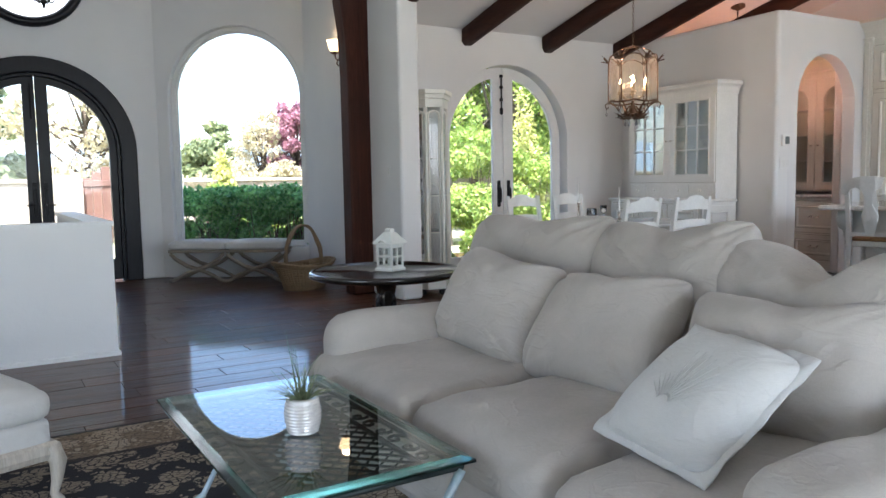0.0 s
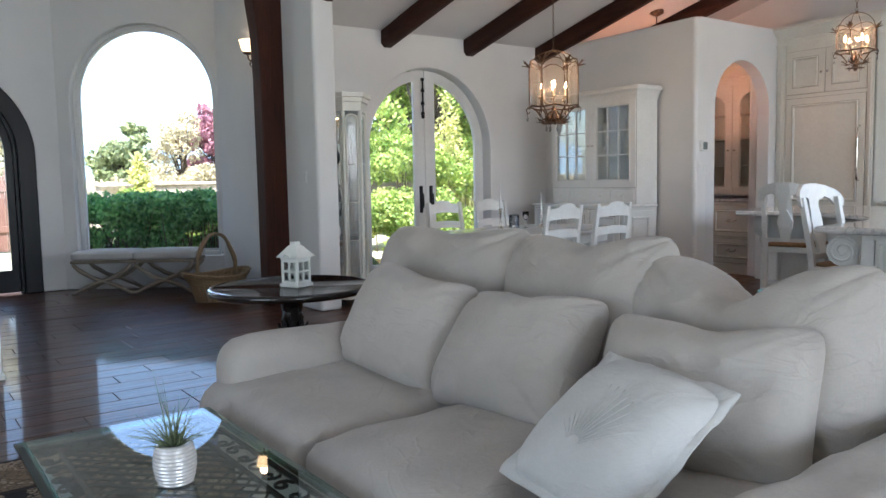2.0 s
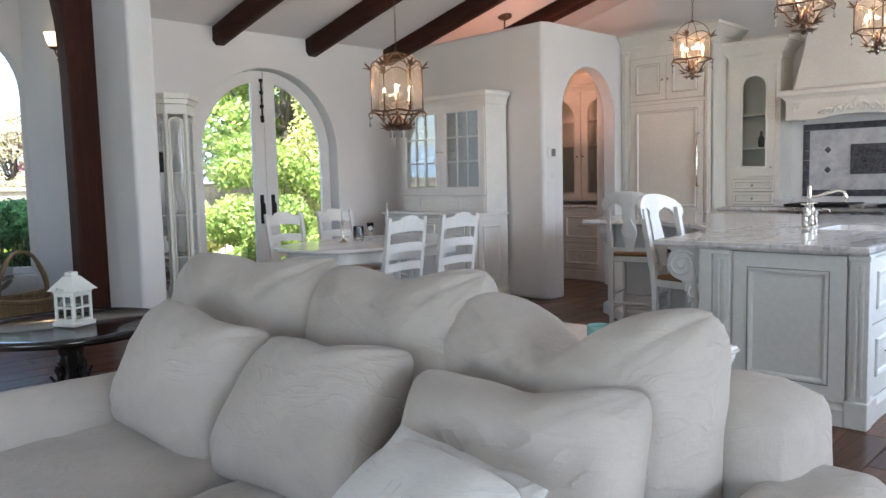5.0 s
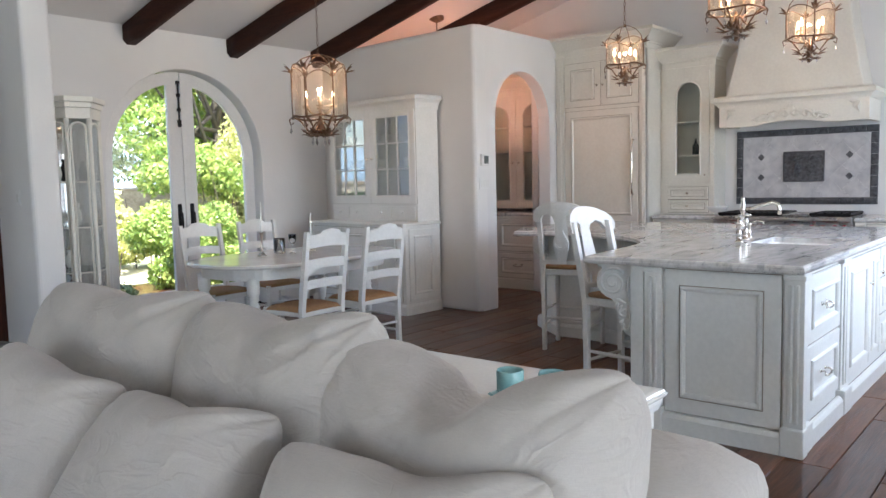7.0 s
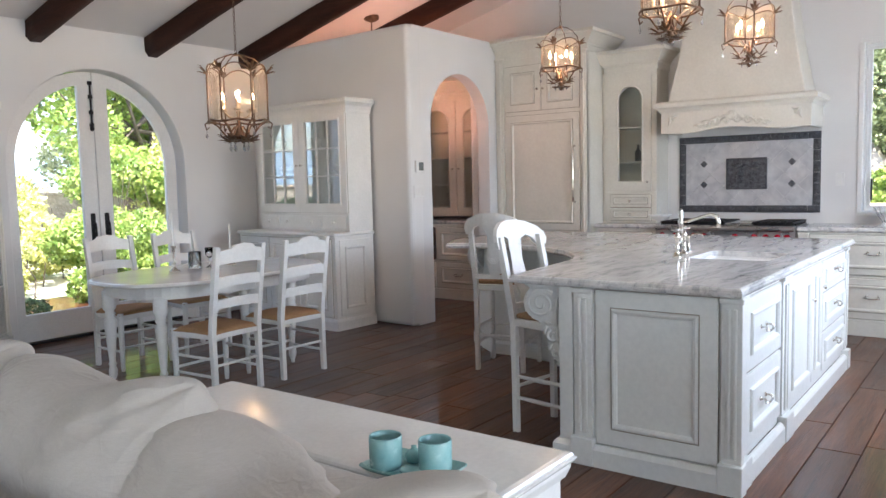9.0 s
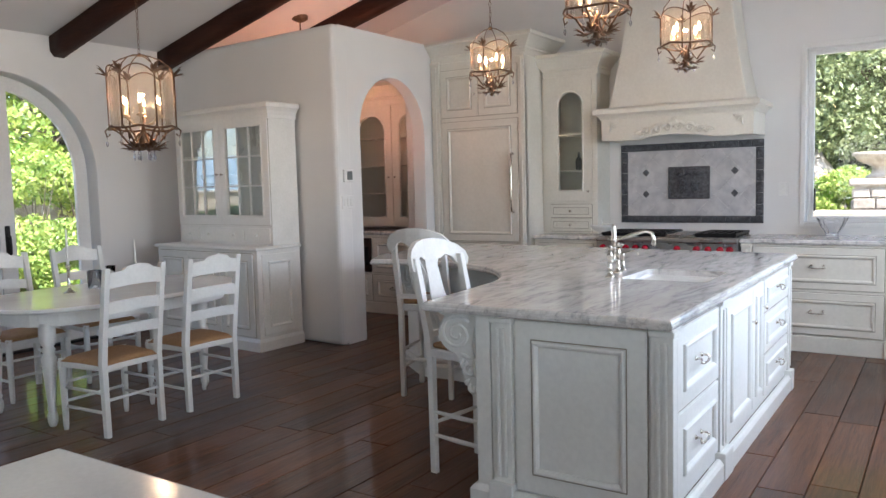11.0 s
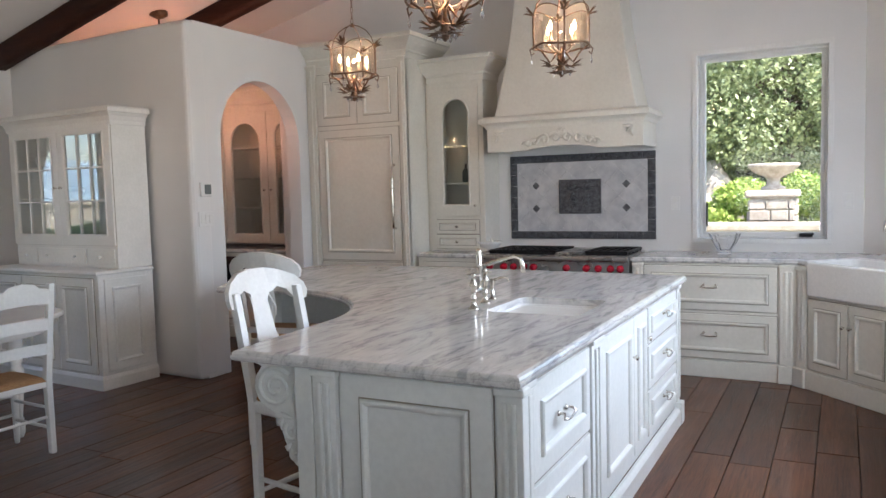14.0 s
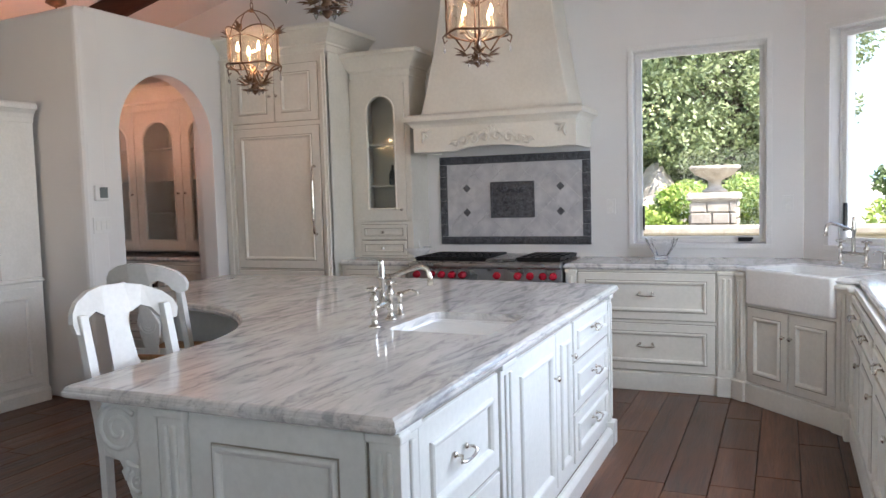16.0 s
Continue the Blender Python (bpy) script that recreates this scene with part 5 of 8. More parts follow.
c.add("body", bx(0, 0.0, 0.10, W, 0.62, 0.90, bev=0.004))
c.add("front_rail", bx(0, -0.055, 0.885, W, 0.0, 0.925, bev=0.014, seg=3))
c.add("control_panel", bx(0, -0.03, 0.77, W, -0.002, 0.882, bev=0.004))
for u0, u1 in ((0.02, 0.78), (0.80, 1.255)):
    d = c.add("oven_door", bx(u0, -0.03, 0.14, u1, -0.002, 0.755, bev=0.006))
    bm = bmesh.new()
    tube(bm, [(u0 + 0.06, -0.03, 0.70), (u0 + 0.06, -0.08, 0.70), (u1 - 0.06, -0.08, 0.70), (u1 - 0.06, -0.03, 0.70)], 0.013, 8)
    c.add("handle", bm, M_STEEL, "", True, d)
for u in (0.07, 0.20, 0.29, 0.38, 0.47, 0.76, 0.93, 1.03, 1.13, 1.21):
    bm = bmesh.new()
    lathe(bm, [(0.030, 0.0), (0.030, 0.012), (0.024, 0.016), (0.022, 0.045), (0.014, 0.050)], (0, 0, 0), 14, Matrix.Translation((u, -0.031, 0.83)) @ Matrix.Rotation(radians(90), 4, "X"))
    c.add("knob", bm, M_RED, "red control knob", True)
c.add("cooktop", bx(0.01, 0.0, 0.901, W - 0.01, 0.60, 0.930, bev=0.004), M_STEEL)
for u0, u1 in ((0.03, 0.33), (0.335, 0.63), (0.90, 1.24)):
    bm = bmesh.new()
    for k in range(6):
        x = u0 + (u1 - u0) * k / 5
        box(bm, x - 0.006, 0.04, 0.945, x + 0.006, 0.57, 0.965)
    for y in (0.05, 0.18, 0.31, 0.44, 0.56):
        box(bm, u0, y - 0.006, 0.932, u1, y + 0.006, 0.9655)
    c.add("grate", bm, M_BLACK, "black cast-iron grate")
c.add("griddle", bx(0.65, 0.03, 0.93, 0.88, 0.57, 0.955, bev=0.006), M_STEEL)

# hood with a carved mantel
hood = thing("range_hood", (9.36, 2.63, 1.82), -90, "cream plaster range hood with a carved mantel shelf", "range hood")
bm = bmesh.new()
rows = []
for k in range(13):
    f = k / 12
    z = 0.30 + 2.2 * f
    e = (1 - f) ** 2.2
    hw = 0.40 + 0.23 * e
    dp = 0.34 + 0.13 * e
    rows.append([bm.verts.new(p) for p in ((-hw, 0, z), (-hw, -dp, z), (hw, -dp, z), (hw, 0, z))])
for a, b in zip(rows, rows[1:]):
    for k in range(3):
        bm.faces.new((a[k], a[k + 1], b[k + 1], b[k]))
    bm.faces.new((a[3], a[0], b[0], b[3]))
bm.faces.new(rows[0])
bm.faces.new(rows[-1])
soften(part("chimney", bm, M_CAB, hood), 0.012, 2, 50)
bm = bmesh.new()
prism(bm, [(-0.685, 0.0), (-0.60, 0.0), (-0.5, -0.005)] + [(-0.5 + 1.0 * k / 16, -0.005 + 0.02 * (1 - math.cos(math.pi * 2 * k / 16)) * (1 if abs(k - 8) < 5 else 0.3)) for k in range(1, 16)] + [(0.5, -0.005), (0.60, 0.0), (0.685, 0.0), (0.685, 0.22), (-0.685, 0.22)], "y", -0.50, -0.46)
box(bm, -0.685, -0.459, 0.0, -0.645, 0.0, 0.22)
box(bm, 0.645, -0.459, 0.0, 0.685, 0.0, 0.22)
box(bm, -0.644, -0.459, 0.10, 0.644, 0.0, 0.13)
soften(part("mantel", bm, M_CAB, hood), 0.004)
bm = bmesh.new()
extrude_profile(bm, [(0.0, 0.20), (0.008, 0.20), (0.02, 0.225), (0.045, 0.245), (0.06, 0.25), (0.06, 0.285), (0.045, 0.30), (0.0, 0.31)], [(-0.685, 0.0), (-0.685, -0.50), (0.685, -0.50), (0.685, 0.0)])
box(bm, -0.68, -0.495, 0.222, 0.68, 0.0, 0.305)
part("mantel_shelf", bm, M_CAB, hood)


def carve(name, pts, r):
    bm = bmesh.new()
    tube(bm, pts, r, 7)
    part(name, bm, M_CAB, hood, "", True)


for s in (-1, 1):
    for i, (u, r) in enumerate(((0.055, 0.052), (0.15, 0.044), (0.235, 0.034), (0.30, 0.026))):
        carve("carved_scroll", [(s * (u + r * (1 - k * 0.09) * math.cos(0.8 * k + i)), -0.506, 0.10 - 0.012 * i + r * (1 - k * 0.09) * math.sin(0.8 * k + i)) for k in range(9)], 0.0125)
        carve("carved_leaf", [(s * (u - 0.02), -0.506, 0.135 - 0.018 * i), (s * (u + 0.025), -0.512, 0.128 - 0.018 * i), (s * (u + 0.06), -0.506, 0.085 - 0.01 * i)], [0.006, 0.017, 0.004])
    carve("carved_leaf", [(s * 0.60, -0.506, 0.17), (s * 0.56, -0.51, 0.165), (s * 0.52, -0.506, 0.17)], [0.004, 0.015, 0.004])
    carve("carved_leaf", [(s * 0.60, -0.506, 0.17), (s * 0.59, -0.51, 0.12), (s * 0.605, -0.506, 0.075)], [0.008, 0.015, 0.003])
    carve("carved_leaf", [(s * 0.60, -0.506, 0.165), (s * 0.56, -0.508, 0.135), (s * 0.55, -0.506, 0.115)], [0.006, 0.010, 0.003])
for a in (-50, -25, 0, 25, 50):
    carve("carved_leaf", [(0, -0.508, 0.10), (0.05 * math.sin(radians(a)), -0.514, 0.10 + 0.05 * math.cos(radians(a))), (0.075 * math.sin(radians(a)), -0.506, 0.10 + 0.085 * math.cos(radians(a)))], [0.008, 0.018, 0.004])

# backsplash: field of diagonal tiles, small dark inserts, frame of relief tiles, carved medallion
M_SLATE = surf("dark_relief_stone", (0.04, 0.043, 0.052), (0.13, 0.135, 0.15), 30, 0.45, 0.6, 60)
M_TILE = surf("pale_marble_tile", (0.46, 0.47, 0.51), (0.68, 0.68, 0.69), 7, 0.2, 0.04, 25, vary=0.08)
bs = thing("backsplash", (9.362, 2.625, 1.41), -90, "marble tile backsplash with a dark relief border", "backsplash")
part("mortar", bx(-0.675, -0.010, -0.385, 0.675, 0.0, 0.385), M_TRIM, bs)
fw, fh, tile = 0.605, 0.315, 0.236
for i in range(-6, 7):
    for j in range(-4, 5):
        cx, cz = i * tile / 2, j * tile / 2
        if (i + j) % 2:
            continue
        h = tile / 2 - 0.0025
        poly = [(cx - h, cz), (cx, cz - h), (cx + h, cz), (cx, cz + h)]
        for ax, lim, sg in ((0, fw, 1), (0, -fw, -1), (1, fh, 1), (1, -fh, -1)):
            out = []
            for k in range(len(poly)):
                p, q = poly[k], poly[(k + 1) % len(poly)]
                ip, iq = sg * p[ax] <= sg * lim, sg * q[ax] <= sg * lim
                if ip:
                    out.append(p)
                if ip != iq:
                    t = (lim - p[ax]) / (q[ax] - p[ax])
                    out.append((p[0] + t * (q[0] - p[0]), p[1] + t * (q[1] - p[1])))
            poly = out
            if len(poly) < 3:
                break
        if len(poly) >= 3 and not (abs(cx) < 0.16 and abs(cz) < 0.10):
            bm = bmesh.new()
            prism(bm, poly, "y", -0.0165, -0.009)
            part("tile", bm, M_TILE, bs)
for sx in (-1, 1):
    for sz in (-1, 1):
        bm = bmesh.new()
        prism(bm, [(sx * 0.42 - 0.036, sz * 0.105), (sx * 0.42, sz * 0.105 - 0.036), (sx * 0.42 + 0.036, sz * 0.105), (sx * 0.42, sz * 0.105 + 0.036)], "y", -0.021, -0.012)
        part("insert_tile", bm, M_SLATE, bs, "small dark diamond tile")


def border_tile(u, z, w, h, horizontal):
    bm = bmesh.new()
    box(bm, u - w / 2, -0.020, z - h / 2, u + w / 2, -0.009, z + h / 2, bev=0.002)
    for k in range(3):
        f = (k - 1) * 0.3
        cu, cz = (u + f * w, z) if horizontal else (u, z + f * h)
        r = 0.021
        tube(bm, [(cu + r * (1 - 0.1 * q) * math.cos(q * 0.9 + k), -0.020, cz + r * (1 - 0.1 * q) * math.sin(q * 0.9 + k)) for q in range(7)], 0.0062, 5)
    part("border_tile", bm, M_SLATE, bs, "", True)


for k in range(12):
    for z in (-0.35, 0.35):
        border_tile(-0.675 + 1.35 * (k + 0.5) / 12, z, 1.35 / 12 - 0.002, 0.068, True)
for k in range(6):
    for u in (-0.64, 0.64):
        border_tile(u, -0.315 + 0.63 * (k + 0.5) / 6, 0.068, 0.63 / 6 - 0.002, False)
bm = bmesh.new()
box(bm, -0.195, -0.028, -0.155, 0.195, -0.009, 0.155, bev=0.003)
for a in ((-0.195, 0.135, 0.195, 0.155), (-0.195, -0.155, 0.195, -0.135), (-0.195, -0.135, -0.175, 0.135), (0.175, -0.135, 0.195, 0.135)):
    box(bm, a[0], -0.036, a[1], a[2], -0.026, a[3], bev=0.003)
random.seed(8)
for s in (-1, 1):
    for k in range(26):
        a, rr = random.uniform(0, 6.28), random.uniform(0, 0.05)
        cu, cz = s * (0.065 + rr * math.cos(a) * 0.7), -0.03 + 1.3 * rr * math.sin(a)
        lathe(bm, [(0.002, -0.014), (0.011, -0.008), (0.0155, 0), (0.011, 0.008), (0.002, 0.014)], (0, 0, 0), 8, Matrix.Translation((cu, -0.036, cz)))
    for a in (20, 60, 100, 150):
        r = radians(a)
        tube(bm, [(s * 0.06, -0.029, 0.06), (s * (0.06 + 0.05 * math.cos(r)), -0.036, 0.07 + 0.035 * math.sin(r)), (s * (0.06 + 0.09 * math.cos(r)), -0.029, 0.065 + 0.05 * math.sin(r))], [0.006, 0.020, 0.004], 6)
tube(bm, [(-0.15, -0.03, 0.10), (-0.05, -0.033, 0.08), (0.05, -0.033, 0.09), (0.15, -0.03, 0.11)], 0.006, 6)
part("medallion", bm, M_SLATE, bs, "carved dark grape relief plaque", True)

# small things on the counters and walls
bm = bmesh.new()
lathe(bm, [(0.05, 0.0), (0.055, 0.006), (0.10, 0.055), (0.125, 0.085), (0.120, 0.087), (0.095, 0.058), (0.05, 0.014)], (0, 0, 0), 28)
b = part("serving_bowl", bm, M_CHINA, None, "", True)
b.location = (9.10, 3.42, 0.929)
tagged(b, "white china bowl on the counter beside the range", "bowl")
bm = bmesh.new()
tube(bm, [(0, 0, 0), (0.05, 0.05, 0.09), (0.075, 0.07, 0.15)], [0.008, 0.006, 0.012], 7)
b = part("wooden_spoon", bm, M_WHITE, None, "", True)
b.location = (9.08, 3.37, 0.945)
tagged(b, "pale spoon resting in a bowl", "spoon")
M_CRYSTAL = glass_mat("clear_crystal")
bm = bmesh.new()
prof = [(0.05, 0.0), (0.055, 0.01), (0.05, 0.03), (0.09, 0.09), (0.12, 0.15), (0.113, 0.15), (0.083, 0.092), (0.04, 0.035)]
rg = lathe(bm, prof, (0, 0, 0), 36)
for r in rg[3:]:
    for k, v in enumerate(r):
        v.co.xy *= 1 + (0.05 if k % 4 == 0 else (-0.03 if k % 4 == 2 else 0))
        v.co.z += 0.012 if (k % 4 == 0 and v.co.z > 0.12) else 0
b = part("crystal_bowl", bm, M_CRYSTAL, None, "", False)
b.location = (9.12, 1.36, 0.929)
tagged(b, "cut crystal bowl on the counter under the window", "bowl")


def wall_plate(name, m, w, h, holes, label, category, mat=None):
    o = thing(name, (0, 0, 0), 0, label, category)
    o.matrix_world = m
    part("plate", bx(-w / 2, -0.008, -h / 2, w / 2, 0.0, h / 2, bev=0.002), mat or M_TRIM, o)
    for u, z, ww, hh in holes:
        part("insert", bx(u - ww / 2, -0.0125, z - hh / 2, u + ww / 2, -0.0085, z + hh / 2, bev=0.0015), M_CHINA, o)
    return o


EW = Matrix.Rotation(radians(-90), 4, "Z")
for y in (1.79, 0.475):
    wall_plate("wall_outlet", Matrix.Translation((9.364, y, 1.335)) @ EW, 0.075, 0.12, [(0, 0.028, 0.034, 0.034), (0, -0.028, 0.034, 0.034)], "white electrical outlet on the plaster wall", "outlet")
wall_plate("light_switch", Matrix.Translation((7.268, 5.128, 1.315)), 0.165, 0.12, [(-0.046, 0, 0.034, 0.066), (0, 0, 0.034, 0.066), (0.046, 0, 0.034, 0.066)], "white triple light switch beside the arch", "switch")
th = thing("thermostat", (7.268, 5.128, 1.555), 0, "white wall thermostat with a grey display", "thermostat")
part("case", bx(-0.062, -0.026, -0.058, 0.062, 0.0, 0.058, bev=0.008, seg=3), M_TRIM, th)
part("display", bx(-0.028, -0.0295, -0.038, 0.045, -0.0265, 0.040, bev=0.002), surf("grey_display", (0.13, 0.15, 0.15), (0.17, 0.19, 0.19), 8, 0.2, 0.0), th, "grey display")
PW = Matrix.Rotation(radians(-90), 4, "Z")
wall_plate("light_switch", Matrix.Translation((3.518, 6.98, 1.30)) @ PW, 0.07, 0.115, [(0, 0, 0.034, 0.066)], "white single light switch on the pier", "switch")
wall_plate("light_switch", Matrix.Translation((1.73, 10.328, 1.32)), 0.12, 0.12, [(-0.024, 0, 0.034, 0.066), (0.024, 0, 0.034, 0.066)], "white double light switch beside the front door", "switch")

# ---- chandeliers ----
M_LAMPGLASS = pane_mat("lamp_glass", 0.10, (0.93, 0.89, 0.83))
nt_ = M_LAMPGLASS.node_tree
mx_ = nt_.nodes.new("ShaderNodeMixShader")
tl_ = nt_.nodes.new("ShaderNodeBsdfTranslucent")
tl_.inputs[0].default_value = (0.95, 0.88, 0.76, 1)
sd_ = ramp(nt_, noise_tex(nt_, coords(nt_, (1, 1, 0.35)), 55, 4, 0.7), [(0.42, (0.012, 0.012, 0.012)), (0.74, (0.10, 0.10, 0.10))])
out_ = nt_.nodes["Material Output"].inputs[0]
old_ = out_.links[0].from_socket
nt_.links.new(sd_, mx_.inputs[0])
nt_.links.new(old_, mx_.inputs[1])
nt_.links.new(tl_.outputs[0], mx_.inputs[2])
nt_.links.new(mx_.outputs[0], out_)
M_CANDLE = surf("candle_sleeve", (0.42, 0.33, 0.23), (0.54, 0.44, 0.32), 8, 0.5, 0.1)
CRYSTAL_DROP = pane_mat("crystal_drop", 0.35, (0.9, 0.92, 0.95))


def leaf_spray(parent, at, ang, size, up=1.0):
    """A few pointed, curled metal leaves, each a part."""
    for da, el, ln in ((-38, 50, 1.0), (0, 62, 1.2), (38, 50, 1.0), (-18, 25, 0.8), (20, 22, 0.8)):
        a, e = radians(ang + da), radians(el) * up
        d = Vector((math.cos(a) * math.cos(e), math.sin(a) * math.cos(e), math.sin(e)))
        o = Vector((math.cos(a), math.sin(a), -0.4)) * 0.25
        p = Vector(at)
        bm = bmesh.new()
        tube(bm, [p, p + d * size * ln * 0.35, p + d * size * ln * 0.7 + o * size * 0.3, p + d * size * ln * 0.85 + o * size * 0.9], [0.25 * size * 0.4, 0.25 * size * 0.75, 0.2 * size * 0.7, 0.006 * size], 5, flat=0.25)
        part("leaf", bm, M_BRONZE, parent, "", True)


def chandelier(at, k, turn, bulbs, label, top_z, panels=4):
    """at: lowest crystal; k: scale. Frame, scroll arms, curved glass, candles and crystals on a chain."""
    ch = thing("chandelier", at, turn, label, "chandelier", "bronze lantern chandeliers")
    zr, zg, zt, R = (0.147 * k, 0.41 * k, 0.507 * k, 0.160 * k) if panels == 6 else (0.205 * k, 0.378 * k, 0.517 * k, 0.152 * k)
    lift = (0.02 if panels == 6 else 0.035) * k
    arc = (zt - zg) / 0.15
    n = panels
    bm = bmesh.new()
    ring = []
    for q in range(48):
        a = 2 * math.pi * q / 48
        w = abs(math.cos(a * n / 2))
        ring.append((R * 1.02 * math.cos(a), R * 1.02 * math.sin(a), zr - 0.012 * k * w))
    tube(bm, ring, 0.0062 * k, 6, True)
    part("lower_ring", bm, M_BRONZE, ch, "", True)
    for q in range(n):
        a = 2 * math.pi * q / n
        c, s = math.cos(a), math.sin(a)
        bm = bmesh.new()
        tube(bm, [(R * c, R * s, zr), (R * c, R * s, zg)], 0.005 * k, 6)
        up_ = part("upright", bm, M_BRONZE, ch, "", True)
        leaf_spray(up_, (R * 1.0 * c, R * 1.0 * s, zg - 0.01 * k), math.degrees(a), 0.066 * k)
        bm = bmesh.new()
        tube(bm, [(R * 0.97 * c, R * 0.97 * s, zg), (R * 0.86 * c, R * 0.86 * s, zg + 0.06 * arc), (R * 0.62 * c, R * 0.62 * s, zg + 0.11 * arc), (R * 0.3 * c, R * 0.3 * s, zg + 0.14 * arc), (0.01 * k * c, 0.01 * k * s, zt)], 0.0032 * k, 6)
        part("dome_wire", bm, M_BRONZE, ch, "", True)
        bm = bmesh.new()
        tube(bm, [(R * c, R * s, zr), (R * 1.13 * c, R * 1.13 * s, zr - 0.02 * k), (R * 1.08 * c, R * 1.08 * s, zr - 0.05 * k), (R * 0.98 * c, R * 0.98 * s, zr - 0.035 * k)], 0.0045 * k, 6)
        tube(bm, [(R * 0.98 * c, R * 0.98 * s, zr), (R * 0.7 * c, R * 0.7 * s, zr - 0.03 * k), (R * 0.42 * c, R * 0.42 * s, zr - 0.09 * k), (R * 0.3 * c, R * 0.3 * s, zr - 0.07 * k), (0.02 * k * c, 0.02 * k * s, zr - 0.03 * k)], 0.0055 * k, 6)
        arm_ = part("scroll_arm", bm, M_BRONZE, ch, "", True)
        leaf_spray(arm_, (R * 0.36 * c, R * 0.36 * s, zr - 0.115 * k), math.degrees(a), 0.07 * k, 0.7)
        leaf_spray(arm_, (R * 0.16 * c, R * 0.16 * s, zr - 0.105 * k), math.degrees(a) + 30, 0.055 * k, -0.2)
        # curved glass between uprights, with a rounded top under a thin metal rim
        bm = bmesh.new()
        m = 10
        lo, hi, rim = [], [], []
        for j in range(m + 1):
            b = a + 2 * math.pi / n * (0.03 + 0.94 * j / m)
            top = zg - 0.01 * k + 0.042 * k * math.sin(math.pi * j / m) ** 0.8
            lo.append(bm.verts.new((R * 0.985 * math.cos(b), R * 0.985 * math.sin(b), zr + 0.002 * k)))
            hi.append(bm.verts.new((R * 0.985 * math.cos(b), R * 0.985 * math.sin(b), top)))
            rim.append((R * 0.99 * math.cos(b), R * 0.99 * math.sin(b), top))
        for j in range(m):
            bm.faces.new((lo[j], lo[j + 1], hi[j + 1], hi[j]))
        g = part("glass_panel", bm, M_LAMPGLASS, ch, "", True)
        g.visible_shadow = False
        bm = bmesh.new()
        tube(bm, rim, 0.0038 * k, 5)
        part("panel_rim", bm, M_BRONZE, ch, "", True)
        # crystals
        for rr, zz, ln in ((1.08, zr - 0.05 * k, 0.05), (0.30, zr - 0.115 * k, 0.055)):
            bm = bmesh.new()
            lathe(bm, [(0.001, -ln * k), (0.008 * k, -ln * 0.72 * k), (0.005 * k, -ln * 0.45 * k), (0.001, -ln * 0.3 * k), (0.0035 * k, -ln * 0.2 * k), (0.001, 0)], (R * rr * c, R * rr * s, zz), 6)
            part("crystal", bm, CRYSTAL_DROP, ch, "clear crystal drop")
    bm = bmesh.new()
    lathe(bm, [(0.004 * k, 0.035 * k), (0.018 * k, 0.05 * k), (0.028 * k, 0.07 * k), (0.015 * k, 0.09 * k), (0.024 * k, 0.105 * k), (0.010 * k, 0.13 * k), (0.008 * k, 0.20 * k)], (0, 0, 0), 10)
    fin = part("bottom_finial", bm, M_BRONZE, ch, "", True)
    for q in range(8):
        leaf_spray(fin, (0.012 * k * math.cos(q * 0.785), 0.012 * k * math.sin(q * 0.785), 0.06 * k), q * 45, 0.06 * k, 0.1)
    for q in range(bulbs):
        a = 2 * math.pi * (q + 0.5) / bulbs
        x, y = 0.092 * k * math.cos(a), 0.092 * k * math.sin(a)
        bm = bmesh.new()
        tube(bm, [(0, 0, 0.13 * k), (x * 0.6, y * 0.6, 0.145 * k), (x, y, 0.18 * k)], 0.005 * k, 6)
        lathe(bm, [(0.02 * k, 0.178 * k), (0.022 * k, 0.185 * k), (0.008 * k, 0.19 * k), (0.008 * k, 0.238 * k), (0.006 * k, 0.240 * k)], (x, y, 0), 10)
        bmesh.ops.translate(bm, vec=(0, 0, lift), verts=bm.verts)
        part("candle", bm, M_CANDLE, ch, "", True)
        bm = bmesh.new()
        lathe(bm, [(0.005, 0.240 * k), (0.0105, 0.240 * k + 0.016), (0.0095, 0.240 * k + 0.028), (0.004, 0.240 * k + 0.046), (0.001, 0.240 * k + 0.056)], (x, y, 0), 10)
        bmesh.ops.translate(bm, vec=(0, 0, lift), verts=bm.verts)
        part("bulb", bm, M_SHADE, ch, "glowing candle bulb", True)
    bm = bmesh.new()
    z = zt
    i = 0
    top = top_z - at[2]
    lathe(bm, [(0.012 * k, zt - 0.012), (0.016 * k, zt), (0.006 * k, zt + 0.012)], (0, 0, 0), 8)
    while z < top - 0.02:
        pts = []
        for q in range(10):
            a = 2 * math.pi * q / 10
            u, w = 0.0085 * math.cos(a), 0.021 * math.sin(a)
            pts.append((u, 0, z + 0.024 + w) if i % 2 else (0, u, z + 0.024 + w))
        tube(bm, pts, 0.0022, 5, True)
        z += 0.036
        i += 1
    part("chain", bm, M_BRONZE, ch)
    bm = bmesh.new()
    lathe(bm, [(0.01, -0.05), (0.05, -0.03), (0.065, 0.0), (0.065, 0.03)], (0, 0, top), 16)
    part("canopy", bm, M_BRONZE, ch, "", True)
    lamp = new("chandelier_light", bpy.data.lights.new("chandelier_light", "POINT"))
    lamp.data.energy, lamp.data.color, lamp.data.shadow_soft_size = 1.8 * k, (1.0, 0.60, 0.34), 0.014 * k
    lamp.location = (at[0], at[1], at[2] + 0.34 * k)
    return ch


chandelier((6.78, 3.32, 2.05), 1.0, 10, 4, "bronze leaf lantern chandelier with lit candles over the island", ceil_z(3.32))
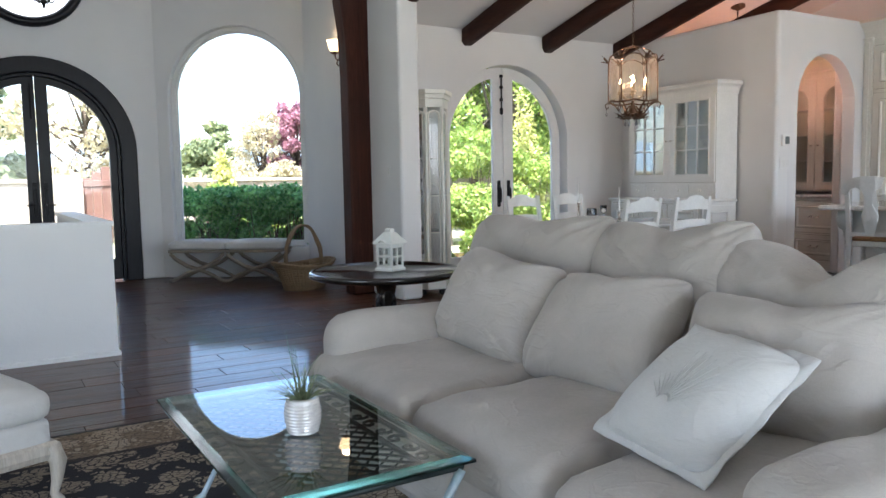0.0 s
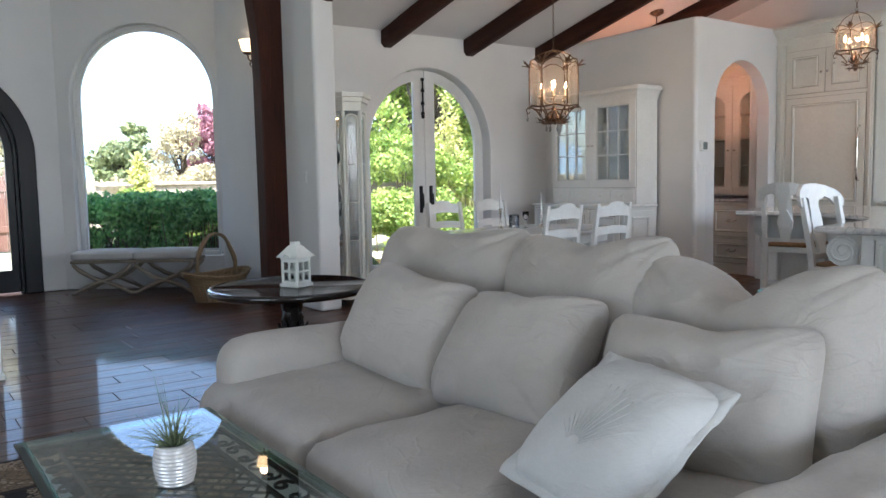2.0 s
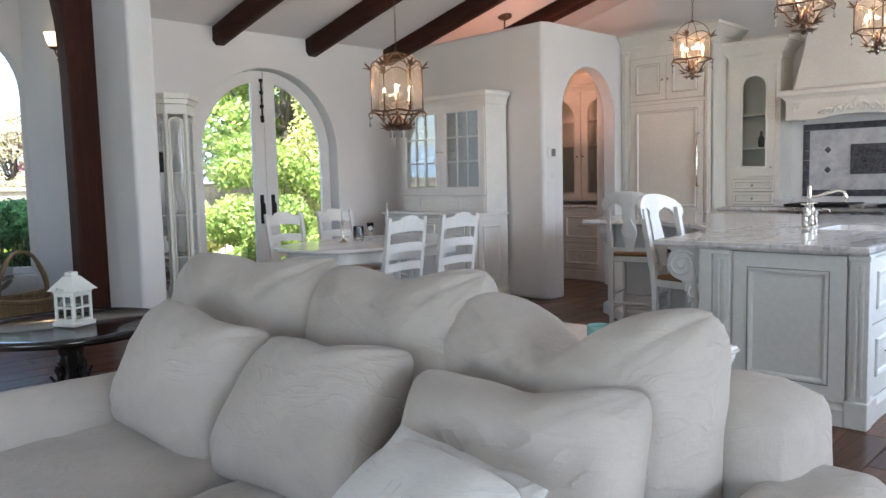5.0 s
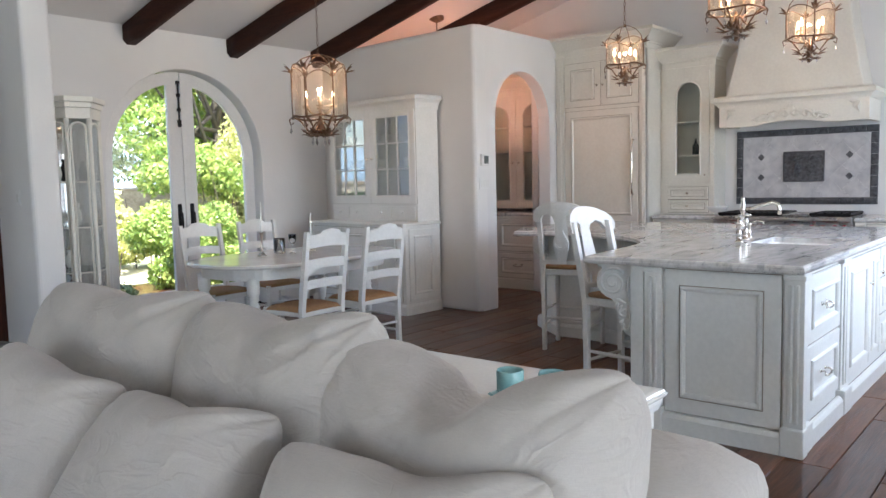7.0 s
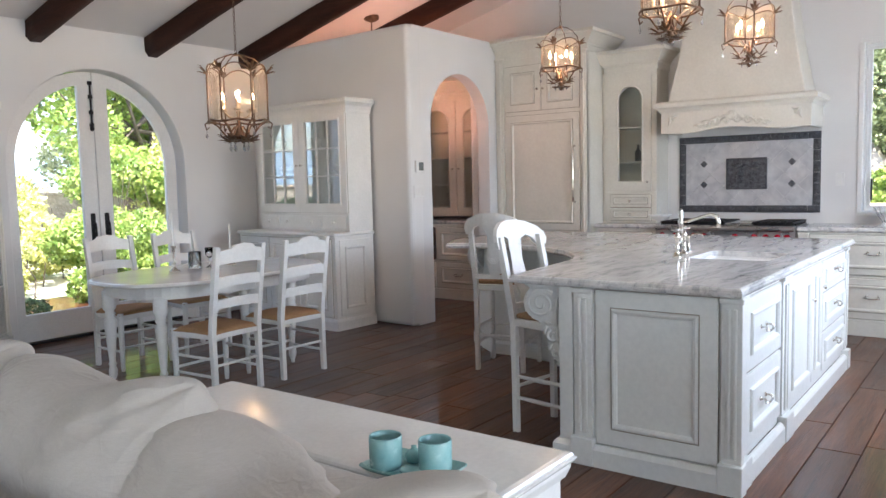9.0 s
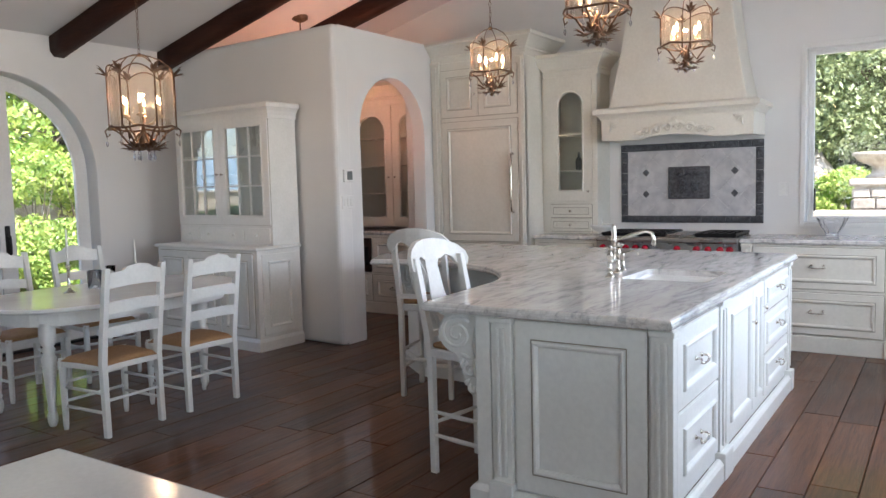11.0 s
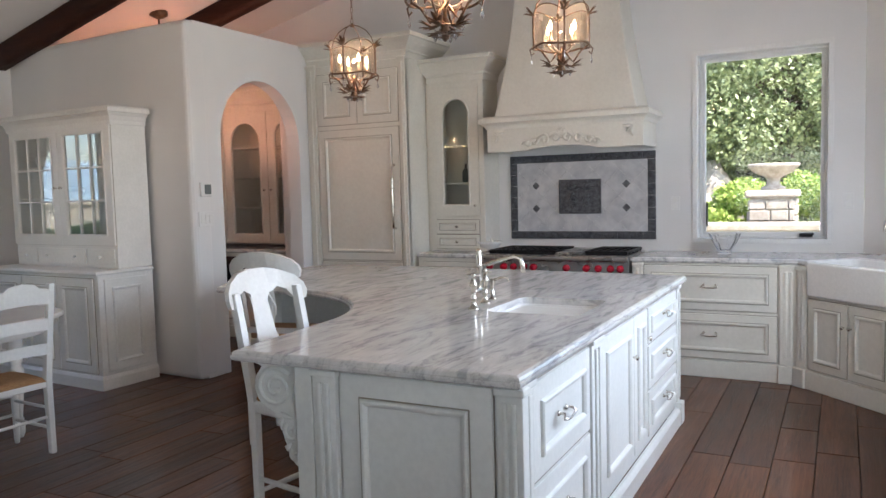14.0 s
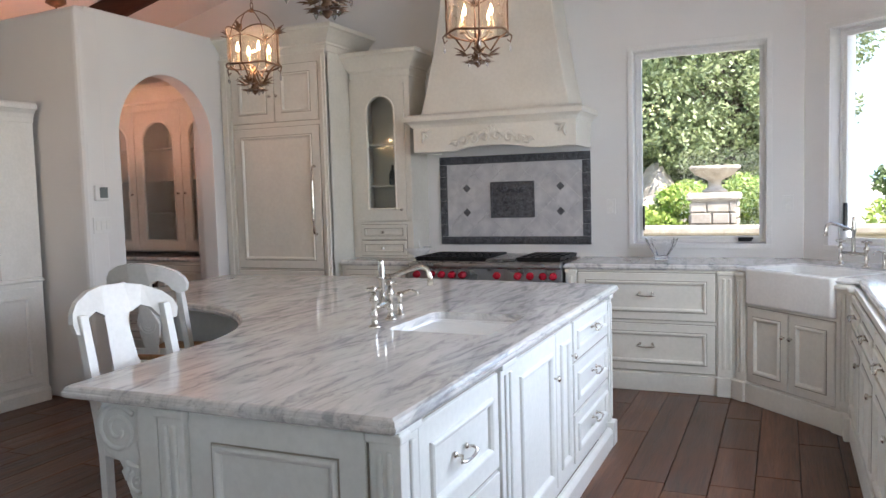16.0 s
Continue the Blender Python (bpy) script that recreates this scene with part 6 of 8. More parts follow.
chandelier((6.70, 1.90, 2.07), 1.0, 25, 4, "bronze leaf lantern chandelier with lit candles near the range hood", ceil_z(1.9))
chandelier((5.37, 1.94, 2.06), 1.0, 0, 4, "bronze leaf lantern chandelier with crystals over the island sink", ceil_z(1.94))
chandelier((5.43, 5.50, 1.72), 1.45, 18, 6, "large bronze lantern chandelier with lit candles over the dining table", ceil_z(5.5), 6)

# ---- dining ----


def ladder_chair():
    ch = thing("dining_chair", (0, 0, 0), 0, "white ladder-back dining chair with a woven rush seat", "chair", "dining chairs")
    for s in (-1, 1):
        bm = bmesh.new()
        prism(bm, [(-0.20, 0.0), (-0.165, 0.0), (-0.155, 0.45), (-0.175, 0.60), (-0.245, 1.02), (-0.28, 1.02), (-0.215, 0.60), (-0.195, 0.45)], "x", s * 0.195 - 0.018, s * 0.195 + 0.018, 0.005)
        part("back_leg", bm, M_WHITE, ch)
        bm = bmesh.new()
        lathe(bm, [(0.013, 0), (0.017, 0.03), (0.02, 0.20), (0.022, 0.33), (0.022, 0.45)], (s * 0.215, 0.20, 0), 10)
        part("front_leg", bm, M_WHITE, ch, "", True)
        for z in (0.15, 0.27):
            bm = bmesh.new()
            tube(bm, [(s * 0.20, -0.175, z), (s * 0.21, 0.20, z)], 0.010, 7)
            part("stretcher", bm, M_WHITE, ch, "", True)
    for y, z in ((0.20, 0.18), (0.20, 0.30), (-0.175, 0.22)):
        bm = bmesh.new()
        tube(bm, [(-0.20, y, z), (0.20, y, z)], 0.010, 7)
        part("stretcher", bm, M_WHITE, ch, "", True)

    def slat(z0, z1, top):
        bm = bmesh.new()
        n = 14
        back, front = [], []
        for i in range(n + 1):
            u = -0.18 + 0.36 * i / n
            f = 2 * i / n - 1
            if top:
                zt = z1 + 0.03 * (1 - abs(f)) + (0.018 if abs(f) < 0.55 else 0)
            else:
                zt = z1 + 0.012 * (1 - f * f)
            zb = z0 + 0.014 * (1 - f * f)
            by = -0.035 * (1 - f * f)
            yy = -0.20 - 0.165 * ((z0 + z1) / 2 - 0.6)
            back.append((bm.verts.new((u, yy + by - 0.009, zb)), bm.verts.new((u, yy + by - 0.014, zt))))
            front.append((bm.verts.new((u, yy + by + 0.007, zb)), bm.verts.new((u, yy + by + 0.002, zt))))
        for i in range(n):
            bm.faces.new((back[i][0], back[i + 1][0], back[i + 1][1], back[i][1]))
            bm.faces.new((front[i][0], front[i][1], front[i + 1][1], front[i + 1][0]))
            bm.faces.new((back[i][1], back[i + 1][1], front[i + 1][1], front[i][1]))
            bm.faces.new((back[i][0], front[i][0], front[i + 1][0], back[i + 1][0]))
        part("back_slat", bm, M_WHITE, ch)
    slat(0.90, 0.99, True)
    slat(0.745, 0.815, False)
    slat(0.60, 0.665, False)
    bm = bmesh.new()
    prism(bm, [(-0.20, -0.19), (0.20, -0.19), (0.235, 0.22), (-0.235, 0.22)], "z", 0.40, 0.438, 0.006)
    part("seat_rail", bm, M_WHITE, ch)
    bm = bmesh.new()
    n = 10
    g = [[None] * (n + 1) for _ in range(n + 1)]
    for i in range(n + 1):
        for j in range(n + 1):
            u, v = 2 * i / n - 1, 2 * j / n - 1
            w = 0.205 + 0.03 * (v + 1) / 2
            rim = max(abs(u), abs(v))
            z = 0.470 - 0.012 * (1 - abs(abs(u) - abs(v))) * (1 - rim * 0.3) - (0.022 if rim > 0.99 else 0)
            g[i][j] = bm.verts.new((u * w, 0.013 + v * 0.205, z))
    for i in range(n):
        for j in range(n):
            bm.faces.new((g[i][j], g[i + 1][j], g[i + 1][j + 1], g[i][j + 1]))
    ob = part("rush_seat", bm, M_RUSH, ch, "woven tan rush seat", True)
    md = ob.modifiers.new("thick", "SOLIDIFY")
    md.thickness = 0.022
    return ch


chair = ladder_chair()
chair.matrix_world = pose(4.675, 4.885, 0, 0, 0, 2)
for x, y, r in ((5.285, 4.875, -2), (4.81, 6.19, 181), (5.42, 6.21, 178)):
    copy_thing(chair, pose(x, y, 0, 0, 0, r))

tb = thing("dining_table", (5.13, 5.52, 0), 0, "glossy white oval dining table with turned legs", "table")
M_GLOSSW = surf("glossy_white_paint", (0.72, 0.715, 0.69), (0.78, 0.775, 0.75), 4, 0.12, 0.02)


def superellipse(a, b, p=2.7, n=48):
    return [(a * math.copysign(abs(math.cos(t)) ** (2 / p), math.cos(t)), b * math.copysign(abs(math.sin(t)) ** (2 / p), math.sin(t))) for t in [2 * math.pi * k / n for k in range(n)]]


bm = bmesh.new()
slab(bm, superellipse(0.92, 0.60), 0.735, 0.765)
part("tabletop", bm, M_GLOSSW, tb)
bm = bmesh.new()
prism(bm, superellipse(0.80, 0.47, 3.2), "z", 0.64, 0.7345, 0.004)
part("apron", bm, M_WHITE, tb)
for x, y in ((-0.68, -0.30), (-0.70, 0.32), (0.46, -0.36), (0.54, 0.32)):
    bm = bmesh.new()
    lathe(bm, [(0.018, 0), (0.03, 0.03), (0.032, 0.07), (0.022, 0.10), (0.03, 0.115), (0.022, 0.13), (0.03, 0.22), (0.042, 0.38), (0.046, 0.44), (0.03, 0.47), (0.044, 0.49), (0.03, 0.51), (0.046, 0.53), (0.05, 0.55), (0.05, 0.66)], (x, y, 0), 16)
    part("leg", bm, M_WHITE, tb, "", True)


def candlestick(at, h, label):
    cs = thing("candlestick", at, 0, label, "candlestick", "candlesticks on the table")
    bm = bmesh.new()
    lathe(bm, [(0.042, 0), (0.045, 0.006), (0.03, 0.014), (0.012, 0.03), (0.009, 0.05), (0.016, 0.06), (0.009, 0.075), (0.008, h * 0.75), (0.015, h * 0.8), (0.009, h * 0.86), (0.018, h * 0.95), (0.02, h)], (0, 0, 0), 16)
    part("stem", bm, M_NICKEL, cs, "", True)
    bm = bmesh.new()
    lathe(bm, [(0.0105, h), (0.010, h + 0.03), (0.006, h + 0.24), (0.001, h + 0.255)], (0, 0, 0), 10)
    part("candle", bm, M_CHINA, cs, "white taper candle", True)


candlestick((4.87, 5.65, 0.766), 0.20, "tall silver candlestick with a white taper candle")
candlestick((5.41, 5.66, 0.766), 0.085, "short silver candlestick with a white taper candle")
bm = bmesh.new()
lathe(bm, [(0.045, 0.0), (0.05, 0.004), (0.05, 0.13), (0.046, 0.13), (0.044, 0.01)], (0, 0, 0), 24)
b = part("glass_vase", bm, M_CRYSTAL, None, "", True)
b.location = (5.12, 5.74, 0.766)
tagged(b, "clear straight glass vase on the dining table", "vase")
bm = bmesh.new()
lathe(bm, [(0.028, 0.0), (0.03, 0.003), (0.006, 0.012), (0.006, 0.07), (0.03, 0.10), (0.034, 0.16), (0.032, 0.16), (0.028, 0.102), (0.003, 0.076)], (0, 0, 0), 20)
b = part("wine_glass", bm, M_CRYSTAL, None, "", True)
b.location = (5.20, 5.66, 0.766)
tagged(b, "clear stemmed glass on the dining table", "glass")

# ---- hutch ----
hu = Cab("china_hutch", (6.69, 7.125, 0), -93, "white two-part china hutch with glazed doors", "hutch", M_WHITE)
W, DB = 1.485, 0.515
hu.add("base_body", bx(0, 0, 0.10, W, DB, 0.905, bev=0.004))
bm = bmesh.new()
extrude_profile(bm, [(0.0, 0.0), (0.018, 0.0), (0.018, 0.085), (0.006, 0.11), (0.0, 0.11)], [(0, DB), (0, 0), (W, 0), (W, DB)])
box(bm, 0.005, 0.005, 0.0, W - 0.005, DB - 0.005, 0.1)
hu.add("plinth", bm)
bm = bmesh.new()
slab(bm, [(-0.025, -0.03), (W + 0.025, -0.03), (W + 0.025, DB), (-0.025, DB)], 0.906, 0.938)
hu.add("counter", bm)
for u in (0.04, 0.51, 0.98):
    hu.front("cabinet_door", u, u + 0.455, 0.13, 0.88, 0.07)
bm = bmesh.new()
panel(bm, -0.45, -0.05, 0.14, 0.87, 0.065, y=-0.01, m=Matrix.Translation((W, 0, 0)) @ Matrix.Rotation(radians(90), 4, "Z") @ Matrix.Translation((0.50, 0, 0)))
hu.add("side_panel", bm)
T0, T1, SET = 0.13, 1.485, 0.195


def shift(bm, dy=SET):
    bmesh.ops.translate(bm, vec=(0, dy, 0), verts=bm.verts)
    return bm


for a in ((T0, 0.0, 0.94, T0 + 0.02, 0.32, 2.10), (T1 - 0.02, 0.0, 0.94, T1, 0.32, 2.10), (T0 + .02, 0.0, 2.07, T1 - .02, 0.32, 2.10), (T0 + .02, 0.30, 0.94, T1 - .02, 0.32, 2.07), (T0 + .02, 0.021, 1.10, T1 - .02, 0.30, 1.12), (T0 + .02, 0.021, 0.94, T1 - .02, 0.30, 0.96)):
    hu.add("case_panel", shift(bx(*a)))
hu.add("drawer_rail", shift(bx(T0 + .0205, 0.001, 0.941, T1 - .0205, 0.020, 1.135)))
for z in (1.50, 1.77):
    hu.add("shelf", shift(bx(T0 + .02, 0.03, z, T1 - .02, 0.29, z + 0.015)))
for u0, u1, knobs in ((T0 + 0.03, 0.425, (0.29, )), (0.445, 1.095, (0.58, 0.96)), (1.115, T1 - 0.03, (1.285, ))):
    d = hu.add("small_drawer", shift(bx(u0, -0.010, 0.968, u1, 0.0005, 1.098, bev=0.004)))
    for kx in knobs:
        bm = bmesh.new()
        knob_bm(bm, kx, 1.033, -0.0105, 0.015)
        hu.add("knob", shift(bm), M_WHITE, "", True, d)
MID = (T0 + T1) / 2
for u0, u1, kx in ((T0 + 0.005, MID - 0.002, MID - 0.035), (MID + 0.002, T1 - 0.005, MID + 0.035)):
    d = hu.glass_door(u0, u1, 1.125, 2.115, 0.092, False, (2, 2), (kx, 1.60))
    d.location.y += SET
    # dark ring that puts the shade round the glazed door into colour
    bm = bmesh.new()
    glaze(bm, u0, u1, 1.125, 2.115, -0.004, 0.003)
    hu.add("shadow_line", shift(bm), M_GLAZE_SHADE, "", False, d).location.y -= SET
bm = bmesh.new()
extrude_profile(bm, [(0.0, 2.085), (0.024, 2.085), (0.026, 2.115), (0.04, 2.15), (0.065, 2.175), (0.08, 2.18), (0.08, 2.21), (0.065, 2.225), (0.0, 2.225)], [(T0, SET + 0.31), (T0, SET), (T1, SET), (T1, SET + 0.31)])
box(bm, T0, SET + 0.001, 2.10, T1, SET + 0.31, 2.22)
hu.add("cornice", bm)
random.seed(4)
for z in (1.121, 1.516, 1.786):
    for q in range(3):
        bm = bmesh.new()
        r = random.uniform(0.05, 0.085)
        lathe(bm, [(r * 0.5, 0.0), (r * 0.6, 0.005), (r, 0.05), (r * 1.02, 0.09), (r * 0.95, 0.09), (r * 0.5, 0.012)], (0, 0, 0), 16)
        b = part("china_bowl", bm, M_CHINA, None, "", True)
        b.matrix_world = hu.ob.matrix_world @ Matrix.Translation((T0 + 0.22 + 0.44 * q + random.uniform(-0.06, 0.06), SET + 0.17, z))
        tagged(b, "white china bowl on a hutch shelf", "bowl", "china in the hutch")

# ---- curio cabinet ----
cu = thing("curio_cabinet", (3.99, 7.12, 0), 0, "tall white faceted curio cabinet with glass sides", "cabinet")
PLAN = [(-0.20, 0.42), (-0.20, -0.14), (-0.13, -0.30), (0.06, -0.33), (0.25, -0.12), (0.25, 0.42)]


def grow(pl, g):
    return [(x * (1 + g / 0.25), y * (1 + g / 0.35)) for x, y in pl]


for nm, z0, z1, g in (("base", 0.07, 0.22, 0.0), ("base_moulding", 0.22, 0.245, 0.012), ("top_rail", 1.94, 2.03, 0.0), ("cornice", 2.03, 2.075, 0.02), ("cornice_cap", 2.075, 2.12, 0.045)):
    bm = bmesh.new()
    prism(bm, grow(PLAN, g), "z", z0, z1 - 0.001, 0.004)
    part(nm, bm, M_CAB, cu)
for k in range(1, 5):
    x, y = PLAN[k]
    bm = bmesh.new()
    lathe(bm, [(0.022, 0.245), (0.022, 0.32), (0.015, 0.34), (0.018, 1.1), (0.015, 1.85), (0.022, 1.87), (0.022, 1.94)], (x * 0.93, y * 0.95, 0), 8)
    part("corner_post", bm, M_CAB, cu, "", True)
for k in range(0, 5):
    a, b = Vector(PLAN[k]) * 0.93, Vector(PLAN[k + 1]) * 0.93
    bm = bmesh.new()
    v = [bm.verts.new((p.x, p.y, z)) for p, z in ((a, 0.25), (b, 0.25), (b, 1.94), (a, 1.94))]
    bm.faces.new(v)
    g = part("glass_side", bm, M_CABGLASS, cu)
    g.visible_shadow = False
    if k in (1, 2, 3):
        d = (b - a).normalized()
        bm = bmesh.new()
        w = (b - a).length
        pts = [(0.03, 0.28)] + arch_pts(0.03, w - 0.03, 1.86, 10, 0.05) + [(w - 0.03, 0.28)]
        tube(bm, [(a.x + d.x * u, a.y + d.y * u, z) for u, z in pts], 0.011, 6, True)
        for z in (0.66, 1.04, 1.42):
            tube(bm, [(a.x + d.x * 0.03, a.y + d.y * 0.03, z), (a.x + d.x * (w - 0.03), a.y + d.y * (w - 0.03), z)], 0.006, 5)
        part("door_frame", bm, M_CAB, cu, "", True)
bm = bmesh.new()
prism(bm, [(-0.19, 0.40), (0.24, 0.40), (0.24, 0.415), (-0.19, 0.415)], "z", 0.25, 1.94)
part("mirror_back", bm, surf("mirror", (0.80, 0.82, 0.82), (0.84, 0.86, 0.86), 3, 0.03, 0.0, metal=1.0, rough_var=0.01), cu, "mirrored back")
for z in (0.66, 1.04, 1.42):
    bm = bmesh.new()
    prism(bm, grow(PLAN, -0.025), "z", z, z + 0.008)
    part("glass_shelf", bm, M_CABGLASS, cu, "clear glass shelf")
for x, y in ((-0.14, -0.2), (0.06, -0.26), (0.18, -0.08), (-0.15, 0.35), (0.2, 0.35)):
    bm = bmesh.new()
    lathe(bm, [(0.02, 0.0), (0.036, 0.02), (0.036, 0.045), (0.024, 0.07)], (x, y, 0), 12)
    part("bun_foot", bm, M_BLACK, cu, "dark bun foot", True)
random.seed(12)
for z in (0.25, 0.669, 1.049, 1.429):
    for q in range(2):
        bm = bmesh.new()
        r, h = random.uniform(0.025, 0.045), random.uniform(0.10, 0.20)
        lathe(bm, [(r * 0.6, 0), (r, h * 0.3), (r * 0.8, h * 0.6), (r * 0.35, h * 0.8), (r * 0.5, h)], (0, 0, 0), 12)
        b = part("figurine_vase", bm, random.choice((M_BLACK, M_STEEL, M_CHINA)), None, "", True)
        b.location = (3.99 + random.uniform(-0.08, 0.12), 7.12 + random.uniform(-0.12, 0.2), z)
        tagged(b, "small ornamental vase in the curio cabinet", "vase", "ornaments in the curio cabinet")

# ---- counter stools ----


def bar_stool():
    st = thing("counter_stool", (0, 0, 0), 0, "cream counter stool with a vase-splat back and woven rush seat", "stool", "counter stools")
    for s in (-1, 1):
        bm = bmesh.new()
        prism(bm, [(-0.20, 0.0), (-0.165, 0.0), (-0.17, 0.60), (-0.185, 0.72), (-0.235, 0.95), (-0.265, 1.09), (-0.30, 1.09), (-0.275, 0.95), (-0.225, 0.72), (-0.205, 0.60)], "x", s * 0.185 - 0.017, s * 0.185 + 0.017, 0.005)
        part("back_leg", bm, M_WHITE, st)
        bm = bmesh.new()
        lathe(bm, [(0.016, 0), (0.022, 0.02), (0.018, 0.06), (0.024, 0.08), (0.018, 0.10), (0.022, 0.35), (0.026, 0.5), (0.02, 0.53), (0.026, 0.55), (0.026, 0.64)], (s * 0.20, 0.19, 0), 12)
        part("front_leg", bm, M_WHITE, st, "", True)
        for z in (0.20, 0.32):
            bm = bmesh.new()
            tube(bm, [(s * 0.19, -0.175, z), (s * 0.20, 0.0, z), (s * 0.20, 0.19, z)], [0.009, 0.013, 0.009], 8)
            part("stretcher", bm, M_WHITE, st, "", True)
    for y, z in ((0.19, 0.16), (0.19, 0.28), (-0.18, 0.26)):
        bm = bmesh.new()
        tube(bm, [(-0.19, y, z), (0, y, z), (0.19, y, z)], [0.009, 0.013, 0.009], 8)
        part("stretcher", bm, M_WHITE, st, "", True)
    bm = bmesh.new()
    prism(bm, [(-0.20, -0.19), (0.20, -0.19), (0.225, 0.21), (-0.225, 0.21)], "z", 0.60, 0.645, 0.006)
    part("seat_rail", bm, M_WHITE, st)
    bm = bmesh.new()
    prism(bm, [(-0.19, -0.17), (0.19, -0.17), (0.215, 0.215), (-0.215, 0.215)], "z", 0.645, 0.675, 0.012)
    part("rush_seat", bm, M_RUSH, st, "woven tan rush seat", True)

    def bent(outline, t=0.022):
        """A flat outline (x, z) bent to the back's rake and its curve."""
        bm = bmesh.new()
        prism(bm, outline, "y", -t / 2, t / 2)
        bmesh.ops.triangulate(bm, faces=[f for f in bm.faces if len(f.verts) > 4])
        for v in bm.verts:
            v.co.y += -0.205 - 0.235 * max(0, v.co.z - 0.72) - 0.05 * (1 - (v.co.x / 0.21) ** 2)
        return bm
    top = [(-0.225, 1.03), (-0.235, 1.065), (-0.225, 1.10), (-0.19, 1.135), (-0.12, 1.165), (-0.05, 1.178), (0.05, 1.178), (0.12, 1.165), (0.19, 1.135), (0.225, 1.10), (0.235, 1.065), (0.225, 1.03), (0.195, 1.02), (0.165, 1.04), (0.14, 1.075), (0.10, 1.09), (0.06, 1.07), (-0.06, 1.07), (-0.10, 1.09), (-0.14, 1.075), (-0.165, 1.04), (-0.195, 1.02)]
    part("top_rail", bent(top, 0.026), M_WHITE, st)
    part("splat", bent([(-0.058, 1.075), (0.058, 1.075), (0.038, 1.04), (0.024, 0.99), (0.026, 0.95), (0.05, 0.90), (0.066, 0.86), (0.058, 0.81), (0.034, 0.77), (0.032, 0.70), (-0.032, 0.70), (-0.034, 0.77), (-0.058, 0.81), (-0.066, 0.86), (-0.05, 0.90), (-0.026, 0.95), (-0.024, 0.99), (-0.038, 1.04)], 0.016), M_WHITE, st)
    bm = bmesh.new()
    for r in (0.045, 0.03, 0.016):
        tube(bm, [(r * math.cos(a), -0.285 - 0.008, 0.855 + r * math.sin(a)) for a in [2 * math.pi * q / 16 for q in range(16)]], 0.004, 5, True)
    part("carved_rings", bm, M_WHITE, st)
    part("lower_rail", bent([(-0.18, 0.69), (0.18, 0.69), (0.18, 0.72), (-0.18, 0.72)], 0.02), M_WHITE, st)
    return st


stool = bar_stool()
stool.scale = (0.95, 1, 1)
stool.location, stool.rotation_euler = (5.145, 2.475, 0), (0, 0, radians(172))
copy_thing(stool, pose(6.29, 3.535, 0, 0, 0, -77))

# ---- pantry behind the arch ----
M_WINE = wood_mat("dark_drawer_wood", (0.02, 0.008, 0.006), (0.06, 0.025, 0.018), 0, 0.3, 14)
c = Cab("pantry_upper_cabinet", (9.0, 7.37, 0), -90, "cream pantry cabinets with arched glass doors", "cabinet")
W = 2.0
c.hollow(0, W, 0.35, 0.98, 2.38, shelves=(1.35, 1.68, 2.0), back=M_CAB)
for u0, u1, kx in ((0.004, 0.266, 0.05), (0.274, 0.866, 0.825), (0.874, 1.466, 1.425), (1.474, 1.996, 1.515)):
    c.glass_door(u0, u1, 0.99, 2.36, 0.105 if u1 - u0 > 0.4 else 0.06, True, pull=(kx, 1.55))
c.crown(W, 0.35, 2.38, 2.62, 0.13, left=False, right=False)
c = Cab("pantry_base_cabinet", (8.75, 7.37, 0), -90, "cream pantry base cabinet with a dark wine drawer", "cabinet")
c.add("body", bx(0, 0, 0.12, W, 0.60, 0.898, bev=0.003))
c.add("plinth", bx(0, -0.012, 0, W, 0.6, 0.119, bev=0.004))
for k in range(3):
    u = 0.02 + 0.66 * k
    c.front("drawer", u, u + 0.63, 0.14, 0.44, 0.06, (u + 0.315, 0.30), "bail")
    if k == 1:
        d = c.add("dark_drawer", bx(u, -0.03, 0.47, u + 0.63, 0.0, 0.86, bev=0.005), M_WINE, "dark appliance drawer front")
        c.add("glass_strip", bx(u + 0.02, -0.036, 0.55, u + 0.61, -0.031, 0.76, bev=0.002), M_BLACK, "black glass strip", False, d)
        c.add("badge", bx(u + 0.29, -0.034, 0.80, u + 0.34, -0.0305, 0.82), M_TRIM, "small pale badge", False, d)
    else:
        c.front("drawer", u, u + 0.63, 0.47, 0.86, 0.06, (u + 0.315, 0.67), "bail")
bm = bmesh.new()
slab(bm, [(8.72, 5.36), (9.35, 5.36), (9.35, 7.38), (8.72, 7.38)], 0.90, 0.94)
tagged(part("pantry_worktop", bm, M_MARBLE), "grey-veined marble pantry counter", "worktop")
pl = thing("pendant_lamp", (8.0, 6.32, 1.98), 0, "bronze pendant lamp hanging in the pantry", "pendant lamp")
bm = bmesh.new()
zc = ceil_z(6.32) - 1.98
lathe(bm, [(0.012, zc - 0.055), (0.05, zc - 0.04), (0.085, zc - 0.02), (0.085, zc + 0.03)], (0, 0, 0), 20)
part("canopy", bm, M_BRONZE, pl, "", True)
bm = bmesh.new()
tube(bm, [(0, 0, -0.06), (0, 0, zc - 0.05)], 0.007, 8)
part("stem", bm, M_BRONZE, pl, "", True)
# unseen bowl, added to block light downward and send it to the ceiling
bm = bmesh.new()
lathe(bm, [(0.004, -0.075), (0.06, -0.065), (0.12, -0.03), (0.16, 0.02), (0.155, 0.02), (0.115, -0.022), (0.05, -0.055), (0.004, -0.06)], (0, 0, 0), 24)
part("shade", bm, surf("amber_bowl_shade", (0.8, 0.6, 0.4), (0.9, 0.7, 0.5), 5, 0.5, 0.05), pl, "unseen amber bowl that turns the lamp's light upward", True)
bm = bmesh.new()
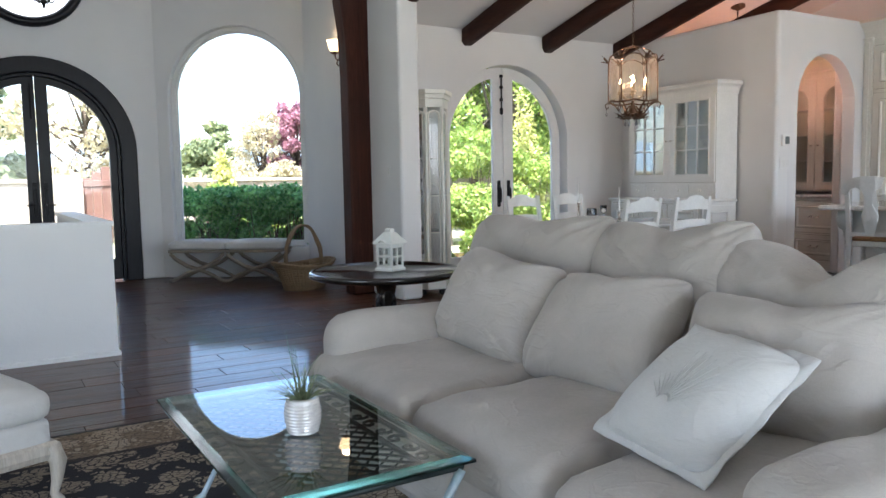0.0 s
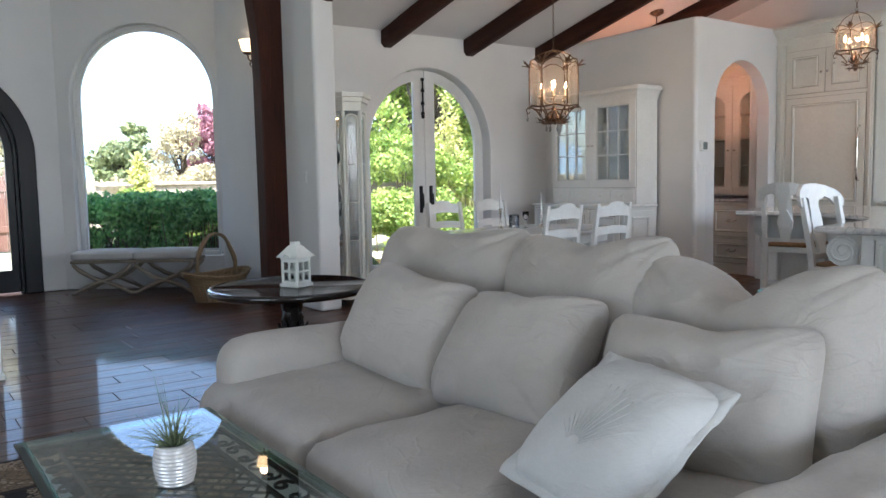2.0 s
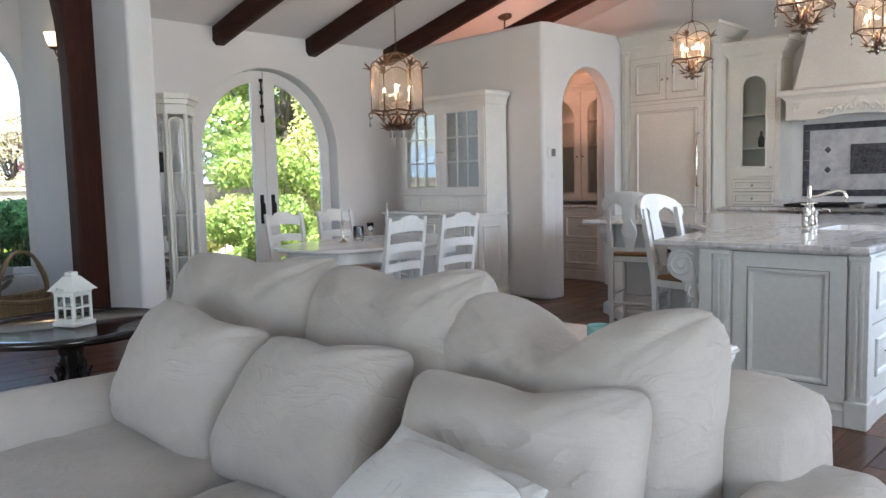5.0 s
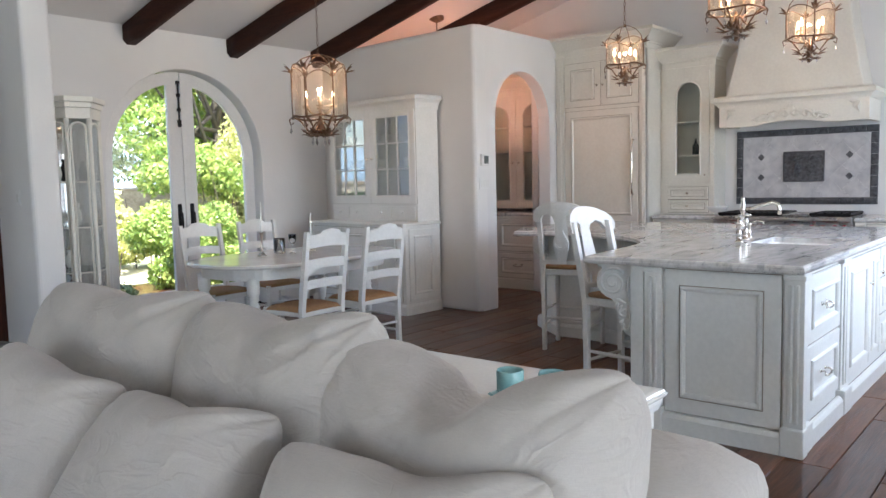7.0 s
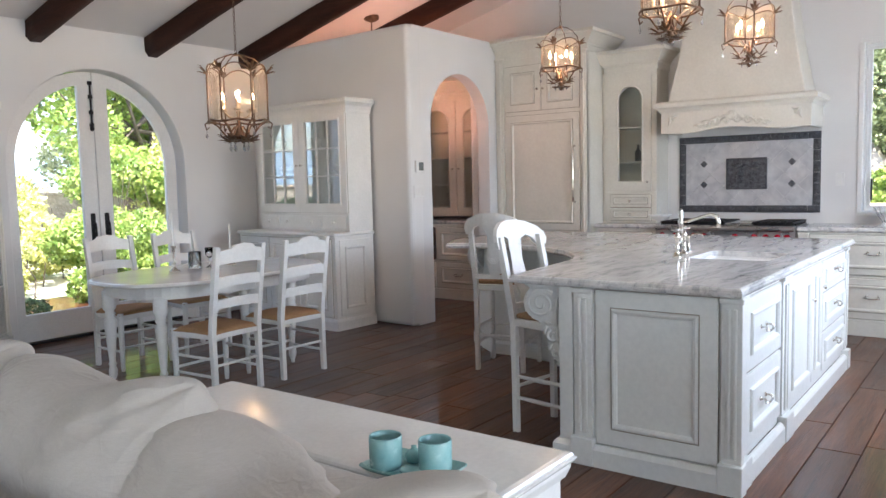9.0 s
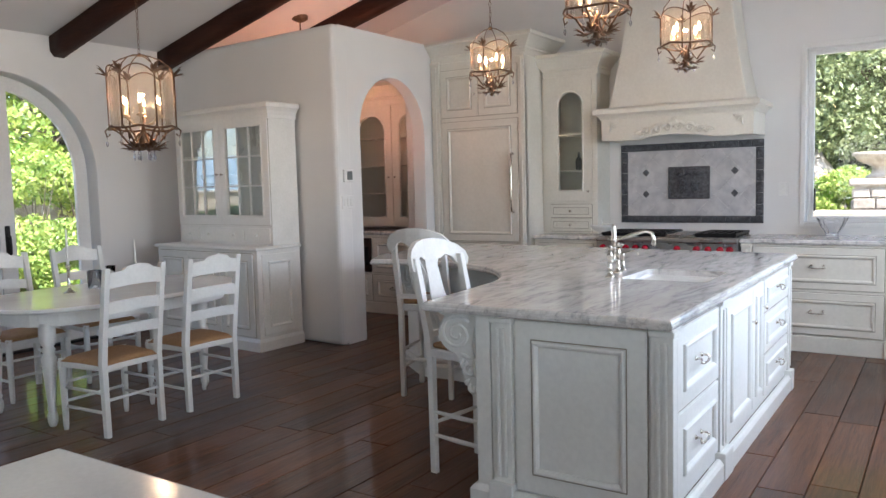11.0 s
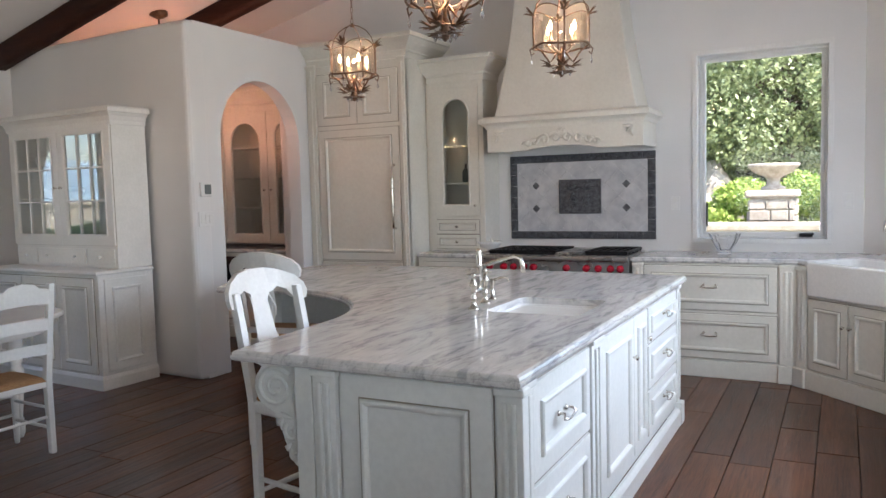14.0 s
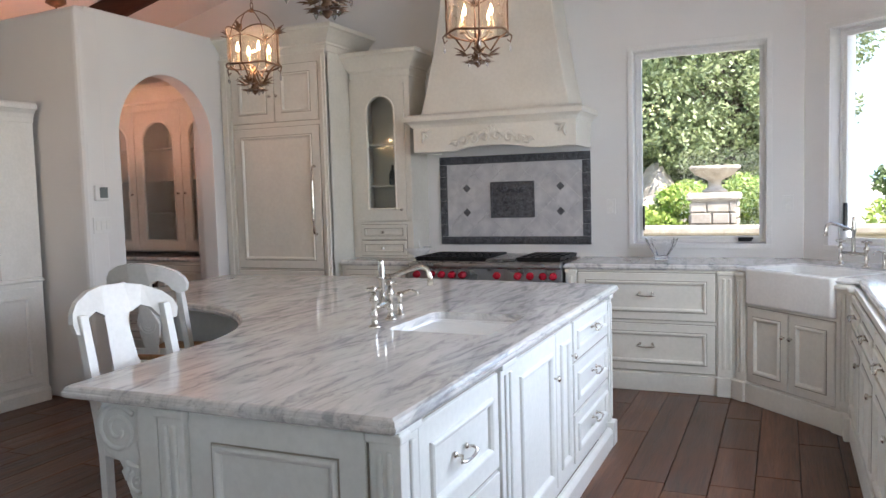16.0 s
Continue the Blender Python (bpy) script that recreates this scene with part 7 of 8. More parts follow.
lathe(bm, [(0.010, -0.05), (0.024, -0.03), (0.024, -0.005), (0.010, 0.012)], (0.05, 0, 0), 12)
part("bulb", bm, M_SHADE, pl, "glowing bulb", True)
lamp = new("pantry_light", bpy.data.lights.new("pantry_light", "POINT"))
lamp.data.energy, lamp.data.color, lamp.data.shadow_soft_size = 4.4, (1.0, 0.44, 0.27), 0.03
lamp.location = (8.0, 6.26, 2.03)

# ---- living room: tables, rug, chair, entry ----
M_GLASSTOP = pane_mat("table_glass", 0.17, (0.68, 0.85, 0.81), 1.35)
M_GLASSEDGE = glass_mat("green_glass_edge", (0.16, 0.42, 0.38), 0.08)
M_LATTICE = surf("verdigris_iron", (0.018, 0.026, 0.026), (0.055, 0.070, 0.066), 25, 0.5, 0.4, 80, 0.4)
M_PALEIRON = surf("pale_blue_iron", (0.33, 0.42, 0.48), (0.48, 0.56, 0.60), 20, 0.4, 0.2, 80, 0.3)
X0, X1, Y0, Y1 = 0.415, 1.045, 1.70, 2.84
ct = thing("coffee_table", (0.73, 2.27, 0), 0, "coffee table of clear green-edged glass and dark scrolled iron", "coffee table")
CX, CY = 0.73, 2.27


def ctp(name, bm, mat, label="", smooth=False):
    bmesh.ops.translate(bm, vec=(-CX, -CY, 0), verts=bm.verts)
    return part(name, bm, mat, ct, label, smooth)


bm = bmesh.new()
g = [bm.verts.new(p) for p in ((X0 + .03, Y0 + .03, 0.45), (X1 - .03, Y0 + .03, 0.45), (X1 - .03, Y1 - .03, 0.45), (X0 + .03, Y1 - .03, 0.45))]
bm.faces.new(g)
t = ctp("glass_top", bm, M_GLASSTOP, "clear bevelled glass top")
t.visible_shadow = False
bm = bmesh.new()
extrude_profile(bm, [(0.0, 0.432), (0.0, 0.441), (-0.03, 0.4498), (-0.031, 0.432)], [(X0, Y0), (X1, Y0), (X1, Y1), (X0, Y1)], closed=True)
ctp("glass_bevel", bm, M_GLASSEDGE, "green-tinted bevelled edge")
bm = bmesh.new()
a0, a1, b0, b1 = X0 + 0.03, X1 - 0.03, Y0 + 0.03, Y1 - 0.03
for w in (0.0, 0.085):
    tube(bm, [(a0 + w, b0 + w, 0.415), (a1 - w, b0 + w, 0.415), (a1 - w, b1 - w, 0.415), (a0 + w, b1 - w, 0.415)], 0.009, 6, True)
ctp("iron_frame", bm, M_LATTICE, "", True)
bm = bmesh.new()
i0, i1, j0, j1 = a0 + 0.085, a1 - 0.085, b0 + 0.085, b1 - 0.085
st = 0.062
for s in (-1, 1):
    k = -40
    while k < 40:
        # line x + s*y = const, clipped to the inner frame
        pts = []
        c0 = (i0 + i1) / 2 + s * (j0 + j1) / 2 + k * st
        for x in (i0, i1):
            y = s * (c0 - x)
            if j0 <= y <= j1:
                pts.append((x, y))
        for y in (j0, j1):
            x = c0 - s * y
            if i0 < x < i1:
                pts.append((x, y))
        if len(pts) >= 2:
            (x, y), (u, v) = pts[0], pts[1]
            if math.hypot(u - x, v - y) > 0.02:
                tube(bm, [(x, y, 0.412 + 0.003 * s), (u, v, 0.412 + 0.003 * s)], 0.0045, 4)
        k += 1
ctp("lattice", bm, M_LATTICE, "diagonal iron lattice")
bm = bmesh.new()
for edge in range(4):
    ln = (a1 - a0) if edge % 2 == 0 else (b1 - b0)
    cnt = int(ln / 0.085)
    for k in range(cnt):
        u = 0.045 + (ln - 0.09) * k / (cnt - 1)
        cx, cy = {0: (a0 + u, b0 + 0.043), 1: (a1 - 0.043, b0 + u), 2: (a0 + u, b1 - 0.043), 3: (a0 + 0.043, b0 + u)}[edge]
        sg = 1 if k % 2 else -1
        tube(bm, [(cx + (0.034 - 0.003 * q) * math.cos(sg * q * 0.75), cy + (0.034 - 0.003 * q) * math.sin(sg * q * 0.75), 0.414) for q in range(11)], 0.005, 5)
ctp("scrollwork", bm, M_LATTICE, "scrolled iron border")
for sx in (0, 1):
    for sy in (0, 1):
        x, y = (a0, a1)[sx], (b0, b1)[sy]
        bm = bmesh.new()
        ix = 0.14 * (1 if sx == 0 else -1)
        tube(bm, [(x, y, 0.408), (x + ix * 0.5, y, 0.30), (x + ix * 1.2, y, 0.16), (x + ix * 0.8, y, 0.06), (x + ix * 0.2, y, 0.016)], [0.014, 0.012, 0.012, 0.012, 0.016], 8)
        ctp("leg", bm, M_PALEIRON, "pale blue iron leg", True)

vs = thing("plant_pot", (0.715, 2.16, 0.451), 0, "ribbed pearly white vase with a wispy air plant", "plant")
bm = bmesh.new()
prof = [(0.035, 0.0)]
for k in range(40):
    f = k / 39
    prof.append((0.040 + 0.016 * math.sin(math.pi * (0.1 + 0.75 * f)) + 0.0022 * math.sin(k * 1.7), 0.004 + 0.105 * f))
prof += [(0.036, 0.112), (0.034, 0.10)]
lathe(bm, prof, (0, 0, 0), 24)
part("pot", bm, surf("pearl_glaze", (0.62, 0.60, 0.58), (0.75, 0.73, 0.71), 20, 0.18, 0.1, 80, 0.25), vs, "ribbed pearly glaze", True)
bm = bmesh.new()
random.seed(21)
for k in range(52):
    a = random.uniform(0, 6.283)
    el = random.uniform(0.3, 1.45)
    ln = random.uniform(0.07, 0.14) * (1.7 if random.random() < 0.2 else 1)
    d = Vector((math.cos(a) * math.cos(el), math.sin(a) * math.cos(el), math.sin(el)))
    o = Vector((random.uniform(-.015, .015), random.uniform(-.015, .015), 0.10))
    drop = random.uniform(0.0, 0.06)
    tube(bm, [o, o + d * ln * 0.5, o + d * ln - Vector((0, 0, drop * ln * 4))], [0.0022, 0.0014, 0.0003], 4)
for k in range(7):
    a = 2.2 + 0.25 * k
    tube(bm, [(0, 0, 0.11), (0.01 * math.cos(a), 0.01 * math.sin(a), 0.17), (0.03 * math.cos(a), 0.03 * math.sin(a), 0.22 + 0.012 * k)], [0.001, 0.0008, 0.0004], 4)
part("air_plant", bm, surf("grey_green_leaf", (0.10, 0.14, 0.07), (0.26, 0.30, 0.16), 40, 0.6, 0.1), vs, "thin grey-green leaves", True)

# rug


def rug_mat(hx, hy):
    m, nt, b = shader("floral_rug")
    vec = coords(nt)
    sep = nt.nodes.new("ShaderNodeSeparateXYZ")
    nt.links.new(vec, sep.inputs[0])

    def op(o, a, bb=None):
        n = nt.nodes.new("ShaderNodeMath")
        n.operation = o
        for s, v in zip(n.inputs, (a, bb)):
            if v is None:
                continue
            if isinstance(v, (int, float)):
                s.default_value = v
            else:
                nt.links.new(v, s)
        return n.outputs[0]
    dx = op("SUBTRACT", hx, op("ABSOLUTE", sep.outputs[0]))
    dy = op("SUBTRACT", hy, op("ABSOLUTE", sep.outputs[1]))
    edge = op("MINIMUM", dx, dy)
    warp = nt.nodes.new("ShaderNodeTexNoise")
    warp.inputs["Scale"].default_value = 7.0
    nt.links.new(vec, warp.inputs["Vector"])
    vm = nt.nodes.new("ShaderNodeMix")
    vm.data_type = "RGBA"
    vm.inputs[0].default_value = 0.10
    nt.links.new(vec, vm.inputs[6])
    nt.links.new(warp.outputs["Color"], vm.inputs[7])
    vor = nt.nodes.new("ShaderNodeTexVoronoi")
    vor.inputs["Scale"].default_value = 6.5
    nt.links.new(vm.outputs[2], vor.inputs["Vector"])
    v2 = nt.nodes.new("ShaderNodeTexVoronoi")
    v2.inputs["Scale"].default_value = 36.0
    v2.feature = "SMOOTH_F1"
    nt.links.new(vm.outputs[2], v2.inputs["Vector"])
    v3 = nt.nodes.new("ShaderNodeTexVoronoi")
    v3.inputs["Scale"].default_value = 36.0
    v3.feature = "DISTANCE_TO_EDGE"
    nt.links.new(vm.outputs[2], v3.inputs["Vector"])
    flower = op("MULTIPLY", op("LESS_THAN", vor.outputs["Distance"], 0.47), op("GREATER_THAN", v3.outputs["Distance"], 0.075))
    sprig = op("MULTIPLY", op("GREATER_THAN", warp.outputs["Fac"], 0.52), op("LESS_THAN", v2.outputs["Distance"], 0.33))
    motif = op("MAXIMUM", flower, sprig)
    fieldc = mix(nt, motif, (0.012, 0.010, 0.012), (0.30, 0.235, 0.17))
    borderc = mix(nt, motif, (0.24, 0.175, 0.115), (0.42, 0.34, 0.25))
    outline = op("LESS_THAN", v3.outputs["Distance"], 0.05)
    borderc = mix(nt, op("MULTIPLY", outline, 0.75), borderc, (0.035, 0.025, 0.022))
    inside = op("GREATER_THAN", edge, 0.42)
    col = mix(nt, inside, borderc, fieldc)
    line = op("LESS_THAN", op("ABSOLUTE", op("SUBTRACT", edge, 0.42)), 0.018)
    col = mix(nt, line, col, (0.03, 0.02, 0.018))
    rim = op("LESS_THAN", edge, 0.03)
    col = mix(nt, rim, col, (0.025, 0.018, 0.016))
    pile = noise_tex(nt, vec, 260, 3)
    col = mix(nt, 0.35, col, mix(nt, 1.0, col, ramp(nt, pile, [(0.3, (0.55, 0.55, 0.55)), (0.7, (1.25, 1.25, 1.25))]), "MULTIPLY"))
    nt.links.new(col, b.inputs["Base Color"])
    b.inputs["Roughness"].default_value = 0.95
    bump(nt, b, pile, 0.5, 0.004)
    return m


bm = bmesh.new()
prism(bm, rounded_rect(-1.55, 1.55, -2.1, 2.1, 0.02, 3), "z", 0.0005, 0.012, 0.003)
r = part("area_rug", bm, rug_mat(1.55, 2.1))
r.location = (-0.25, 1.95, 0)
tagged(r, "black and beige floral wool rug on the plank floor", "rug")

# armchair with whitewashed carved legs
M_WASH = wood_mat("whitewashed_wood", (0.40, 0.36, 0.30), (0.66, 0.62, 0.55), 2, 0.6, 24, 0.0, 0.4)
ac = thing("armchair", (-0.414, 3.39, 0), 20, "cream upholstered armchair with whitewashed carved legs", "armchair")
part("seat_cushion", seat_cushion_mesh(-0.36, 0.42, -0.38, 0.38, 0.33, 0.455, 41, rad=0.055, crown=0.03, wrinkle=0.006), M_LINEN2, ac, "", True)
part("seat_base", seat_cushion_mesh(-0.35, 0.41, -0.37, 0.37, 0.22, 0.34, 42, rad=0.03, crown=0.0, wrinkle=0.004), M_LINEN2, ac, "", True)
bm = bmesh.new()
extrude_profile(bm, [(0.0, 0.19), (0.012, 0.185), (0.022, 0.21), (0.018, 0.24), (0.006, 0.252), (-0.02, 0.252), (-0.02, 0.19)], [(-0.35, -0.37), (0.41, -0.37), (0.41, 0.37), (-0.35, 0.37)], closed=True)
part("seat_rail", bm, M_WASH, ac)
for x in (-0.33, 0.40):
    for y in (-0.36, 0.36):
        bm = bmesh.new()
        sx, sy = (1 if x > 0 else -1), (1 if y > 0 else -1)
        tube(bm, [(x, y, 0.23), (x + 0.018 * sx, y + 0.018 * sy, 0.17), (x + 0.012 * sx, y + 0.012 * sy, 0.10), (x + 0.004 * sx, y, 0.045), (x + 0.014 * sx, y + 0.012 * sy, 0.018), (x + 0.02 * sx, y + 0.016 * sy, 0.0)], [0.036, 0.032, 0.022, 0.016, 0.022, 0.020], 10)
        part("leg", bm, M_WASH, ac, "", True)
part("backrest", seat_cushion_mesh(-0.46, -0.33, -0.36, 0.36, 0.40, 0.98, 43, rad=0.06, crown=0.02, wrinkle=0.006), M_LINEN2, ac, "", True)

# round pedestal table and lantern
M_EBONY = wood_mat("dark_ebony_wood", (0.006, 0.005, 0.005), (0.018, 0.014, 0.013), 0, 0.16, 10, 0.0, 0.1, 0.5)
rt = thing("pedestal_table", (1.855, 3.83, 0), 0, "dark round pedestal table with iron scrolls", "side table")
bm = bmesh.new()
lathe(bm, [(0.30, 0.672), (0.40, 0.675), (0.425, 0.685), (0.432, 0.70), (0.425, 0.712), (0.41, 0.716), (0.404, 0.710), (0.0005, 0.710)], (0, 0, 0), 64)
part("tabletop", bm, M_EBONY, rt, "", True)
bm = bmesh.new()
lathe(bm, [(0.12, 0.06), (0.10, 0.09), (0.045, 0.12), (0.04, 0.2), (0.055, 0.28), (0.045, 0.34), (0.05, 0.42), (0.065, 0.47), (0.045, 0.51), (0.06, 0.54), (0.05, 0.57), (0.06, 0.62), (0.11, 0.66), (0.13, 0.672)], (0, 0, 0), 20)
part("pedestal", bm, M_EBONY, rt, "", True)
for k in range(3):
    a = radians(120 * k + 30)
    c_, s_ = math.cos(a), math.sin(a)
    bm = bmesh.new()
    tube(bm, [(0.06 * c_, 0.06 * s_, 0.12), (0.17 * c_, 0.17 * s_, 0.10), (0.26 * c_, 0.26 * s_, 0.035), (0.31 * c_, 0.31 * s_, 0.016)], [0.035, 0.03, 0.022, 0.018], 8)
    part("foot", bm, M_EBONY, rt, "", True)
for k in range(4):
    a = radians(90 * k + 20)
    c_, s_ = math.cos(a), math.sin(a)
    bm = bmesh.new()
    tube(bm, [((0.05 + 0.045 * q / 6 + 0.012 * math.sin(q)) * c_, (0.05 + 0.045 * q / 6) * s_, 0.50 + 0.035 * math.sin(q * 0.9)) for q in range(8)], 0.007, 6)
    part("iron_scroll", bm, M_BLACK, rt, "black iron scroll", True)

M_LANT = surf("painted_white_tin", (0.68, 0.69, 0.65), (0.76, 0.77, 0.73), 10, 0.5, 0.1)
ln = thing("lantern", (1.865, 3.79, 0.7105), 24, "white house-shaped candle lantern with paned windows", "lantern")
part("base", bx(-0.082, -0.082, 0, 0.082, 0.082, 0.018, bev=0.004), M_LANT, ln)
part("upper_plate", bx(-0.075, -0.075, 0.15, 0.075, 0.075, 0.16, bev=0.003), M_LANT, ln)
for k in range(4):
    m = Matrix.Rotation(radians(90 * k), 4, "Z")
    bm = bmesh.new()
    for a in ((-0.07, -0.071, 0.018, -0.053, -0.06, 0.15), (0.053, -0.071, 0.018, 0.07, -0.06, 0.15), (-0.053, -0.0705, 0.018, 0.053, -0.0605, 0.032), (-0.053, -0.0705, 0.134, 0.053, -0.0605, 0.15), (-0.005, -0.069, 0.032, 0.005, -0.062, 0.134), (-0.053, -0.0688, 0.079, 0.053, -0.0622, 0.088)):
        box(bm, *a, bev=0.0015)
    bmesh.ops.transform(bm, matrix=m, verts=bm.verts)
    f = part("window_frame", bm, M_LANT, ln)
    bm = bx(-0.054, -0.066, 0.03, 0.054, -0.0645, 0.136)
    bmesh.ops.transform(bm, matrix=m, verts=bm.verts)
    g = part("pane", bm, M_CABGLASS, f)
    g.visible_shadow = False
bm = bmesh.new()
lo = [bm.verts.new((x, y, 0.16)) for x, y in ((-.095, -.095), (.095, -.095), (.095, .095), (-.095, .095))]
hi = [bm.verts.new((x, y, 0.222)) for x, y in ((-.032, -.032), (.032, -.032), (.032, .032), (-.032, .032))]
bm.faces.new(lo[::-1])
bm.faces.new(hi)
for k in range(4):
    bm.faces.new((lo[k], lo[(k + 1) % 4], hi[(k + 1) % 4], hi[k]))
part("roof", bm, M_LANT, ln)
part("chimney_cap", bx(-0.026, -0.026, 0.222, 0.026, 0.026, 0.242, bev=0.004), M_LANT, ln)
for s in (-1, 1):
    bm = bmesh.new()
    tube(bm, [(s * 0.09, -0.03, 0.165), (s * 0.105, 0, 0.18), (s * 0.09, 0.03, 0.165)], 0.006, 6)
    part("scroll", bm, M_LANT, ln, "", True)

ln.scale = (0.76, 0.76, 0.97)

# console behind the sofa, with tea things
cn = thing("console_cabinet", (2.84, 1.965, 0), 0, "cream painted low console behind the sofa", "console")
part("body", bx(-0.17, -0.625, 0.06, 0.16, 0.625, 0.708, bev=0.004), M_WHITE, cn)
bm = bmesh.new()
slab(bm, [(-0.20, -0.655), (0.185, -0.655), (0.185, 0.655), (-0.20, 0.655)], 0.722, 0.751)
part("top", bm, M_GLOSSW, cn)
bm = bmesh.new()
extrude_profile(bm, [(0.0, 0.68), (0.008, 0.685), (0.018, 0.71), (0.018, 0.7215), (0.0, 0.7215)], [(-0.17, -0.625), (0.16, -0.625), (0.16, 0.625), (-0.17, 0.625)], closed=True)
part("moulding", bm, M_WHITE, cn)
part("plinth", bx(-0.18, -0.635, 0.0, 0.17, 0.635, 0.058, bev=0.004), M_WHITE, cn)

M_TEAL = surf("teal_glaze", (0.20, 0.42, 0.43), (0.32, 0.54, 0.53), 25, 0.25, 0.08, 60)


def cup(at, rz, label):
    c_ = thing("cup", at, rz, label, "cup", "teal cups")
    bm = bmesh.new()
    lathe(bm, [(0.028, 0.0), (0.036, 0.004), (0.038, 0.02), (0.0385, 0.074), (0.037, 0.078), (0.035, 0.074), (0.034, 0.012), (0.005, 0.009)], (0, 0, 0), 28)
    part("bowl", bm, M_TEAL, c_, "", True)
    bm = bmesh.new()
    tube(bm, [(0.037, 0, 0.062), (0.058, 0, 0.060), (0.064, 0, 0.042), (0.055, 0, 0.024), (0.037, 0, 0.022)], 0.0055, 8)
    part("handle", bm, M_TEAL, c_, "", True)


bm = bmesh.new()
rows = [[bm.verts.new((x, y, z)) for x, y in rounded_rect(-hw, hw, -hl, hl, 0.02)] for hw, hl, z in ((0.062, 0.095, 0.0), (0.068, 0.101, 0.004), (0.076, 0.110, 0.013), (0.073, 0.107, 0.014), (0.064, 0.097, 0.006))]
for p_, q_ in zip(rows, rows[1:]):
    for k in range(len(p_)):
        bm.faces.new((p_[k], p_[(k + 1) % len(p_)], q_[(k + 1) % len(p_)], q_[k]))
bm.faces.new(rows[0][::-1])
bm.faces.new(rows[-1])
b = part("tray", bm, M_TEAL, None, "", True)
b.location = (2.705, 1.565, 0.7515)
tagged(b, "teal glazed rectangular tray on the console", "tray")
cup((2.672, 1.618, 0.757), 60, "pale teal ceramic cup on a small tray")
cup((2.712, 1.505, 0.757), 30, "pale teal ceramic cup with a small handle")
bm = bmesh.new()
lathe(bm, [(0.012, 0.0), (0.02, 0.006), (0.022, 0.02), (0.012, 0.03), (0.006, 0.034), (0.007, 0.04)], (0, 0, 0), 14)
b = part("sugar_pot", bm, M_TEAL, None, "", True)
b.location = (2.735, 1.585, 0.757)
tagged(b, "small teal lidded pot between the cups", "pot")
bm = bmesh.new()
lathe(bm, [(0.014, 0.0), (0.024, 0.008), (0.026, 0.014), (0.022, 0.012), (0.008, 0.006)], (0, 0, 0), 14)
b = part("saucer", bm, M_TEAL, None, "", True)
b.location = (2.668, 1.542, 0.757)
tagged(b, "tiny teal dish on the tray", "dish")

# X-frame benches under the arched window


def x_bench():
    xb = thing("x_bench", (0, 0, 0), 0, "low X-frame bench with a pale linen cushion", "bench", "benches under the window")
    part("cushion", seat_cushion_mesh(-0.36, 0.36, -0.23, 0.23, 0.40, 0.50, 51, rad=0.035, crown=0.015, wrinkle=0.004, n=12), M_LINEN2, xb, "", True)
    bm = bmesh.new()
    box(bm, -0.355, -0.225, 0.365, 0.355, 0.225, 0.40, bev=0.006)
    part("seat_frame", bm, M_DRIFT, xb)
    for y in (-0.20, 0.20):
        for s in (-1, 1):
            bm = bmesh.new()
            pts = [(s * -0.335, y, 0.355), (s * -0.27, y, 0.29), (s * -0.12, y, 0.20), (s * 0.06, y, 0.145), (s * 0.20, y, 0.085), (s * 0.30, y, 0.028), (s * 0.36, y, 0.02)]
            tube(bm, pts, [0.022, 0.026, 0.026, 0.026, 0.024, 0.021, 0.020], 8)
            part("crossed_leg", bm, M_DRIFT, xb, "", True)
    bm = bmesh.new()
    tube(bm, [(0, -0.20, 0.165), (0, 0.20, 0.165)], 0.016, 8)
    part("stretcher", bm, M_DRIFT, xb, "", True)
    return xb


M_DRIFT = wood_mat("grey_driftwood", (0.22, 0.19, 0.15), (0.42, 0.37, 0.30), 0, 0.6, 24, 0.0, 0.4)
xb = x_bench()
xb.matrix_world = pose(2.29, 9.69, 0, 0, 0, -36)
copy_thing(xb, pose(2.86, 9.27, 0, 0, 0, -36))

# wicker basket
bk = thing("wicker_basket", (3.04, 8.22, 0), 10, "oval willow basket with a tall hoop handle", "basket")
M_WILLOW = wood_mat("willow", (0.20, 0.13, 0.065), (0.42, 0.30, 0.17), 2, 0.7, 30, 0.0, 0.3)
bm = bmesh.new()
random.seed(31)
for k in range(46):
    a = 2 * math.pi * k / 46
    pts = []
    for q in range(5):
        f = q / 4
        rr = 0.22 + 0.13 * f ** 1.3
        pts.append((rr * 1.05 * math.cos(a) + random.uniform(-.004, .004), rr * 0.75 * math.sin(a), 0.004 + 0.27 * f + 0.05 * f * math.cos(a) ** 2))
    tube(bm, pts, 0.009, 5)
part("stakes", bm, M_WILLOW, bk, "", True)
for q in range(15):
    f = q / 14
    rr = 0.222 + 0.13 * f ** 1.3
    bm = bmesh.new()
    tube(bm, [((rr + (0.008 if k % 2 else -0.006)) * 1.05 * math.cos(2 * math.pi * k / 46), (rr + (0.008 if k % 2 else -0.006)) * 0.75 * math.sin(2 * math.pi * k / 46), 0.01 + 0.262 * f + 0.05 * f * math.cos(2 * math.pi * k / 46) ** 2) for k in range(46)], 0.0095 if f < 0.9 else 0.017, 5, True)
    part("weaver", bm, M_WILLOW, bk, "", True)
bm = bmesh.new()
prism(bm, [(0.22 * 1.05 * math.cos(2 * math.pi * k / 24), 0.22 * 0.75 * math.sin(2 * math.pi * k / 24)) for k in range(24)], "z", 0.0, 0.012)
part("bottom", bm, M_WILLOW, bk)
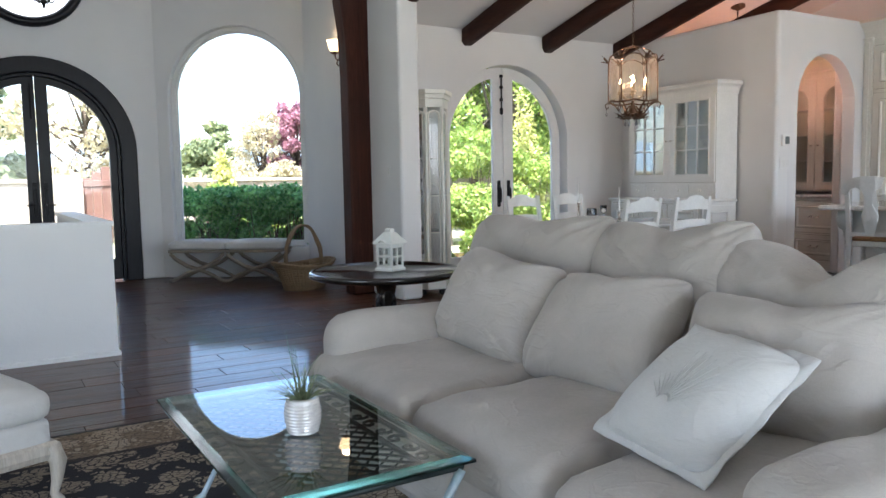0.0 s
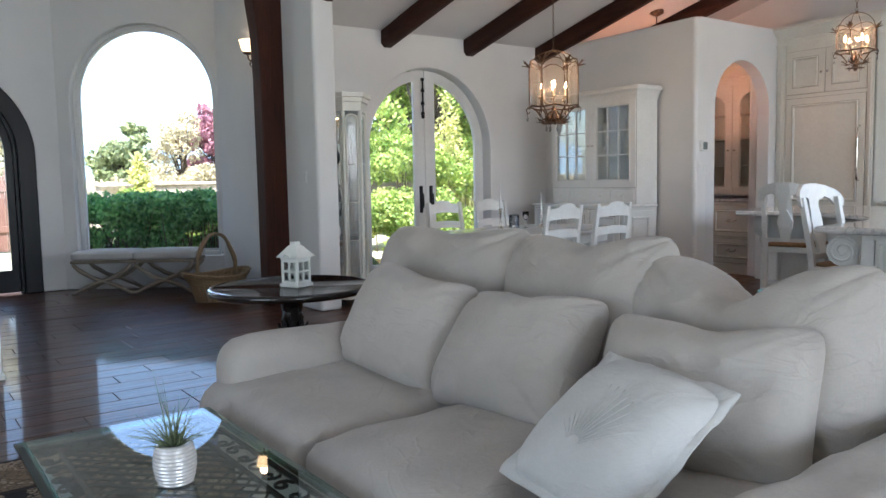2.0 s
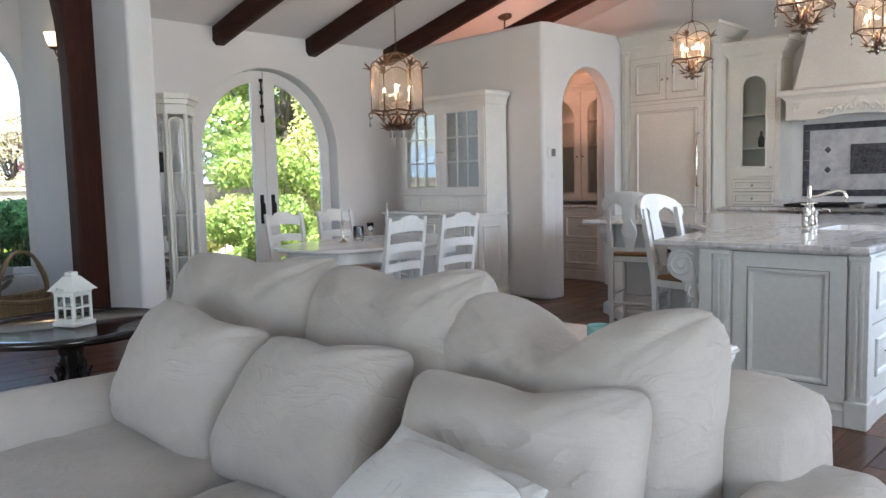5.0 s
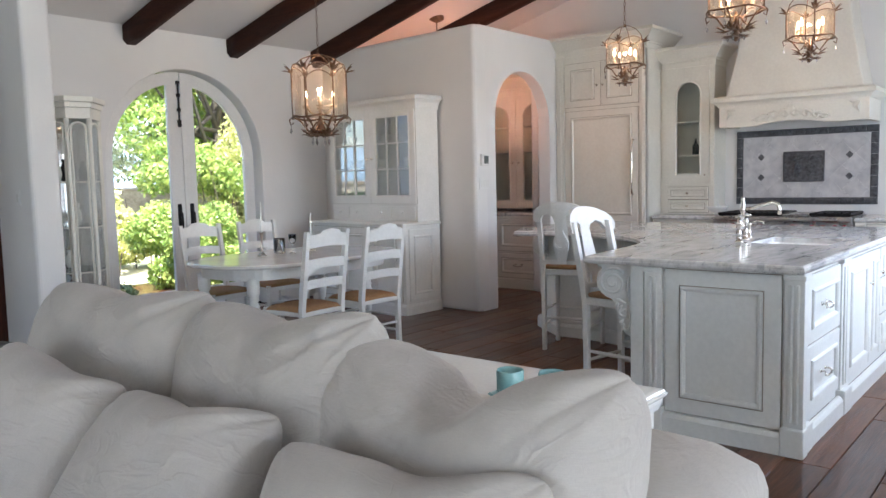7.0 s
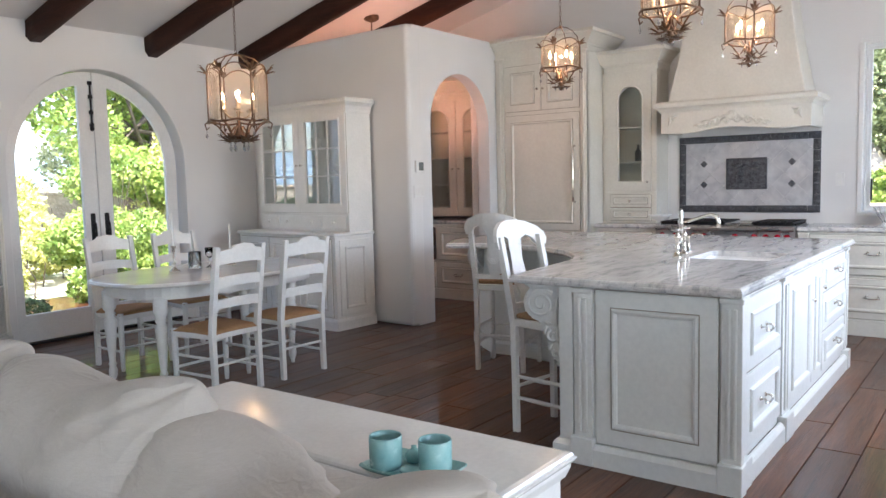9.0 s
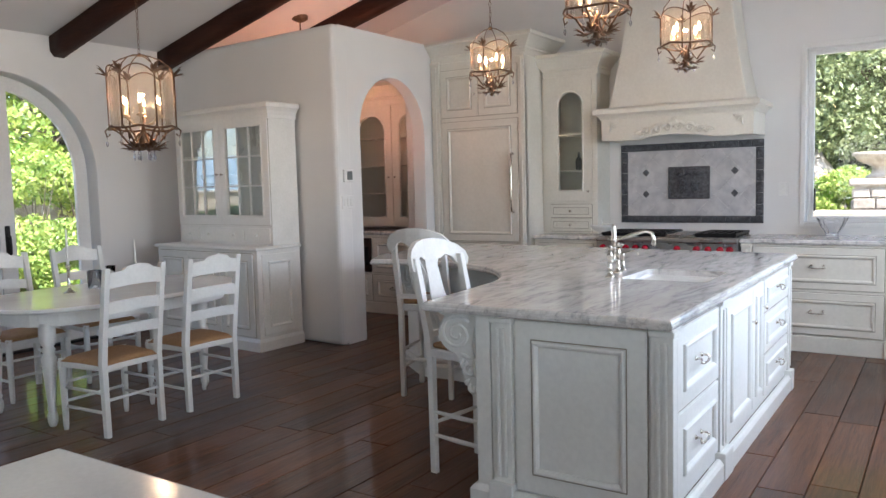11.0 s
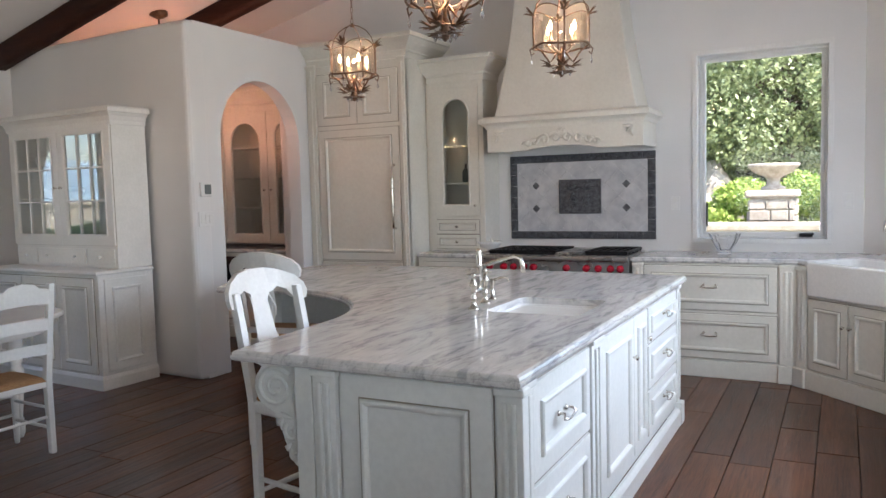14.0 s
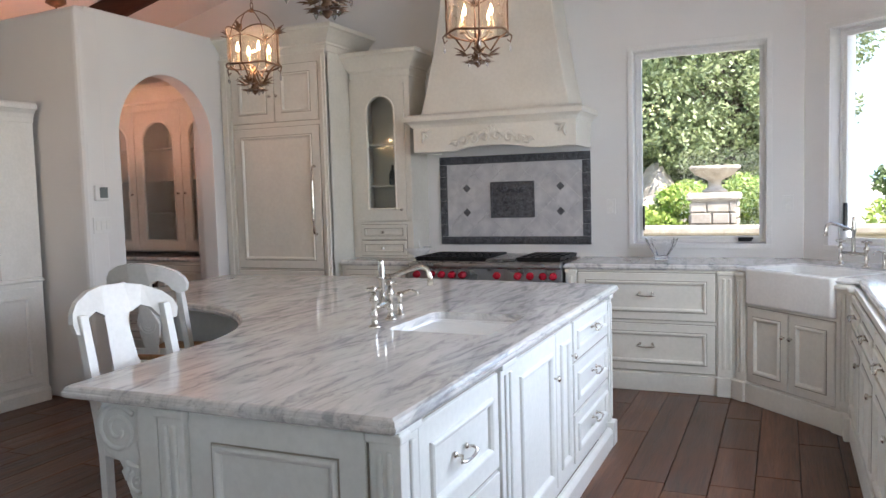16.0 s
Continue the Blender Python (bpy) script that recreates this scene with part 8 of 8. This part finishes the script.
for dy in (-0.02, 0.0, 0.02):
    bm = bmesh.new()
    tube(bm, [(0.22 * math.cos(math.pi * q / 16) * (1.0 if abs(q - 8) < 6 else 1.05), dy + 0.012 * math.sin(q * 1.3 + dy * 200), 0.25 + 0.47 * math.sin(math.pi * q / 16) ** 0.8) for q in range(17)], 0.014, 6)
    part("handle", bm, M_WILLOW, bk, "twisted willow handle", True)

# wall sconce
sc = thing("wall_sconce", (3.52, 7.95, 2.44), 0, "scrolled iron wall sconce with a lit amber glass shade", "sconce")
bm = bmesh.new()
tube(bm, [(-0.008, 0, -0.18), (-0.012, 0, -0.05), (-0.02, 0, 0.06), (-0.05, 0, 0.11), (-0.10, 0, 0.105), (-0.12, 0, 0.06), (-0.10, 0, 0.03), (-0.08, 0, 0.045), (-0.085, 0, 0.07)], [0.006, 0.008, 0.008, 0.008, 0.008, 0.008, 0.007, 0.006, 0.005], 7)
tube(bm, [(-0.11, 0, 0.09), (-0.135, 0, 0.12), (-0.14, 0, 0.165)], 0.008, 7)
part("arm", bm, M_BRONZE, sc, "", True)
bm = bmesh.new()
lathe(bm, [(0.008, 0.15), (0.045, 0.165), (0.05, 0.18), (0.012, 0.185)], (-0.14, 0, 0), 16)
part("cup_holder", bm, M_BRONZE, sc, "", True)
bm = bmesh.new()
lathe(bm, [(0.03, 0.182), (0.055, 0.20), (0.07, 0.235), (0.075, 0.27), (0.09, 0.305), (0.086, 0.305), (0.071, 0.27), (0.066, 0.236), (0.05, 0.204), (0.025, 0.19)], (-0.14, 0, 0), 24)
part("shade", bm, glow_mat("lit_amber_glass", (1.0, 0.66, 0.32), 0.9), sc, "glowing amber glass shade", True)
lamp = new("sconce_light", bpy.data.lights.new("sconce_light", "POINT"))
lamp.data.energy, lamp.data.color, lamp.data.shadow_soft_size = 0.8, (1.0, 0.66, 0.36), 0.05
lamp.location = (3.38, 7.95, 2.79)

# hanging iron lantern in the entry
hl = thing("hanging_lantern", (0.62, 8.9, 3.0), 0, "black iron hanging lantern with scrolls in the entry", "pendant lamp")
bm = bmesh.new()
lathe(bm, [(0.004, 0.0), (0.012, 0.02), (0.02, 0.05), (0.035, 0.075), (0.02, 0.10), (0.03, 0.14)], (0, 0, 0), 10)
part("finial", bm, M_BLACK, hl, "", True)
for k in range(6):
    a = math.pi * k / 3
    c_, s_ = math.cos(a), math.sin(a)
    bm = bmesh.new()
    tube(bm, [(0.02 * c_, 0.02 * s_, 0.08), (0.08 * c_, 0.08 * s_, 0.07), (0.13 * c_, 0.13 * s_, 0.12), (0.12 * c_, 0.12 * s_, 0.17), (0.09 * c_, 0.09 * s_, 0.15)], 0.008, 6)
    tube(bm, [(0.03 * c_, 0.03 * s_, 0.14), (0.10 * c_, 0.10 * s_, 0.20), (0.15 * c_, 0.15 * s_, 0.32), (0.16 * c_, 0.16 * s_, 0.60), (0.02 * c_, 0.02 * s_, 0.85)], 0.008, 6)
    part("scroll", bm, M_BLACK, hl, "", True)
bm = bmesh.new()
tube(bm, [(0, 0, 0.84), (0, 0, 1.6)], 0.008, 6)
part("stem", bm, M_BLACK, hl)

# ---- garden ----
GZ = -0.18
M_LAWN = surf("lawn_and_gravel", (0.20, 0.22, 0.10), (0.46, 0.42, 0.32), 0.35, 0.95, 0.6, 25)
bm = bmesh.new()
R_ = 1500.0
ring0 = [(-60, -60), (60, -60), (60, 60), (-60, 60)]
vs0 = [bm.verts.new((x, y, GZ)) for x, y in ring0]
vs1 = [bm.verts.new((x * 25, y * 25, GZ - 0.5)) for x, y in ring0]
bm.faces.new(vs0)
for k in range(4):
    bm.faces.new((vs0[k], vs0[(k + 1) % 4], vs1[(k + 1) % 4], vs1[k]))
tagged(part("ground", bm, M_LAWN), "sunlit pale lawn and gravel round the house", "ground", kind="structure")


def leaf_mat(name, dark, light, trans=0.4):
    m, nt, b = shader(name)
    geo = nt.nodes.new("ShaderNodeNewGeometry")
    col = ramp(nt, geo.outputs["Random Per Island"], [(0.0, dark), (0.55, tuple((p + q) / 2 for p, q in zip(dark, light))), (1.0, light)])
    big = noise_tex(nt, coords(nt), 1.3, 3)
    col = mix(nt, 0.5, col, mix(nt, 1.0, col, ramp(nt, big, [(0.3, (0.6, 0.65, 0.6)), (0.7, (1.2, 1.15, 1.0))]), "MULTIPLY"))
    nt.links.new(col, b.inputs["Base Color"])
    b.inputs["Roughness"].default_value = 0.5
    tr = nt.nodes.new("ShaderNodeBsdfTranslucent")
    nt.links.new(col, tr.inputs[0])
    mx = nt.nodes.new("ShaderNodeMixShader")
    mx.inputs[0].default_value = trans
    nt.links.new(b.outputs[0], mx.inputs[1])
    nt.links.new(tr.outputs[0], mx.inputs[2])
    nt.links.new(mx.outputs[0], nt.nodes["Material Output"].inputs[0])
    return m


L_HEDGE = leaf_mat("hedge_leaves", (0.045, 0.19, 0.05), (0.32, 0.60, 0.20))
L_BRIGHT = leaf_mat("bright_leaves", (0.12, 0.23, 0.035), (0.50, 0.58, 0.16))
L_YELLOW = leaf_mat("yellow_green_leaves", (0.36, 0.40, 0.10), (0.76, 0.73, 0.34))
L_OLIVE = leaf_mat("olive_leaves", (0.10, 0.14, 0.06), (0.44, 0.49, 0.27))
L_DARK = leaf_mat("dark_leaves", (0.06, 0.11, 0.04), (0.24, 0.32, 0.14))
L_PURPLE = leaf_mat("plum_leaves", (0.25, 0.10, 0.15), (0.52, 0.28, 0.34))
L_PALE = leaf_mat("pale_twigs", (0.44, 0.39, 0.26), (0.70, 0.64, 0.46))
M_BARK = surf("bark", (0.06, 0.045, 0.032), (0.14, 0.11, 0.08), 12, 0.9, 0.8, 50)
M_STONE = surf("pale_stone", (0.27, 0.23, 0.18), (0.46, 0.40, 0.33), 9, 0.9, 0.5, 40, vary=0.15)
M_GATE = wood_mat("reddish_gate_wood", (0.12, 0.06, 0.045), (0.24, 0.13, 0.10), 2, 0.7, 14)


def leaves_mesh(name, clumps, count, size, seed, mat, long=1.6):
    """Thousands of small pointed leaves gathered in clumps (x, y, z, rx, ry, rz)."""
    rng = np.random.default_rng(seed)
    cl = np.array(clumps, float)
    vol = cl[:, 3] * cl[:, 4] * cl[:, 5]
    pick = rng.choice(len(cl), count, p=vol / vol.sum())
    d = rng.normal(size=(count, 3))
    d /= np.linalg.norm(d, axis=1)[:, None]
    rad = rng.uniform(0.45, 1.0, count) ** 0.5 * rng.uniform(0.85, 1.12, count)
    c = cl[pick, :3] + d * rad[:, None] * cl[pick, 3:6]
    u = rng.normal(size=(count, 3)) + d * 0.4
    u /= np.linalg.norm(u, axis=1)[:, None]
    w = np.cross(u, d + rng.normal(size=(count, 3)) * 0.6)
    w /= np.linalg.norm(w, axis=1)[:, None] + 1e-9
    s = size * rng.uniform(0.6, 1.4, count)[:, None]
    vtx = np.stack([c - u * s * long / 2, c + w * s * 0.42, c + u * s * long / 2, c - w * s * 0.42], 1).reshape(-1, 3)
    me = bpy.data.meshes.new(name)
    me.from_pydata(vtx.tolist(), [], np.arange(count * 4).reshape(-1, 4).tolist())
    me.materials.append(mat)
    return me


def bush(name, at, spread, height, count, size, seed, mat, label, category="bush", flat=False, kind=""):
    """A shrub: short woody stems and a crown of leaves in uneven clumps."""
    rng = random.Random(seed)
    b = thing(name, at, 0, label, category, kind=kind)
    sx, sy = spread
    n = 30 if flat else max(6, int(14 * max(sx, sy)))
    clumps = []
    for k in range(n):
        r = rng.uniform(0.22, 0.40) * min(1.0, max(0.45, height / 1.4))
        if flat:
            # half of the clumps lie along the top
            r = rng.uniform(0.13, 0.22)
            z = height - r * rng.uniform(0.7, 1.3) if k % 2 else rng.uniform(0.15 * height, height - r)
            clumps.append((rng.uniform(-sx, sx), rng.uniform(-sy, sy), z, r * 1.2, r * 1.2, r))
            continue
        clumps.append((rng.uniform(-sx, sx), rng.uniform(-sy, sy), rng.uniform(0.12 * height, height - r * 0.8), r * 1.2, r * 1.2, r))
    bm = bmesh.new()
    for _ in range(n):
        x, y = rng.uniform(-sx, sx) * 0.8, rng.uniform(-sy, sy) * 0.8
        tube(bm, [(x, y, -0.02), (x + rng.uniform(-.1, .1), y + rng.uniform(-.1, .1), height * 0.4), (x + rng.uniform(-.2, .2), y + rng.uniform(-.2, .2), height * 0.8)], [0.014, 0.01, 0.004], 5)
    part("stems", bm, M_BARK, b)
    o = new("leaves", leaves_mesh("leaves", clumps, count, size, seed, mat))
    o.parent = b
    o["kind"] = "stuff"
    return b


def tree(name, at, height, radius, count, size, seed, mat, label, trunk=0.12, base=0.25, cone=False, n=34):
    rng = random.Random(seed)
    t = thing(name, at, 0, label, "tree")
    bm = bmesh.new()
    tube(bm, [(0, 0, -0.05), (0.03, 0.02, height * 0.2), (-0.02, 0.05, height * 0.5), (0.02, 0, height * 0.85)], [trunk, trunk * 0.8, trunk * 0.5, trunk * 0.15], 8)
    clumps = []
    for k in range(n):
        a, f = rng.uniform(0, 6.283), rng.uniform(base, 0.95)
        if cone:
            rr = radius * (1 - f) * rng.uniform(0.3, 0.9)
            r = radius * (0.55 * (1 - f) + 0.12)
        else:
            rr = radius * math.sin(math.pi * min(1, (f - base) / (1 - base) * 0.85 + 0.12)) * rng.uniform(0.35, 1.0)
            r = radius * rng.uniform(0.20, 0.36)
        x, y, z = rr * math.cos(a), rr * math.sin(a), f * height
        clumps.append((x, y, z, r, r, r * (1.6 if cone else 0.8)))
        if not cone:
            h0 = height * rng.uniform(0.15, 0.6)
            tube(bm, [(0, 0, h0), (x * 0.5, y * 0.5, (h0 + z) / 2 + 0.1), (x, y, z)], [trunk * 0.4, trunk * 0.25, trunk * 0.06], 5)
    part("trunk", bm, M_BARK, t, "", True)
    o = new("crown", leaves_mesh("crown", clumps, count, size, seed, mat))
    o.parent = t
    o["kind"] = "stuff"
    return t


# hedge close outside the arched window
HN = Vector((0.566, 0.824))
for i in range(4):
    c_ = Vector((3.5, 9.3)) + Vector((-0.8245, 0.5659)) * (0.1 + 0.62 * i) + HN * 1.15
    bush("hedge_bush", (c_.x, c_.y, GZ), (0.45, 0.35), 1.30 + 0.03 * (i % 2), 9500, 0.046, 60 + i, L_HEDGE, "dense green hedge shrub outside the arched window", "hedge", True)


def garden_wall(name, p0, p1, h, label):
    w = thing(name, (p0[0], p0[1], GZ), math.degrees(math.atan2(p1[1] - p0[1], p1[0] - p0[0])), label, "wall", kind="structure")
    length = math.hypot(p1[0] - p0[0], p1[1] - p0[1])
    part("masonry", bx(0, -0.15, 0, length, 0.15, h, bev=0.02), M_STONE, w)
    part("coping", bx(-0.05, -0.22, h, length + 0.05, 0.22, h + 0.12, bev=0.03), M_STONE, w)


garden_wall("garden_wall", (-16, 25.5), (3.6, 25.5), 1.45, "low pale stone garden wall with a coping")
garden_wall("garden_wall", (3.6, 25.8), (30, 25.2), 1.40, "low pale stone garden wall with a coping")
gt = thing("garden_gate", (2.82, 19.4, GZ), 0, "arched reddish wooden garden gate between stone piers", "gate")
for k in range(8):
    u = -0.78 + 0.196 * k
    bm = bmesh.new()
    h = 1.45 + 0.42 * math.sin(math.pi * (k + 0.5) / 8)
    box(bm, u, -0.03, 0.03, u + 0.188, 0.03, h, bev=0.01)
    part("board", bm, M_GATE, gt)
for z in (0.45, 1.35):
    part("rail", bx(-0.78, -0.06, z, 0.79, -0.031, z + 0.14, bev=0.01), M_GATE, gt)
for s in (-1, 1):
    part("stone_pier", bx(s * 1.15 - 0.28, -0.25, 0, s * 1.15 + 0.28, 0.25, 1.6, bev=0.03), M_STONE, gt, "pale stone gate pier")


def urn(name, at, k, label, brick=True):
    u = thing(name, at, 0, label, "urn")
    if brick:
        part("pedestal_core", bx(-0.30, -0.30, 0, 0.30, 0.30, 1.44), M_STONE, u)
        rng = random.Random(7)
        for face in range(4):
            m = Matrix.Rotation(radians(90 * face), 4, "Z")
            z = 0.02
            while z < 1.40:
                h = rng.uniform(0.11, 0.19)
                h = min(h, 1.43 - z)
                x = -0.32
                while x < 0.32:
                    w = min(rng.uniform(0.14, 0.32), 0.32 - x)
                    if w < 0.05:
                        break
                    bm = bmesh.new()
                    box(bm, x + 0.008, -0.33 - rng.uniform(0, 0.015), z + 0.008, x + w - 0.008, -0.29, z + h - 0.008, bev=0.012, seg=1)
                    bmesh.ops.transform(bm, matrix=m, verts=bm.verts)
                    part("stone", bm, M_STONE, u)
                    x += w
                z += h
        part("cap", bx(-0.37, -0.37, 1.44, 0.37, 0.37, 1.55, bev=0.03), M_STONE, u, "pale stone cap")
        z0 = 1.55
    else:
        part("pedestal", bx(-0.35 * k, -0.35 * k, 0, 0.35 * k, 0.35 * k, 0.95, bev=0.03), M_STONE, u)
        z0 = 0.95
    bm = bmesh.new()
    lathe(bm, [(r * k, z0 + z * k) for r, z in ((0.24, 0.0), (0.24, 0.05), (0.16, 0.09), (0.12, 0.16), (0.13, 0.24), (0.20, 0.28), (0.38, 0.36), (0.44, 0.44), (0.49, 0.47), (0.50, 0.53), (0.46, 0.54), (0.40, 0.47), (0.05, 0.40))], (0, 0, 0), 32)
    part("bowl", bm, M_STONE, u, "", True)
    return u


urn("stone_urn", (15.3, 1.45, GZ), 0.74, "pale stone urn on a rubble-stone pedestal")
urn("stone_urn", (5.6, 23.0, GZ), 0.95, "pale stone urn on a plinth beside the garden wall", False)

# planting beyond the garden doors
for i, (x, y, sx, h, n, s, mt, lab) in enumerate((
        (4.9, 9.2, 0.5, 0.42, 2600, 0.04, L_DARK, "low clipped dark green hedge beside the terrace"),
        (6.9, 9.9, 0.7, 1.15, 5200, 0.07, L_BRIGHT, "bright green leafy shrub beside the garden doors"),
        (7.6, 11.0, 0.8, 1.6, 5200, 0.08, L_BRIGHT, "sunlit green shrub in the garden"),
        (5.9, 11.8, 0.9, 0.9, 4200, 0.06, L_YELLOW, "yellow-green sunlit shrub in the garden"),
        (7.4, 14.0, 1.3, 1.7, 5200, 0.09, L_YELLOW, "yellow-green sunlit shrub in the garden"),
        (9.6, 13.2, 1.3, 2.4, 6200, 0.10, L_BRIGHT, "tall sunlit green shrub in the garden"),
        (5.0, 14.5, 1.2, 1.5, 4200, 0.09, L_BRIGHT, "sunlit green shrub in the garden"),
        (8.2, 17.5, 1.6, 2.0, 4800, 0.11, L_YELLOW, "yellow-green shrub far down the garden"))):
    bush("garden_shrub", (x, y, GZ), (sx, sx * 0.7), h, int(n * 2.4), s * 0.6, 100 + i, mt, lab, "shrub")
tree("garden_tree", (12.2, 17.0, GZ), 6.5, 2.6, 24000, 0.095, 130, L_BRIGHT, "broad leafy garden tree with bright green leaves", 0.16)
tree("garden_tree", (16.5, 19.0, GZ), 7.5, 2.9, 24000, 0.10, 131, L_BRIGHT, "tall leafy garden tree with bright green leaves", 0.18)
tree("garden_tree", (14.8, 22.5, GZ), 8.5, 3.4, 24000, 0.12, 132, L_OLIVE, "grey-green tree behind the garden", 0.2)
tree("garden_tree", (20.5, 23.0, GZ), 9.0, 3.6, 24000, 0.12, 133, L_BRIGHT, "large leafy tree behind the garden", 0.2)
tree("cypress_tree", (10.6, 14.2, GZ), 3.6, 0.75, 10000, 0.05, 134, L_YELLOW, "upright yellow-green cypress in the garden", 0.08, 0.05, True)

# distance seen past the arched window and the front door
tree("cypress_tree", (6.65, 24.6, GZ), 2.5, 0.6, 4200, 0.12, 140, L_YELLOW, "upright yellow-green cypress beside the garden wall", 0.08, 0.05, True)
tree("plum_tree", (11.3, 30.5, GZ), 4.6, 1.5, 13000, 0.11, 141, L_PURPLE, "round plum-red flowering tree", 0.14, 0.3)
tree("bare_tree", (9.6, 29.5, GZ), 4.2, 1.4, 6000, 0.08, 142, L_PALE, "pale twiggy tree just coming into leaf", 0.12, 0.2)
tree("garden_tree", (9.6, 38, GZ), 3.4, 1.8, 6500, 0.18, 143, L_OLIVE, "grey-green tree beyond the garden wall", 0.15, 0.1)
tree("garden_tree", (11.8, 44, GZ), 4.9, 1.2, 4500, 0.24, 144, L_OLIVE, "grey-green tree in the distance", 0.15, 0.1)
tree("garden_tree", (-0.4, 36, GZ), 6.4, 2.6, 6000, 0.26, 145, L_OLIVE, "grey-green tree beyond the front door", 0.2, 0.1)
tree("bare_tree", (3.4, 30, GZ), 6.0, 2.6, 3600, 0.16, 146, L_PALE, "pale twiggy tree beyond the gate", 0.15, 0.15)
tree("cypress_tree", (-0.2, 28, GZ), 2.2, 0.6, 3000, 0.12, 147, L_YELLOW, "small yellow-green cypress beyond the front door", 0.08, 0.05, True)
for i in range(5):
    bush("pale_shrub", (6.0 + 1.9 * i, 27.4, GZ), (1.0, 0.6), 1.75 + 0.2 * (i % 3), 2600, 0.10, 150 + i, L_PALE, "pale dry ornamental grasses behind the wall", "shrub")

# outside the kitchen windows
for i, (x, y, sx, h, n, mt) in enumerate(((16.4, 2.75, 0.8, 1.95, 7500, L_BRIGHT), (16.4, 0.3, 0.8, 2.0, 7500, L_BRIGHT), (16.6, 4.3, 0.9, 1.7, 5000, L_BRIGHT), (15.8, -1.8, 1.0, 1.6, 5500, L_BRIGHT), (14.0, -4.6, 1.2, 1.5, 5000, L_HEDGE))):
    bush("garden_hedge", (x, y, GZ), (0.5, sx), h, int(n * 1.5), 0.055, 170 + i, mt, "bright green garden hedge behind the stone urn", "hedge")
for i, (x, y, h, r, mt) in enumerate(((21.0, 3.6, 7.5, 3.2, L_OLIVE), (20.3, 1.7, 7.8, 2.4, L_OLIVE), (22.5, -3.4, 3.0, 2.0, L_DARK), (24.5, 3.4, 9.0, 3.6, L_DARK), (22.0, 7.2, 8.0, 3.2, L_OLIVE), (18.5, -7.5, 3.2, 1.8, L_BRIGHT))):
    tree("olive_tree", (x, y, GZ), h, r, 80000 if i < 2 else 40000, 0.066 if i < 2 else 0.09, 180 + i, mt, "dense grey-green tree behind the garden hedge", 0.12, 0.02, False, 80)
garden_wall("terrace_wall", (14.4, -4.0), (14.4, 6.0), 0.98, "low sunlit stone wall along the terrace")
bk_ = thing("boulder", (18.6, 2.85, GZ + 0.15), 0, "large pale boulder behind the hedge", "boulder")
bm = bmesh.new()
bmesh.ops.create_icosphere(bm, subdivisions=4, radius=1.0)
for v in bm.verts:
    v.co *= 1 + 0.35 * noise.noise(v.co * 1.3) + 0.12 * noise.noise(v.co * 4)
    v.co.x *= 1.1
    v.co.y *= 0.65
    v.co.x *= 0.8
    v.co.z = max(-0.4, v.co.z * 1.1 + 0.75)
part("rock", bm, M_STONE, bk_, "", False)

# hills on the horizon
# the haze of distance is put into the hills' blue colour
M_HILL = surf("hazy_hills", (0.16, 0.24, 0.30), (0.24, 0.32, 0.38), 0.01, 1.0, 0.0, 0.05)
bm = bmesh.new()
prev = None
for k in range(121):
    a = radians(-40 + 170 * k / 120)
    d = 900
    h = 42 + 34 * noise.noise(Vector((k * 0.09, 2, 0))) + 12 * noise.noise(Vector((k * 0.35, 5, 0)))
    h += 62 * math.exp(-((math.degrees(a) + 6) / 14) ** 2)
    p = (bm.verts.new((d * math.cos(a), d * math.sin(a), -8)), bm.verts.new(((d + 160) * math.cos(a), (d + 160) * math.sin(a), max(8, h))), bm.verts.new(((d + 420) * math.cos(a), (d + 420) * math.sin(a), -8)))
    if prev:
        bm.faces.new((prev[0], p[0], p[1], prev[1]))
        bm.faces.new((prev[1], p[1], p[2], prev[2]))
    prev = p
tagged(part("backdrop_hills", bm, M_HILL, None, "", True), "hazy blue wooded hills on the horizon", "hills", kind="structure")
